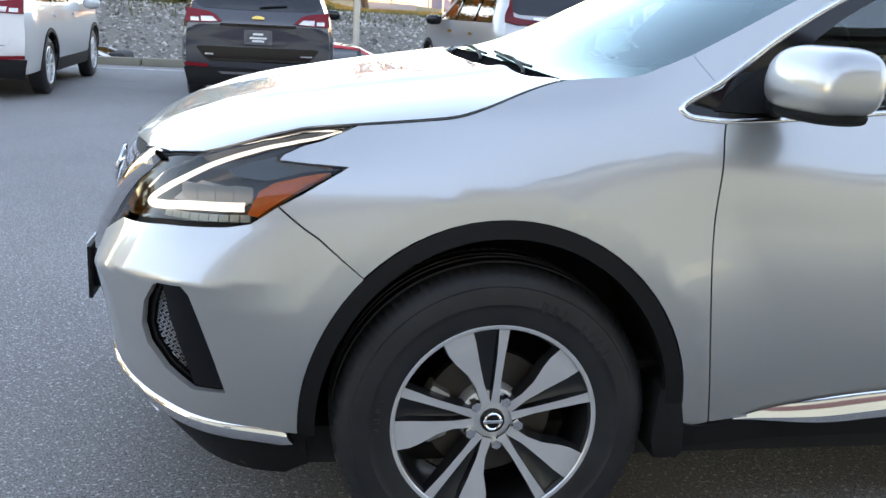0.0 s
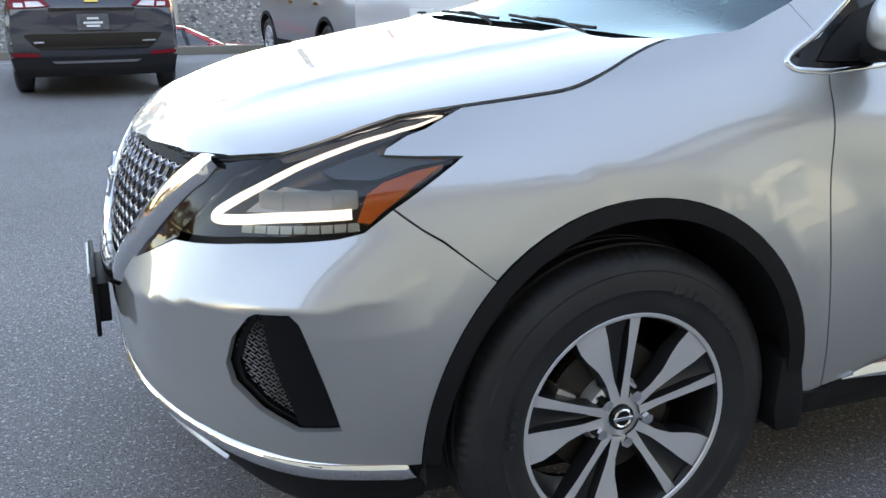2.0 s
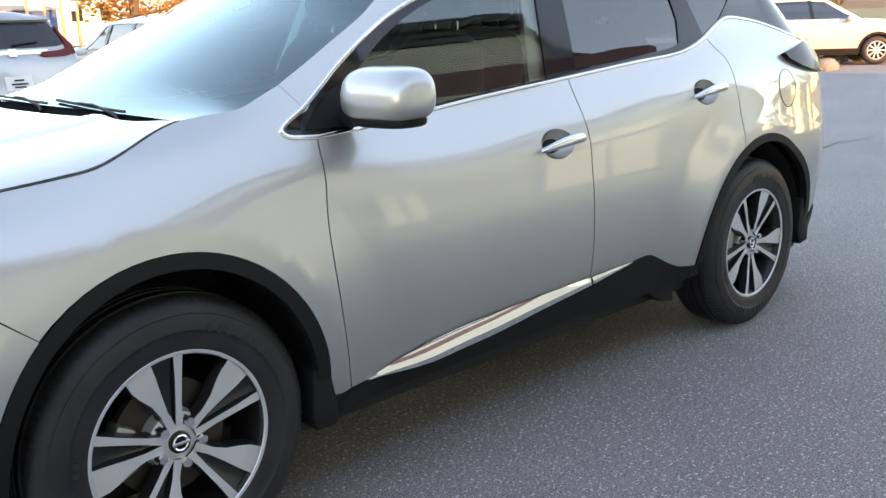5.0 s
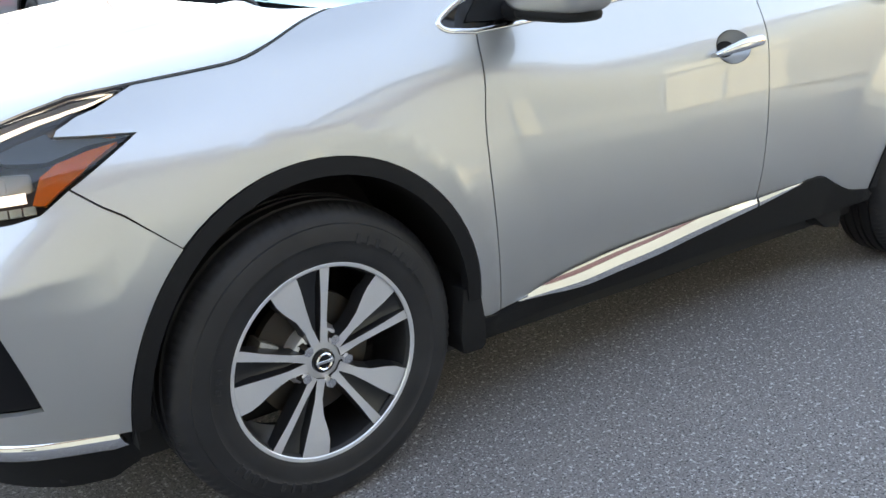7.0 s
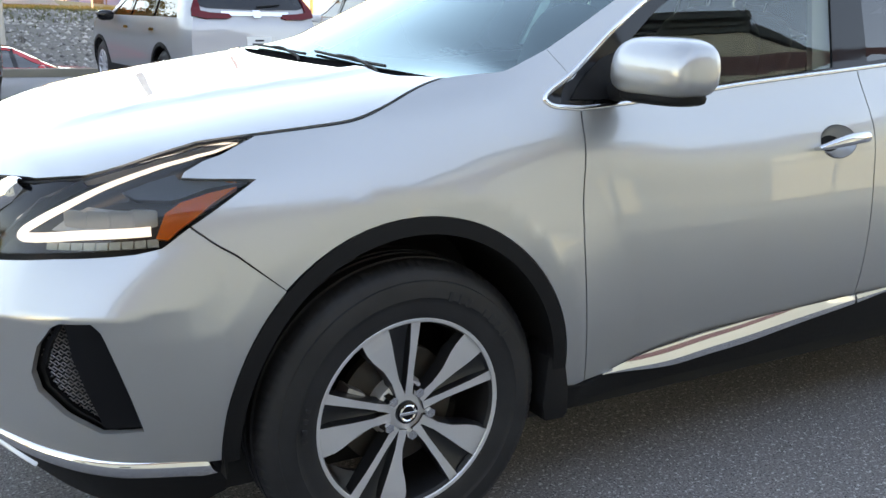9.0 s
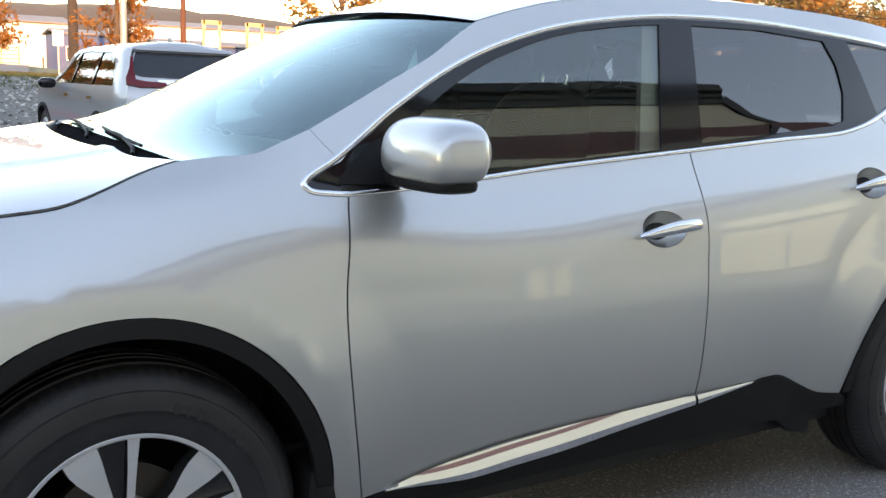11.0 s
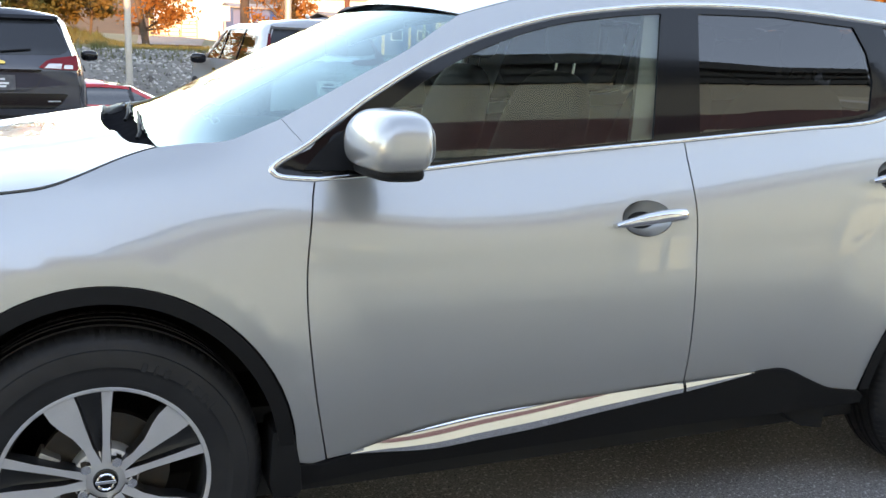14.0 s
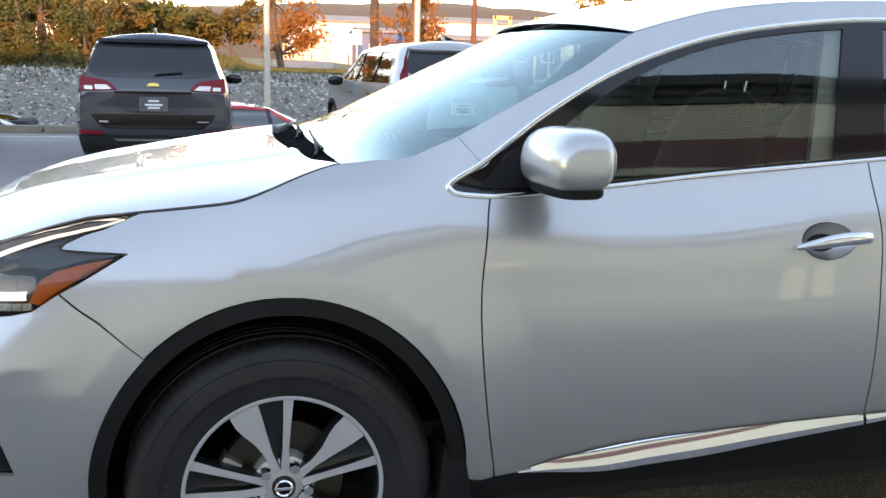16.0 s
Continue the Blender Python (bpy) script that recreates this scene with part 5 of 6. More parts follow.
for j in range(len(gys) - 1):
    for i in range(nx - 1):
        gf.append((j * nx + i, j * nx + i + 1, (j + 1) * nx + i + 1, (j + 1) * nx + i))
        gm.append(1 if (19.0 < gys[j] < 24.3 and gxs[i] < 10.5 and gxs[i] > -42) else 0)
tagged(add_mesh("ground", gv, gf, None, mats=[EARTH, GRAVEL], face_mats=gm), "grassy ground with a grey gravel bank", "ground", kind="structure")

# parking lot: asphalt with a slightly uneven surface
lxs, lys = np.linspace(-45, 60, 106), np.concatenate([np.linspace(-30, -8, 6), np.linspace(-6, 15, 64)])
lv = [(x, y, 0.004 * noise.noise(Vector((x * 0.6, y * 0.6, 3)))) for y in lys for x in lxs]
ln = len(lxs)
lf = [(j * ln + i, j * ln + i + 1, (j + 1) * ln + i + 1, (j + 1) * ln + i) for j in range(len(lys) - 1) for i in range(ln - 1)]
tagged(add_mesh("parking_lot", lv, lf, ASPHALT), "worn grey asphalt of a parking lot", "asphalt", kind="structure")
tagged(part("lane", box_bm((70, 3.4, 0.05), (-24, 17.9, -1.0), 0.01), ASPHALT), "lower asphalt lane behind the kerb", "road", kind="structure")
# aggregate that stands proud near the car
ag = bmesh.new()
av, af = [], []
for k in range(9000):
    x, y = GR.uniform(-2.6, 5.2), GR.uniform(-2.2, 1.0)
    if GR.rand() < 0.4:
        y = GR.uniform(-2.0, -0.6)
    r = GR.uniform(0.0012, 0.0036)
    z = 0.004 * noise.noise(Vector((x * 0.6, y * 0.6, 3)))
    a = GR.uniform(0, 6.3)
    i = len(av)
    av += [(x + r * math.cos(a + q), y + r * math.sin(a + q), z) for q in (0, 2.1, 4.2)] + [(x + GR.uniform(-.4, .4) * r, y, z + r * 0.75)]
    af += [(i, i + 1, i + 3), (i + 1, i + 2, i + 3), (i + 2, i, i + 3)]
CHIP = mat("stone_chips", (0.26, 0.26, 0.265), 0.7, grain=0.6, grain_scale=90, wear=0.7, wear_scale=30, wear_color=(0.10, 0.10, 0.105))
ag.free()
tagged(add_mesh("stone_chips", av, af, CHIP, smooth=False), "pale stone chips in the worn asphalt", "stones", kind="stuff")
# cracks as thin sealed seams
TAR = mat("tar", (0.03, 0.03, 0.032), 0.6, grain=0.3, wear=0.3)
for x0, x1, y0, amp in ((-14, -2.5, 4.2, 0.25), (3.9, 9.5, 1.4, 0.3)):
    cv, cf = [], []
    for k in range(90):
        q = k / 89
        x = x0 + (x1 - x0) * q
        y = y0 + amp * noise.noise(Vector((x * 0.5, y0, 0))) + 0.12 * noise.noise(Vector((x * 2.1, y0, 5)))
        w = 0.008 + 0.010 * abs(noise.noise(Vector((x * 3, y0, 9))))
        cv += [(x, y - w, 0.0065), (x, y + w, 0.0065)]
        if k:
            i = 2 * k
            cf.append((i - 2, i, i + 1, i - 1))
    tagged(add_mesh("asphalt_crack", cv, cf, TAR), "dark crack line in the grey asphalt", "crack", kind="structure")
for bends, w in (([(-3.32, 6.86), (-2.30, 6.85), (-1.56, 6.72), (-0.82, 6.44)], 0.008),):
    line = smooth_line(bends, 8)
    cv, cf = [], []
    for k, (x, y) in enumerate(line):
        (xa, ya), (xb, yb) = line[max(k - 1, 0)], line[min(k + 1, len(line) - 1)]
        q = math.hypot(xb - xa, yb - ya)
        nx, ny = (ya - yb) / q, (xb - xa) / q
        j = 0.02 * noise.noise(Vector((x * 9, y * 9, 3)))
        d = w * (0.5 + 1.2 * abs(noise.noise(Vector((x * 14, y * 14, 7)))))
        cv += [(x + nx * (j - d), y + ny * (j - d), 0.0065), (x + nx * (j + d), y + ny * (j + d), 0.0065)]
        if k:
            i = 2 * k
            cf.append((i - 2, i - 1, i + 1, i))
    tagged(add_mesh("asphalt_crack", cv, cf, TAR), "thin wandering crack in the grey asphalt", "crack", kind="structure")
# kerb stones
kb = box_bm((2.96, 0.16, 0.24), (0, 0, 0.0), 0.02, 2)
k0 = tagged(part("kerb_stone", kb, CONCRETE), "pale weathered concrete kerb stone", "kerb", "kerb stones along the lot")
k0.matrix_world = Matrix.Translation((-31.5, 14.75, 0.02))
for k in range(1, 14):
    copy_thing(k0, pose(-31.5 + 3 * k, 14.75, 0.02, 0, 0, 0))
MARK = mat("road_paint", (0.62, 0.62, 0.60), 0.7, grain=0.4, grain_scale=40, wear=0.6, wear_scale=5, wear_color=(0.2, 0.2, 0.2))
tagged(part("stop_line", box_bm((7.0, 0.10, 0.004), (-5.2, 13.9, 0.006)), MARK), "faded white line along the kerb", "road marking", kind="structure")

# grass tufts and stones on the bank: uncountable
gv, gf = [], []
for k in range(26000):
    x, y = GR.uniform(-26, 10), GR.uniform(23.3, 34)
    if k % 6 == 0:
        y = GR.uniform(14.9, 15.4)
        x = GR.uniform(-26, 2.3)
    if k % 9 == 0:
        y = GR.uniform(19.4, 24)
        if noise.noise(Vector((x * 0.4, y * 0.4, 7))) < 0.15:
            continue
    if x < 0.5 and 22 < y < 26.8 and k % 4:
        continue
    h = GR.uniform(0.08, 0.34) * (0.6 if y < 16 else 0.45 if x > 1.0 else 1.0)
    z = float(ground_height(np.array(x), np.array(y))) - 0.04
    for q in range(3):
        a = GR.uniform(0, 6.3)
        lx, ly = 0.6 * h * math.cos(a) * GR.rand(), 0.6 * h * math.sin(a) * GR.rand()
        i = len(gv)
        wx, wy = 0.014 * math.sin(a), 0.014 * math.cos(a)
        gv += [(x - wx, y - wy, z), (x + wx, y + wy, z), (x + lx, y + ly, z + h * GR.uniform(0.7, 1.1))]
        gf.append((i, i + 1, i + 2))
tagged(add_mesh("grass", gv, gf, BLADE, smooth=False), "dry green and straw grass tufts", "grass", kind="stuff")
sv, sf = [], []
for k in range(16000):
    x, y = GR.uniform(-24, 9), GR.uniform(19.3, 24.6)
    r = GR.uniform(0.025, 0.085)
    z = float(ground_height(np.array(x), np.array(y))) + 0.05 * noise.noise(Vector((x * 1.3, y * 1.3, 0))) - 0.03
    i = len(sv)
    for dx, dy, dz in ((1, 0, 0), (-1, 0, 0), (0, 1, 0), (0, -1, 0), (0, 0, 0.8), (0, 0, -0.5)):
        sv.append((x + r * dx * GR.uniform(0.6, 1.2), y + r * dy * GR.uniform(0.6, 1.2), z + r * dz * GR.uniform(0.6, 1.2)))
    sf += [(i + a, i + b, i + c) for a, b, c in ((0, 2, 4), (2, 1, 4), (1, 3, 4), (3, 0, 4), (2, 0, 5), (1, 2, 5), (3, 1, 5), (0, 3, 5))]
tagged(add_mesh("bank_stones", sv, sf, RUBBLE, smooth=False), "loose grey stones on the gravel bank", "stones", kind="stuff")


# ---- trees ----
def tree(x, y, h, spread, leaves, label, seed, density=1.0, low=0.25, cat="tree", size=0.16):
    rs = np.random.RandomState(seed)
    z0 = float(ground_height(np.array(x), np.array(y))) - 0.1
    root = empty("tree" if cat == "tree" else "shrub", Matrix.Translation((x, y, z0)), label, cat)
    tb = tube_bm([(0, 0, 0), (0.06 * h * rs.uniform(-1, 1), 0.05 * h * rs.uniform(-1, 1), h * 0.35), (0.08 * h * rs.uniform(-1, 1), 0.06 * h * rs.uniform(-1, 1), h * 0.8)], [0.03 * h * 0.8, 0.022 * h * 0.8, 0.006 * h], 8)
    lv, lf = [], []
    tips = []
    for k in range(int(14 + h)):
        a, q = rs.uniform(0, 6.3), rs.uniform(low, 0.95)
        s = spread * (1.05 - abs(q - 0.5) ** 1.5) * rs.uniform(0.55, 1.0)
        p0 = Vector((0, 0, h * q * 0.72))
        p2 = Vector((s * math.cos(a), s * math.sin(a), h * (q * 0.9 + 0.05) + 0.15 * s))
        pm = p0.lerp(p2, 0.5) + Vector((0, 0, 0.06 * h * rs.uniform(-1, 1)))
        tb = tube_bm([p0, pm, p2], [0.010 * h * 0.7, 0.006 * h * 0.7, 0.002 * h], 5, tb)
        tips += [p2, pm.lerp(p2, 0.5), pm]
    part("trunk", tb, BARK, root)
    for p in tips:
        n = int(rs.uniform(26, 60) * density)
        rad = spread * rs.uniform(0.16, 0.36)
        for _ in range(n):
            d = Vector(rs.normal(size=3))
            d = d.normalized() * rad * rs.rand() ** 0.5
            c = p + Vector((d.x, d.y, d.z * 0.75))
            if c.z < 0.05:
                continue
            s = size * rs.uniform(0.5, 1.3)
            e1 = Vector(rs.normal(size=3)).normalized() * s
            e2 = e1.orthogonal().normalized() * s * 0.55
            i = len(lv)
            lv += [c - e1 * 0.5, c + e2 * 0.5, c + e1 * 0.5, c - e2 * 0.5]
            lf.append((i, i + 1, i + 2, i + 3))
    add_mesh("crown", lv, lf, leaves, root, smooth=False)
    return root


tree_rows = (
    (-9.5, 30, 5.4, 2.3, LEAF_GREEN, 1), (-7.2, 28.5, 4.6, 2.0, LEAF_OLIVE, 2), (-5.3, 29.5, 5.2, 2.0, LEAF_GREEN, 3), (-3.3, 30.5, 2.1, 1.5, LEAF_OLIVE, 4),
    (-1.5, 31, 2.0, 1.4, LEAF_GREEN, 5), (0.6, 31.5, 2.2, 1.3, LEAF_OLIVE, 6), (-12.5, 30, 5.6, 2.4, LEAF_OLIVE, 7), (-16, 31, 6, 2.6, LEAF_GREEN, 8),
    (2.9, 38, 6.6, 2.1, LEAF_ORANGE, 9), (-8.2, 43, 7.4, 2.4, LEAF_ORANGE, 10), (-5, 46, 8, 3.0, LEAF_GOLD, 11), (-10, 48, 8, 3.2, LEAF_ORANGE, 12),
    (10.8, 50, 8.5, 2.2, LEAF_ORANGE, 13), (-15, 50, 9, 3.4, LEAF_GOLD, 14), (-20, 38, 7.5, 3, LEAF_OLIVE, 15), (-26, 42, 9, 3.6, LEAF_ORANGE, 16))
for x, y, h, s, lm, sd in tree_rows:
    kind = {"green_leaves": "green", "olive_leaves": "olive brown", "orange_leaves": "orange autumn", "golden_leaves": "golden autumn"}[lm.name]
    tree(x, y, h, s, lm, f"{kind} roadside tree with loose open crown", sd, 1.5 if y < 40 else 1.1, 0.12, size=0.20 if y < 40 else 0.26)
for k in range(20):                                               # wood beyond the crossroads
    x, y = 33 + k * 3.6 + GR.uniform(-1.2, 1.2), 34 + k * 0.9 + GR.uniform(-4, 5)
    lm = (LEAF_GOLD, LEAF_ORANGE, LEAF_OLIVE, LEAF_GOLD)[k % 4]
    kind = {"olive_leaves": "olive brown", "orange_leaves": "orange autumn", "golden_leaves": "golden autumn"}[lm.name]
    tree(x, y, 8.5 + 3 * GR.rand(), 3.6, lm, f"{kind} tree of the wood by the crossroads", 40 + k, 1.5, 0.10, size=0.34)
for k in range(9):
    x, y = 26 + k * 7.5, 58 + GR.uniform(-4, 4)
    tree(x, y, 9 + 4 * GR.rand(), 4.2, (LEAF_GOLD, LEAF_ORANGE)[k % 2], "autumn tree in the far wood edge", 70 + k, 1.2, 0.10, size=0.42)
for k in range(9):                                                # woods to either side of the lot
    tree(48 + GR.uniform(-3, 3), -32 + k * 6.5, 8 + 3 * GR.rand(), 3.6, (LEAF_GOLD, LEAF_ORANGE, LEAF_OLIVE)[k % 3], "autumn tree of the wood beside the lot", 120 + k, 1.3, 0.10, size=0.40)
    tree(-42 + GR.uniform(-3, 3), 4 + k * 4.5, 8 + 3 * GR.rand(), 3.6, (LEAF_ORANGE, LEAF_GOLD, LEAF_OLIVE)[k % 3], "autumn tree of the wood along the lane", 140 + k, 1.3, 0.10, size=0.40)
for k in range(16):                                               # thicket behind the bank
    tree(-24 + k * 1.55 + GR.uniform(-0.5, 0.5), 31.5 + GR.uniform(-1.2, 1.8), (3.6 + 2.0 * GR.rand()) * (1.0 if k < 12 else 0.40), 1.7 if k < 12 else 1.3, (LEAF_GREEN, LEAF_OLIVE)[k % 2], "dense dark olive bush of the thicket", 170 + k, 1.3, 0.06, "shrub", 0.17)
for k in range(22):
    x = -24 + k * 1.0
    tree(x + GR.uniform(-0.5, 0.5), 25.8 + GR.uniform(-0.7, 0.9), 1.7 + 1.2 * GR.rand(), 1.1, LEAF_GREEN if k % 3 else LEAF_OLIVE, "low dense green shrub on the bank", 100 + k, 1.5, 0.05, "shrub", 0.12)

# ---- far hill, sheds, poles ----
HILL = mat("autumn_hillside", (0.115, 0.056, 0.022), 0.95, grain=0.7, grain_scale=0.10, wear=0.7, wear_scale=0.012, wear_color=(0.065, 0.048, 0.02), bump=1.0, bump_scale=0.15)
hv, hf = [], []
hxs, hys = np.linspace(-2600, 2600, 105), np.linspace(700, 2200, 16)
for y in hys:
    for x in hxs:
        q = (y - 700) / 1500
        z = 100 * math.sin(min(1, q * 1.8) * math.pi / 2) * (0.75 + 0.35 * noise.noise(Vector((x * 0.0016, 1, 0)))) + 6 * noise.noise(Vector((x * 0.012, y * 0.012, 0)))
        hv.append((x, y, z - 4))
hn = len(hxs)
hf = [(j * hn + i, j * hn + i + 1, (j + 1) * hn + i + 1, (j + 1) * hn + i) for j in range(len(hys) - 1) for i in range(hn - 1)]
tagged(add_mesh("far_hill", hv, hf, HILL), "long wooded hill in orange autumn colour", "hill", kind="structure")

SHED_WHITE = mat("white_cladding", (0.60, 0.60, 0.58), 0.7, grain=0.1, wear=0.2, wear_scale=0.4)
SHED_BLUE = mat("blue_cladding", (0.05, 0.09, 0.22), 0.6, grain=0.2, wear=0.2, wear_scale=0.5)
SHED_ROOF = mat("grey_roof", (0.22, 0.21, 0.20), 0.8, grain=0.2, wear=0.3, wear_scale=0.5)
PANE = mat("dark_pane", (0.02, 0.022, 0.025), 0.1, grain=0.1, wear=0.1)


def shed(x, y, w, d, h, wall_m, label, n=4, ridge=0.8):
    root = empty("shed", Matrix.Translation((x, y, 0)), label, "building")
    g = -0.5
    part("wall", box_bm((w, d, h - g), (0, 0, (h + g) / 2), 0.02), wall_m, root)
    part("roof", prism_bm([(-d / 2 - 0.4, h), (0, h + ridge), (d / 2 + 0.4, h), (d / 2 + 0.4, h + 0.15), (0, h + ridge + 0.2), (-d / 2 - 0.4, h + 0.15)], -w / 2 - 0.3, w / 2 + 0.3, None, lambda u, dd, v: (dd, u, v)), SHED_ROOF, root, smooth=False)
    for k in range(n):
        wx = -w / 2 + w * (k + 0.5) / n
        wn2 = part("window", box_bm((w / n * 0.45, 0.08, h * 0.32), (wx, -d / 2 - 0.02, h * 0.58), 0.01), SHED_WHITE, root)
        part("pane", box_bm((w / n * 0.38, 0.03, h * 0.26), (wx, -d / 2 - 0.06, h * 0.58)), PANE, wn2)
    return root


shed(14, 112, 9, 12, 5.6, SHED_WHITE, "white far industrial shed with grey roof", 0)
shed(17.5, 96, 5, 7, 4.2, SHED_BLUE, "small blue corrugated shed by the road", 2, 0.4)
shed(40, 122, 26, 14, 6.4, SHED_WHITE, "wide pale warehouse below the hill", 7)
shed(34, 108, 13, 9, 4.0, SHED_BLUE, "low blue and white depot building", 4, 0.5)
shed(70, 130, 24, 14, 6.0, SHED_WHITE, "far pale warehouse in the valley", 6)
shed(-22, 118, 24, 12, 5.5, SHED_WHITE, "far white building behind the trees", 6)
YELLOW = mat("yellow_paint", (0.66, 0.50, 0.22), 0.5, grain=0.2, wear=0.3)
gate = empty("gate", Matrix.Translation((7.6, 75, 0.65)), "pale yellow tubular field gate", "gate")
for z in (0.7, 1.0, 1.3, 1.6, 1.85):
    part("rail", tube_bm([(-1.8, 0, z), (1.8, 0, z)], 0.04, 6), YELLOW, gate)
for x in (-1.8, -0.6, 0.6, 1.8):
    part("post", tube_bm([(x, 0, 0.3), (x, 0, 2.0)], 0.05, 6), YELLOW, gate)
for k in range(10):
    fp = tagged(part("fence_post", tube_bm([(-8 + k * 3.4, 84, -0.5), (-8 + k * 3.4, 84, 1.9)], 0.06, 6), WOOD_POLE), "weathered wooden fence post by the lane", "post", "fence posts")
dv = [(0.10 * y + u * 0.034 * y, y, float(ground_height(np.array(0.1 * y + u * 0.034 * y), np.array(float(y)))) + 0.03) for y in range(37, 88, 3) for u in (-1, -0.33, 0.33, 1)]
tagged(add_mesh("farm_drive", dv, [(r * 4 + c, r * 4 + c + 1, r * 4 + c + 5, r * 4 + c + 4) for r in range(16) for c in range(3)], mat("drive_gravel", (0.20, 0.155, 0.135), 0.9, grain=0.4, grain_scale=6, wear=0.4, wear_scale=0.6, bump=0.4, bump_scale=30)), "brownish worn drive towards the gate", "road", kind="structure")
for k, (x, y) in enumerate(((29.5, 92), (34, 92), (38.5, 95))):
    g = empty("gantry", Matrix.Translation((x, y, 0)), "pale yellow steel loading gantry", "gantry")
    for dx in (-0.8, 0.8):
        part("post", box_bm((0.25, 0.25, 6.6), (dx, 0, 3.0), 0.02), YELLOW, g)
    part("beam", box_bm((2.0, 0.25, 0.4), (0, 0, 6.1), 0.02), YELLOW, g)
    part("head", box_bm((1.5, 0.3, 1.1), (0, 0, 4.2), 0.05), SHED_WHITE, g)


def utility_pole(x, y, h, r, m, label, arm=True, z0=None, lean=0):
    g = float(ground_height(np.array(x), np.array(y))) if z0 is None else z0
    root = empty("utility_pole", Matrix.Translation((x, y, g - 0.3)) @ Matrix.Rotation(radians(lean), 4, 'Y'), label, "pole")
    part("shaft", tube_bm([(0, 0, 0), (0, 0, h * 0.5), (0, 0, h)], [r, r * 0.9, r * 0.75], 10), m, root)
    if arm:
        part("crossarm", box_bm((2.2, 0.12, 0.14), (0, -0.1, h - 0.8), 0.01), m, root)
        for dx in (-0.95, -0.4, 0.4, 0.95):
            part("insulator", lathe_bm([(0.0, 0), (0.05, 0.0), (0.04, 0.09), (0.0, 0.1)], 8), GALV, root).matrix_world = root.matrix_world @ Matrix.Translation((dx, -0.1, h - 0.73)) @ Matrix.Rotation(radians(90), 4, 'X')
    return root


utility_pole(1.27, 21.0, 8.0, 0.085, GALV, "slim pale grey lamp column on the bank", False, 0.0)
utility_pole(10.3, 58, 11, 0.32, WOOD_POLE, "thick dark wooden utility pole")
utility_pole(9.2, 40, 9, 0.16, GALV, "pale grey steel pole behind the cars", False)
utility_pole(17.5, 60, 11, 0.20, mat("brown_pole", (0.12, 0.05, 0.03), 0.8, grain=0.4, wear=0.3), "brown steel pole with crossarm")
utility_pole(34.9, 20.0, 10, 0.22, WOOD_POLE, "dark wooden pole at the crossroads", True, 0.0, 1.5)
utility_pole(34.1, 19.0, 10, 0.13, GALV, "pale grey signal mast at the crossroads", False, 0.0)
utility_pole(28.5, 24.0, 10, 0.15, GALV, "pale grey pole beside the road sign", False, 0.0)
cable = bmesh.new()
for z, dy in ((8.9, 0), (8.0, 0.3), (9.7, -0.2), (7.2, 0.2)):
    for a, b in (((-60, 66), (10.3, 58)), ((10.3, 58), (60, 52)), ((60, 52), (120, 46))):
        pts = [(a[0] + (b[0] - a[0]) * q, a[1] + (b[1] - a[1]) * q + dy, z - 1.1 * 4 * q * (1 - q) * 0.6) for q in np.linspace(0, 1, 13)]
        tube_bm(pts, 0.022, 4, cable)
for z in (4.2, 5.1, 6.0):
    pts = [(20 + 60 * q, 26 - 12 * q, z - 0.6 * 4 * q * (1 - q)) for q in np.linspace(0, 1, 15)]
    tube_bm(pts, 0.016, 4, cable)
tagged(part("overhead_cables", cable, DARK), "thin dark sagging overhead cables", "cables", kind="structure")
sign = empty("street_sign", Matrix.Translation((25.9, 16.5, 0)) @ Matrix.Rotation(radians(-52), 4, 'Z'), "green street name sign on a pale post", "sign")
part("post", tube_bm([(0, 0.05, -0.1), (0, 0.05, 3.2)], 0.05, 8), GALV, sign)
SIGN_GREEN = mat("sign_green", (0.010, 0.11, 0.05), 0.5, grain=0.05, wear=0.1)
part("board", box_bm((0.72, 0.03, 0.16), (0.36, 0, 2.42), 0.008), SIGN_GREEN, sign)
for k in range(8):
    part("letter_bar", box_bm((0.045 if k % 3 else 0.028, 0.008, 0.07), (0.10 + k * 0.072, -0.018, 2.42)), WHITE_PLASTIC, sign)
notice = empty("notice_sign", Matrix.Translation((4.9, 30, 0)), "small white notice on a thin post", "sign")
ng = float(ground_height(np.array(4.9), np.array(30.0)))
part("post", tube_bm([(0, 0.03, ng - 0.2), (0, 0.03, ng + 1.3)], 0.03, 6), GALV, notice)
part("board", box_bm((0.34, 0.02, 0.5), (0, 0, ng + 1.2), 0.005), WHITE_PLASTIC, notice)

# ---- showroom behind the viewer, seen in paint and glass ----
WALL = mat("beige_render", (0.66, 0.585, 0.47), 0.85, grain=0.15, grain_scale=30, wear=0.2, wear_scale=0.5)
BRICK = mat("maroon_panel", (0.20, 0.085, 0.08), 0.7, grain=0.3, grain_scale=12, wear=0.25, wear_scale=1.5)
CORNICE = mat("dark_cornice", (0.05, 0.05, 0.052), 0.6, grain=0.2, wear=0.2)
LIT = mat("lit_window", (0.5, 0.5, 0.42), 0.2, grain=0.1, wear=0.2, emit=(0.97, 1.0, 0.68, 0.13))
sr = empty("showroom", Matrix.Translation((-8.0, -7.2, 0)), "beige showroom with maroon band and dark cornice", "building")
part("wall", prism_bm([(-17.5, 0), (19.6, 0), (19.6, 6.15), (18.1, 6.15), (17.55, 6.90), (-17.5, 6.90)], -0.4, 0.0, None, None), WALL, sr)
part("band", box_bm((37.2, 0.12, 1.15), (1.05, 0.03, 5.53), 0.02), BRICK, sr)
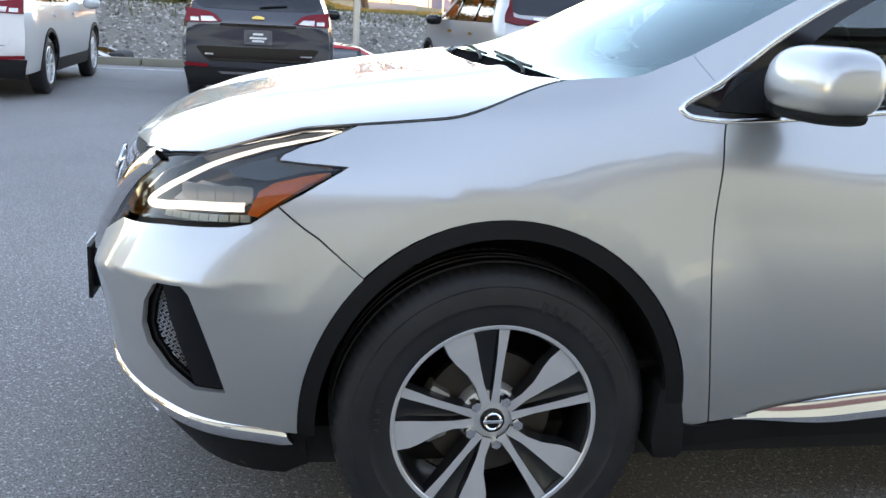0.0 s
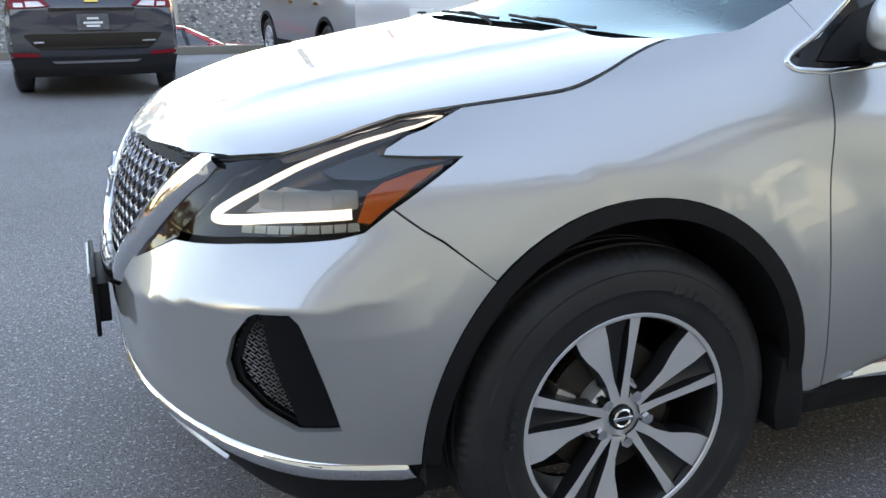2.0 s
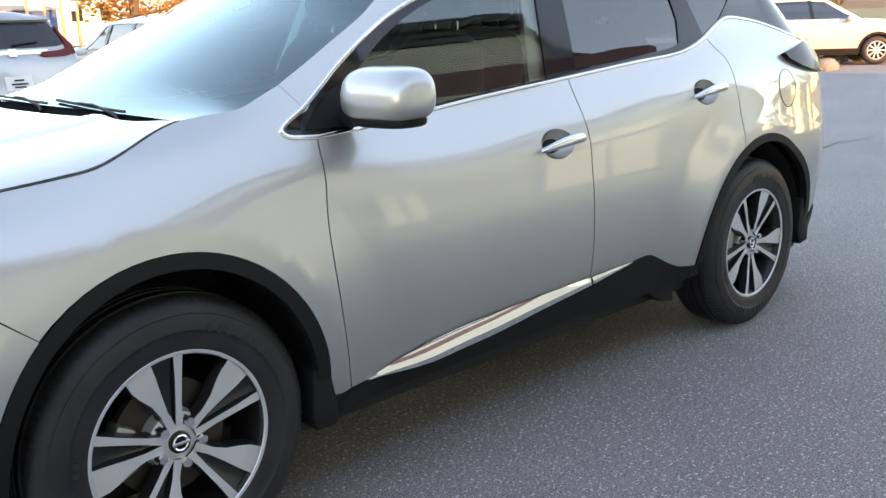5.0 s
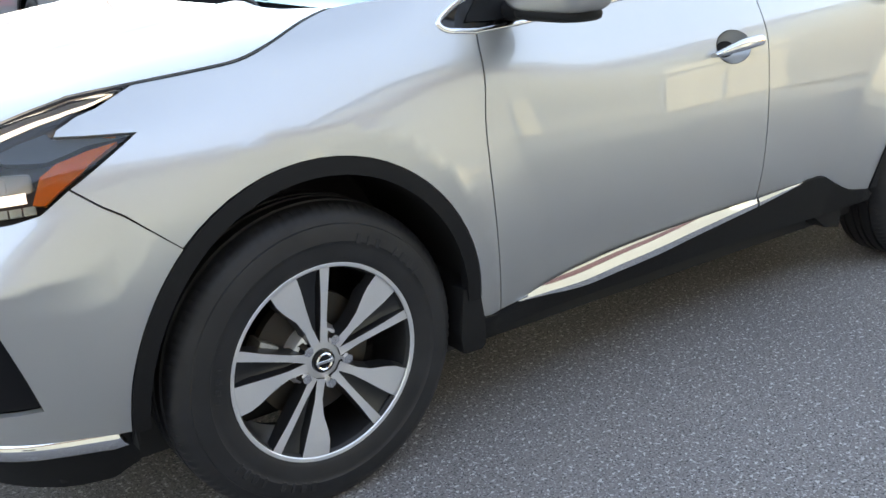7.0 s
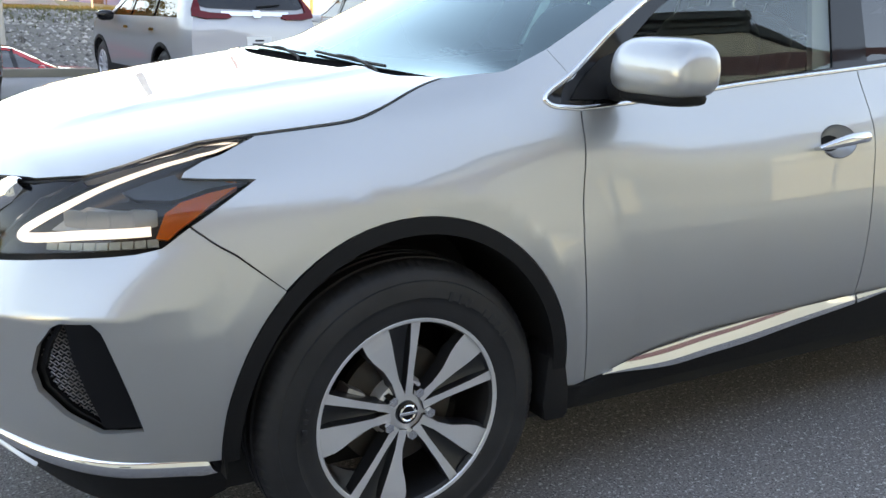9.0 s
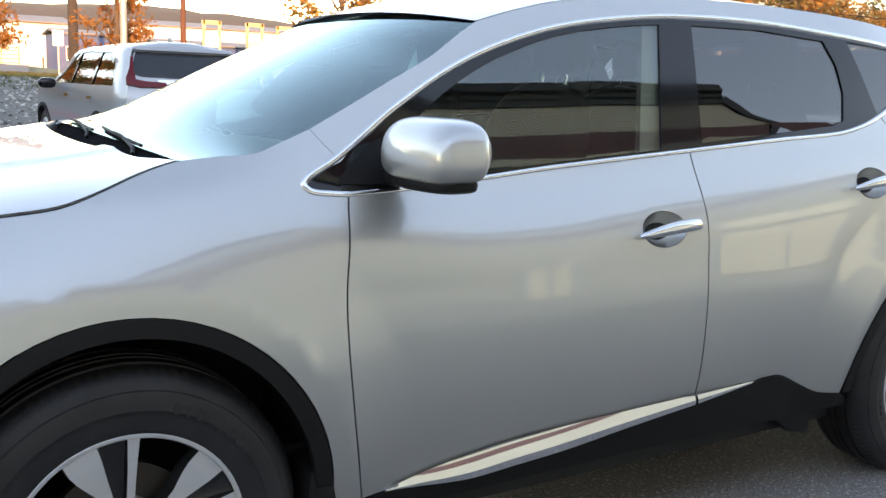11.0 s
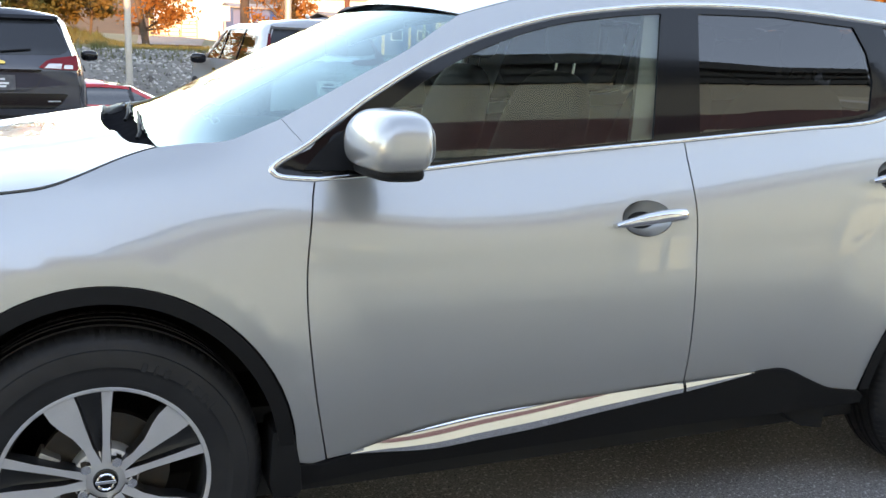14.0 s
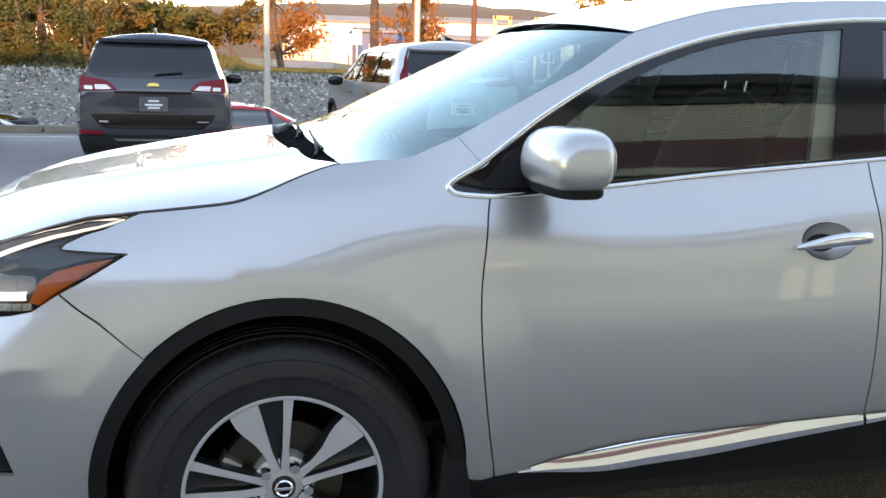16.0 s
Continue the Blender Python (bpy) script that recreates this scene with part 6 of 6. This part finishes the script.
part("verge", prism_bm([(17.50, 6.86), (18.10, 6.04), (18.22, 6.10), (17.62, 6.98)], -0.3, 0.05, None, None), CORNICE, sr)
part("plinth", box_bm((37.1, 0.10, 0.16), (1.05, 0.03, 0.08), 0.02), CONCRETE, sr)
part("cornice", prism_bm([(-0.10, 6.84), (0.03, 6.84), (0.04, 6.92), (0.07, 6.94), (0.08, 7.00), (0.14, 7.02), (0.15, 7.14), (-0.10, 7.14)], -17.7, 17.55, None, lambda u, d, v: (d, u, v)), CORNICE, sr)
part("roof", box_bm((35, 13, 0.3), (0, -6.8, 6.95), 0.02), CORNICE, sr)
part("gable", prism_bm([(19.5, 6.0), (24.5, 2.2), (24.5, 0), (19.5, 0)], -0.5, -8, None, None), WALL, sr)
part("gable_roof", prism_bm([(19.4, 6.06), (24.8, 2.0), (24.8, 2.25), (19.4, 6.3)], -0.3, -8.2, None, None), CORNICE, sr)
# openings: plain windows, two small lit ones and a lit entrance with transoms
for x, w, z0, z1, n, m in ((-9.2, 1.7, 1.1, 2.6, 2, PANE), (0.1, 1.7, 1.1, 2.6, 2, PANE), (10.45, 0.5, 0.90, 1.40, 1, LIT), (13.65, 0.7, 0.20, 0.75, 2, LIT), (17.3, 2.4, 0.20, 1.35, 2, LIT), (17.3, 2.4, 1.75, 2.55, 2, LIT)):
    wd = part("window", box_bm((w + 0.16, 0.10, z1 - z0 + 0.16), (x, 0.02, (z0 + z1) / 2), 0.01), SHED_WHITE, sr)
    for q in range(n):
        part("pane", box_bm((w / n - 0.12, 0.04, z1 - z0), (x + w * ((q + 0.5) / n - 0.5), 0.07, (z0 + z1) / 2)), m, wd)


# unseen pale slabs, added to bounce light onto the doors
BOUNCE_SLAB = mat("bounce_concrete", (0.66, 0.61, 0.51), 0.8, grain=0.2, grain_scale=40, wear=0.25, wear_scale=1.5, bump=0.2, bump_scale=60)
bounce_way = empty("walkway", Matrix.Translation((-8.0, -5.75, 0)), "unseen pale slabs added to brighten the car doors", "pavement", kind="structure")
for k in range(14):
    part("slab", box_bm((2.47, 2.5, 0.14), (-16.25 + 2.5 * k, 0, 0.06), 0.015), BOUNCE_SLAB, bounce_way)


# ---- parked cars ----
def plain_wheel(parent, x, y, r, side, rim_m):
    w = part("wheel", lathe_bm([(r * 0.63, -0.10), (r * 0.75, -0.115), (r * 0.9, -0.10), (r * 0.985, -0.075), (r, -0.05), (r, 0.05), (r * 0.985, 0.075), (r * 0.63, 0.10)], 40), RUBBER, parent)
    w.matrix_world = parent.matrix_world @ Matrix.Translation((x, y, r)) @ Matrix.Rotation(radians(-90 if side < 0 else 90), 4, 'Z')
    b = lathe_bm([(0.0, -0.09), (r * 0.14, -0.095), (r * 0.2, -0.075)], 20)
    for k in range(10):
        a = 2 * math.pi * k / 10
        b = box_bm((r * 0.50, 0.02, 0.035), (r * 0.38 * math.cos(a), -0.088, r * 0.38 * math.sin(a)), 0.006, 1, Matrix.Rotation(-a, 3, 'Y'), b)
    b = lathe_bm([(r * 0.58, -0.09), (r * 0.61, -0.108), (r * 0.655, -0.100), (r * 0.62, 0.0)], 40, b)
    part("rim", b, rim_m, w)
    part("rim_dish", lathe_bm([(0, -0.03), (r * 0.6, -0.03)], 24), DARK, w)


def suv(m, paint_m, label, w=0.92, L=4.65, H=1.66, style="a", rake=0.42, clad=True, group="parked cars", rim=None):
    """A parked car whose rear faces its own -y; half width w, length L, height H."""
    root = empty("parked_car", m, label, "car", group)
    belt = 0.62 * H
    rear_z, rear_y = [0.2, 0.35, 0.55, 0.80, belt, 0.75 * H, 0.93 * H, H], [0.10, 0.02, 0.0, 0.05, 0.09, 0.18, rake, rake + 0.12]

    def wid(z):
        return hermite([0.15, 0.4, 0.75, belt, 0.8 * H, 0.95 * H, H], np.array([0.90, 0.975, 1.0, 0.965, 0.85, 0.73, 0.62]) * w, z)

    def side_pts(s, z):
        s, z = np.asarray(s, float), np.asarray(z, float)
        k = np.clip(1 - s / 0.45, 0, 1)
        kf = np.clip(1 - (L - s) / 0.8, 0, 1)
        half = wid(z) * (1 - 0.08 * k ** 2.6) * (1 - 0.26 * kf ** 2.4)
        y = s + np.interp(z, rear_z, rear_y) * np.clip(1 - s / 1.2, 0, 1)
        return np.stack([-half, y, z], axis=1)

    def side(s, z):
        s, z = np.asarray(s, float), np.asarray(z, float)
        e = 0.01
        n = np.cross(side_pts(s, z + e) - side_pts(s, z - e), side_pts(s + e, z) - side_pts(s - e, z))
        n *= np.sign(-n[:, :1] + 1e-9)
        n /= np.linalg.norm(n, axis=1, keepdims=True) + 1e-9
        return side_pts(s, z), n

    def rear_pts(x, z):
        x, z = np.asarray(x, float), np.asarray(z, float)
        half = wid(z) * 0.92
        return np.stack([x, np.interp(z, rear_z, rear_y) - 0.07 * (1 - np.minimum(1.2, np.abs(x) / half) ** 2.5), z], axis=1)

    def rear(x, z):
        x, z = np.asarray(x, float), np.asarray(z, float)
        e = 0.01
        n = np.cross(rear_pts(x + e, z) - rear_pts(x - e, z), rear_pts(x, z + e) - rear_pts(x, z - e))
        n *= np.sign(-n[:, 1:2] + 1e-9)
        n /= np.linalg.norm(n, axis=1, keepdims=True) + 1e-9
        return rear_pts(x, z), n

    def both(name, outline, mt, label="", off=0.0, step=0.12, flange=0.02, holes=()):
        obs = sheet(name, outline, side, mt, root, label, step=step, off=off, gap=0, flange=flange, holes=holes)
        o2 = new(name, obs[0].data)
        o2.parent, o2.scale = root, (-1, 1, 1)

    def back(name, outline, mt, label="", off=0.0, step=0.08, flange=0.02, mirror=True, parent=None):
        obs = sheet(name, outline, rear, mt, parent or root, label, step=step, off=off, gap=0, flange=flange)
        if mirror:
            o2 = new(name, obs[0].data)
            o2.parent, o2.scale = parent or root, (-1, 1, 1)
            if label:
                o2["label"] = label
        return obs[0]

    ax0, ax1, R = 0.95, L - 0.92, 0.355

    def cut(cx, rr):
        return [(cx + rr * math.cos(a), R + rr * math.sin(a)) for a in np.linspace(math.pi * 1.02, -math.pi * 0.02, 15)]
    low = 0.30
    shell_o = [(0, low)] + [(q[0], max(q[1], low)) for q in cut(ax0, 0.42)] + [(q[0], max(q[1], low)) for q in cut(ax1, 0.42)] + [(L - 0.05, low), (L - 0.02, 0.62), (L - 0.12, 0.78), (L - 0.5, 0.60 * H), (L - 1.25, belt + 0.03), (0.35, belt + 0.04), (0, belt + 0.02)]
    both("body_side", shell_o, paint_m, off=0.0)
    roof_o = [(0.0, belt + 0.02), (0.35, belt + 0.04), (L - 1.25, belt + 0.03), (L - 1.55, 0.74 * H), (L - 2.1, 0.93 * H), (L - 2.6, 0.965 * H), (0.45, 0.965 * H), (0.0, 0.95 * H)]
    win = [(0.40, belt + 0.09), (L - 1.42, belt + 0.07), (L - 1.72, 0.74 * H), (L - 2.17, 0.905 * H), (L - 2.65, 0.925 * H), (0.75, 0.915 * H), (0.52, 0.85 * H)]
    both("pillar_frame", roof_o, paint_m, holes=[win])
    both("side_window", win, GLASS_DARK, off=-0.01, flange=0)
    both("window_pillar", [(1.35, belt + 0.08), (1.45, belt + 0.08), (1.42, 0.92 * H), (1.32, 0.92 * H)], GLOSS_BLACK, off=0.002)
    both("window_pillar", [(2.30, belt + 0.08), (2.38, belt + 0.08), (2.30, 0.93 * H), (2.22, 0.93 * H)], GLOSS_BLACK, off=0.002)
    if clad:
        both("sill_cladding", [(ax0 + 0.42, 0.26), (ax1 - 0.42, 0.26), (ax1 - 0.43, 0.42), (ax0 + 0.43, 0.42)], BLACK_PLASTIC, off=0.012)
        for cx in (ax0, ax1):
            both("arch_trim", cut(cx, 0.455) + cut(cx, 0.405)[::-1], BLACK_PLASTIC, off=0.010, step=0.06)
    for s0 in (1.42, 2.50):
        both("side_handle", [(s0 - 0.24, belt - 0.10), (s0 - 0.05, belt - 0.10), (s0 - 0.05, belt - 0.065), (s0 - 0.24, belt - 0.065)], CHROME if style == "c" else paint_m, off=0.03)
    # roof, bonnet, windscreen lofts
    def across(name, pts, mt, n=10):
        verts, faces = [], []
        for (s, z, hw, c) in pts:
            for k in range(n + 1):
                v = -1 + 2 * k / n
                verts.append((hw * v, s, z + c * (1 - v * v)))
        mm = n + 1
        for i in range(len(pts) - 1):
            for k in range(n):
                faces.append((i * mm + k, i * mm + k + 1, (i + 1) * mm + k + 1, (i + 1) * mm + k))
        add_mesh(name, verts, faces, mt, root)
    rw = lambda s, z: float(-side_pts([s], [z])[0][0])
    zt = 0.968 * H
    across("roof", [(rake - 0.02, 0.938 * H, rw(0.45, 0.938 * H) * 0.97, 0.035)] + [(s + (rake + 0.05 if s < 0.1 else 0), zt - (0.02 if s > L - 2.8 or s < 0.1 else 0), rw(max(s, 0.45), zt), 0.075) for s in (0.0, 0.7, 1.2, L - 3.0, L - 2.62)], paint_m)
    across("windscreen", [(L - 2.62, 0.955 * H, rw(L - 2.6, 0.955 * H), 0.05), (L - 2.1, 0.93 * H - 0.02, rw(L - 2.1, 0.93 * H), 0.05), (L - 1.25, belt + 0.03, rw(L - 1.25, belt), 0.06)], GLASS_DARK)
    across("bonnet", [(L - 1.25, belt + 0.02, rw(L - 1.25, belt), 0.06), (L - 0.5, 0.60 * H, rw(L - 0.5, 0.60 * H), 0.05), (L - 0.12, 0.78, rw(L - 0.12, 0.78), 0.04), (L - 0.02, 0.60, rw(L - 0.02, 0.6), 0.0), (L - 0.05, low, rw(L - 0.05, low), 0.0)], paint_m)
    part("underbody", box_bm((w * 1.7, L - 0.5, 0.2), (0, L / 2, 0.36), 0.05), DARK, root)
    part("cabin", box_bm((w * 1.3, L - 2.6, 0.5), (0, 1.9, 0.80), 0.1, 3), SEAT, root)
    for sx in (-1, 1):
        part("headrest", superblob(0.06, 0.14, 0.10, 3, 14, 8), SEAT, root).location = (sx * 0.35, 1.1, belt + 0.22)
        part("headrest", superblob(0.06, 0.14, 0.10, 3, 14, 8), SEAT, root).location = (sx * 0.38, 2.1, belt + 0.25)
        for cy in (ax0, ax1):
            plain_wheel(root, sx * (w - 0.13), cy, R, sx, rim or MACHINED)
        mb = superblob(0.12, 0.07, 0.075, 2.8, 18, 10)
        part("wing_mirror", mb, paint_m if style not in ("a", "c") else GLOSS_BLACK, root).location = (sx * (w + 0.10), L - 1.62, belt + 0.06)
    # rear end
    a = lambda z, k=1.0: float(wid(np.array([z]))[0]) * 0.92 * k
    body_o = [(-a(0.3), 0.30), (a(0.3), 0.30), (a(0.55), 0.55), (a(0.8), 0.8), (a(belt), belt), (a(0.8 * H), 0.8 * H), (a(0.965 * H), 0.965 * H), (-a(0.965 * H), 0.965 * H), (-a(0.8 * H), 0.8 * H), (-a(belt), belt), (-a(0.8), 0.8), (-a(0.55), 0.55)]
    back("tailgate", body_o, paint_m, mirror=False)
    g0, g1 = (0.745 if style == "c" else 0.695) * H, 0.930 * H
    back("rear_glass", smooth_line([(-a(g0, 0.78), g0), (a(g0, 0.78), g0), (a(g0, 0.94), g0 + 0.05), (a(g0 + 0.1, 0.95), g0 + 0.14), (a(g1, 0.97), g1 - 0.05), (a(g1, 0.90), g1), (-a(g1, 0.90), g1), (-a(g1, 0.97), g1 - 0.05), (-a(g0 + 0.1, 0.95), g0 + 0.14), (-a(g0, 0.94), g0 + 0.05)], 3, True), PANE, "dark rear window", 0.006, mirror=False)
    back("rear_spoiler", [(-a(g1, 0.90), g1 - 0.015), (a(g1, 0.90), g1 - 0.015), (a(g1, 0.99), g1 - 0.002), (a(0.942 * H, 0.96), 0.942 * H), (-a(0.942 * H, 0.96), 0.942 * H), (-a(g1, 0.99), g1 - 0.002)], GLOSS_BLACK if style == "a" else paint_m, "", 0.05, flange=0.045, mirror=False)
    fin = superblob(0.018, 0.07, 0.045, 2.4, 14, 8)
    for v in fin.verts:
        v.co.y += 0.5 * v.co.z
    part("aerial_fin", fin, GLOSS_BLACK if style == "a" else paint_m, root).location = (0, rake + 0.45, zt + 0.10)
    part("rear_wiper", tube_bm([tuple(rear_pts([0.02], [g0 + 0.03])[0] + np.array([0, -0.03, 0])), tuple(rear_pts([0.34], [g0 + 0.06])[0] + np.array([0, -0.03, 0]))], 0.012, 6), BLACK_PLASTIC, root)
    back("bumper_cladding", [(-a(0.3, 1.02), 0.27), (a(0.3, 1.02), 0.27), (a(0.5, 1.03), 0.47), (-a(0.5, 1.03), 0.47)], BLACK_PLASTIC, "black bumper cladding", 0.03, flange=0.05, mirror=False)
    back("skid_strip", [(-0.42, 0.405), (0.42, 0.405), (0.46, 0.43), (-0.46, 0.43)], WIRE, "", 0.045, flange=0.02, mirror=False)
    pl = back("plate", [(-0.165, 0.75), (0.165, 0.75), (0.165, 0.92), (-0.165, 0.92)], DARK if style == "d" else PLATE_GREY if style == "a" else WHITE_PLASTIC, "dealer plate with plain bars", 0.012, flange=0.012, mirror=False)
    for k, (zz, ww) in enumerate(((0.86, 0.12), (0.815, 0.20), (0.78, 0.14))):
        back("plate_bar", [(-ww / 2, zz), (ww / 2, zz), (ww / 2, zz + 0.022), (-ww / 2, zz + 0.022)], WHITE_PLASTIC if style in ("a", "d") else DARK, "", 0.016, flange=0.003, mirror=False, parent=pl)
    if style in ("a", "b"):
        lz = belt + 0.01
        back("tail_lamp", [(0.42, lz - 0.030), (0.50, lz + 0.040), (0.58, lz + 0.070), (a(lz, 1.02), lz + 0.105), (a(lz, 1.03), lz - 0.060), (0.66, lz - 0.055), (0.48, lz - 0.045)], RED_CLEAR, "red and clear tail lamp", 0.022, 0.05, 0.03)
        back("clear_lens", [(0.47, lz - 0.038), (0.53, lz + 0.008), (0.665, lz + 0.008), (0.655, lz - 0.046)], REFLECTOR_SOFT, "clear lower lens", 0.027, 0.05, 0.01)
        back("clear_lens", [(0.69, lz - 0.005), (0.78, lz - 0.005), (0.78, lz - 0.045), (0.685, lz - 0.045)], REFLECTOR_SOFT, "clear lower lens", 0.027, 0.05, 0.01)
        back("dark_trim", [(-0.44, lz - 0.085), (0.44, lz - 0.085), (0.45, lz - 0.055), (-0.45, lz - 0.055)], GLOSS_BLACK, "", 0.014, 0.06, 0.01, False)
        # shade of the recess round the plate, drawn as a thin dark strip
        back("plate_crease_shade", [(-0.47, 0.93), (-0.40, 0.80), (-0.28, 0.735), (0.28, 0.735), (0.40, 0.80), (0.47, 0.93), (0.455, 0.93), (0.39, 0.812), (0.275, 0.75), (-0.275, 0.75), (-0.39, 0.812), (-0.455, 0.93)], DARK, "", 0.003, 0.05, 0.004, False)
        back("badge", [(-0.07, lz + 0.00), (0.07, lz + 0.00), (0.07, lz + 0.025), (0.02, lz + 0.04), (-0.02, lz + 0.04), (-0.07, lz + 0.025)], GOLD, "plain gold badge", 0.02, 0.05, 0.01, False)
        back("lower_gate", [(-0.56, 0.545), (0.56, 0.545), (0.64, 0.60), (0.72, 0.70), (0.68, 0.715), (-0.68, 0.715), (-0.72, 0.70), (-0.64, 0.60)], GLOSS_BLACK if style == "a" else paint_m, "", 0.006, 0.08, 0.01, False)
        back("reflector_strip", [(0.58, 0.475), (a(0.55, 1.0), 0.485), (a(0.55, 1.0), 0.525), (0.58, 0.515)], RED_CLEAR, "", 0.03, 0.05, 0.02)
        back("model_badge", [(0.50, 0.62), (0.64, 0.62), (0.64, 0.634), (0.50, 0.634)], WIRE, "", 0.014, 0.05, 0.005, False)
        back("model_badge", [(-0.62, 0.615), (-0.52, 0.615), (-0.52, 0.635), (-0.62, 0.635)], WIRE, "", 0.014, 0.05, 0.005, False)
    if style == "c":
        lz = 0.705 * H
        back("tail_lamp", [(0.33, lz - 0.040), (0.36, lz + 0.000), (0.58, lz + 0.010), (0.70, lz + 0.03), (a(0.80 * H, 0.965), 0.79 * H), (a(0.90 * H, 0.975), 0.88 * H), (a(0.90 * H, 1.02), 0.88 * H), (a(0.80 * H, 1.02), 0.80 * H), (a(lz, 1.03), lz + 0.05), (a(lz, 1.04), lz - 0.03), (0.66, lz - 0.06), (0.40, lz - 0.06)], RED_LENS_DEEP, "tall red tail lamp beside the window", 0.025, 0.05, 0.03)
        back("chrome_bar", [(-0.42, lz - 0.02), (0.42, lz - 0.02), (0.46, lz + 0.03), (-0.46, lz + 0.03)], CHROME, "", 0.018, 0.06, 0.015, False)
        back("badge", [(-0.05, lz - 0.045), (0.05, lz - 0.045), (0.05, lz + 0.045), (-0.05, lz + 0.045)], CHROME, "plain chrome badge", 0.028, 0.05, 0.01, False)
    if style == "d":
        lz = belt - 0.02
        back("tail_lamp", [(0.36, lz + 0.03), (0.46, lz + 0.055), (0.66, lz + 0.07), (a(lz, 1.03), lz + 0.085), (a(lz, 1.03), lz - 0.03), (0.66, lz - 0.025), (0.50, lz + 0.005)], RED_CLEAR, "slim red tail lamp", 0.022, 0.05, 0.03)
    return root


RED_CLEAR = mat("tail_red", (0.20, 0.008, 0.014), 0.25, spec=0.25, grain=0.3, grain_scale=60, wear=0.2, wear_scale=15)
REFLECTOR_SOFT = mat("clear_lamp", (0.55, 0.50, 0.50), 0.2, 0.4, coat=1.0, grain=0.3, grain_scale=80, wear=0.2, wear_scale=20)
RED_LENS_DEEP = mat("tail_deep_red", (0.13, 0.006, 0.010), 0.2, spec=0.3, grain=0.3, grain_scale=60, wear=0.2, wear_scale=15)
PLATE_GREY = mat("plate_grey", (0.035, 0.034, 0.038), 0.5, grain=0.3, grain_scale=60, wear=0.3, wear_scale=20, wear_color=(0.2, 0.2, 0.2))
GOLD = mat("gold_badge", (0.62, 0.42, 0.12), 0.25, 1.0, grain=0.05, wear=0.1)
DARK_PAINT = paint("dark_grey_paint", (0.034, 0.037, 0.046), 0.4, 0.34, coat_ior=1.55)
WHITE_PAINT = paint("white_silver_paint", (0.60, 0.60, 0.60), 0.2, 0.35)
PALE_PAINT = paint("pale_silver_paint", (0.36, 0.36, 0.37), 0.4, 0.33)
PURE_WHITE = paint("white_paint", (0.60, 0.60, 0.60), 0.0, 0.35)
CREAM = paint("champagne_paint", (0.58, 0.50, 0.45), 0.25, 0.35)
RED_PAINT = paint("red_paint", (0.45, 0.02, 0.025), 0.1, 0.3)
suv(Matrix.Translation((-0.80, 8.75, 0)), DARK_PAINT, "dark grey compact SUV parked with its rear outwards", 0.92, 4.65, 1.66, "a")
suv(Matrix.Translation((-4.25, 8.6, 0)), WHITE_PAINT, "silver white compact SUV parked beside a dark one", 0.92, 4.65, 1.66, "b")
suv(Matrix.Translation((3.05, 8.8, 0)) @ Matrix.Rotation(radians(5), 4, 'Z'), PALE_PAINT, "pale silver SUV with tall red tail lamps", 0.93, 4.6, 1.68, "c")
suv(Matrix.Translation((15.7, 7.0, 0)) @ Matrix.Rotation(radians(-15), 4, 'Z'), PURE_WHITE, "white SUV parked by the crossroads", 0.96, 4.95, 1.73, "d")
suv(Matrix.Translation((21.42, 10.64, 0)) @ Matrix.Rotation(radians(-143), 4, 'Z'), CREAM, "champagne white SUV standing across the exit", 0.96, 4.8, 1.72, "d")
suv(Matrix.Translation((6.9, 10.8, 0)), PURE_WHITE, "white SUV parked behind the silver car", 0.92, 4.6, 1.66, "b")
suv(Matrix.Translation((-1.2, 18.2, -0.98)) @ Matrix.Rotation(radians(-90), 4, 'Z'), RED_PAINT, "red saloon car standing in the lower lane", 0.88, 4.4, 1.42, "d", 0.6, False)
suv(Matrix.Translation((-6.4, 17.4, -0.98)) @ Matrix.Rotation(radians(-90), 4, 'Z'), WHITE_PAINT, "white saloon car standing in the lower lane", 0.88, 4.4, 1.18, "d", 0.6, False)
# stones of a low bed by the exit
for k in range(14):
    b = superblob(GR.uniform(0.18, 0.4), GR.uniform(0.15, 0.3), GR.uniform(0.10, 0.2), 2.3, 12, 7)
    for v in b.verts:
        v.co *= 1 + 0.15 * noise.noise(v.co * 6 + Vector((k, 0, 0)))
    ob = tagged(part("boulder", b, STONE), "rough grey boulder edging a planting bed", "boulder", "boulders")
    ob.location = (20.5 + (k % 7) * 0.75 + GR.uniform(-0.2, 0.2), 7.3 + (k // 7) * 0.7 + 0.25 * (k % 7) + GR.uniform(-0.2, 0.2), 0.08)
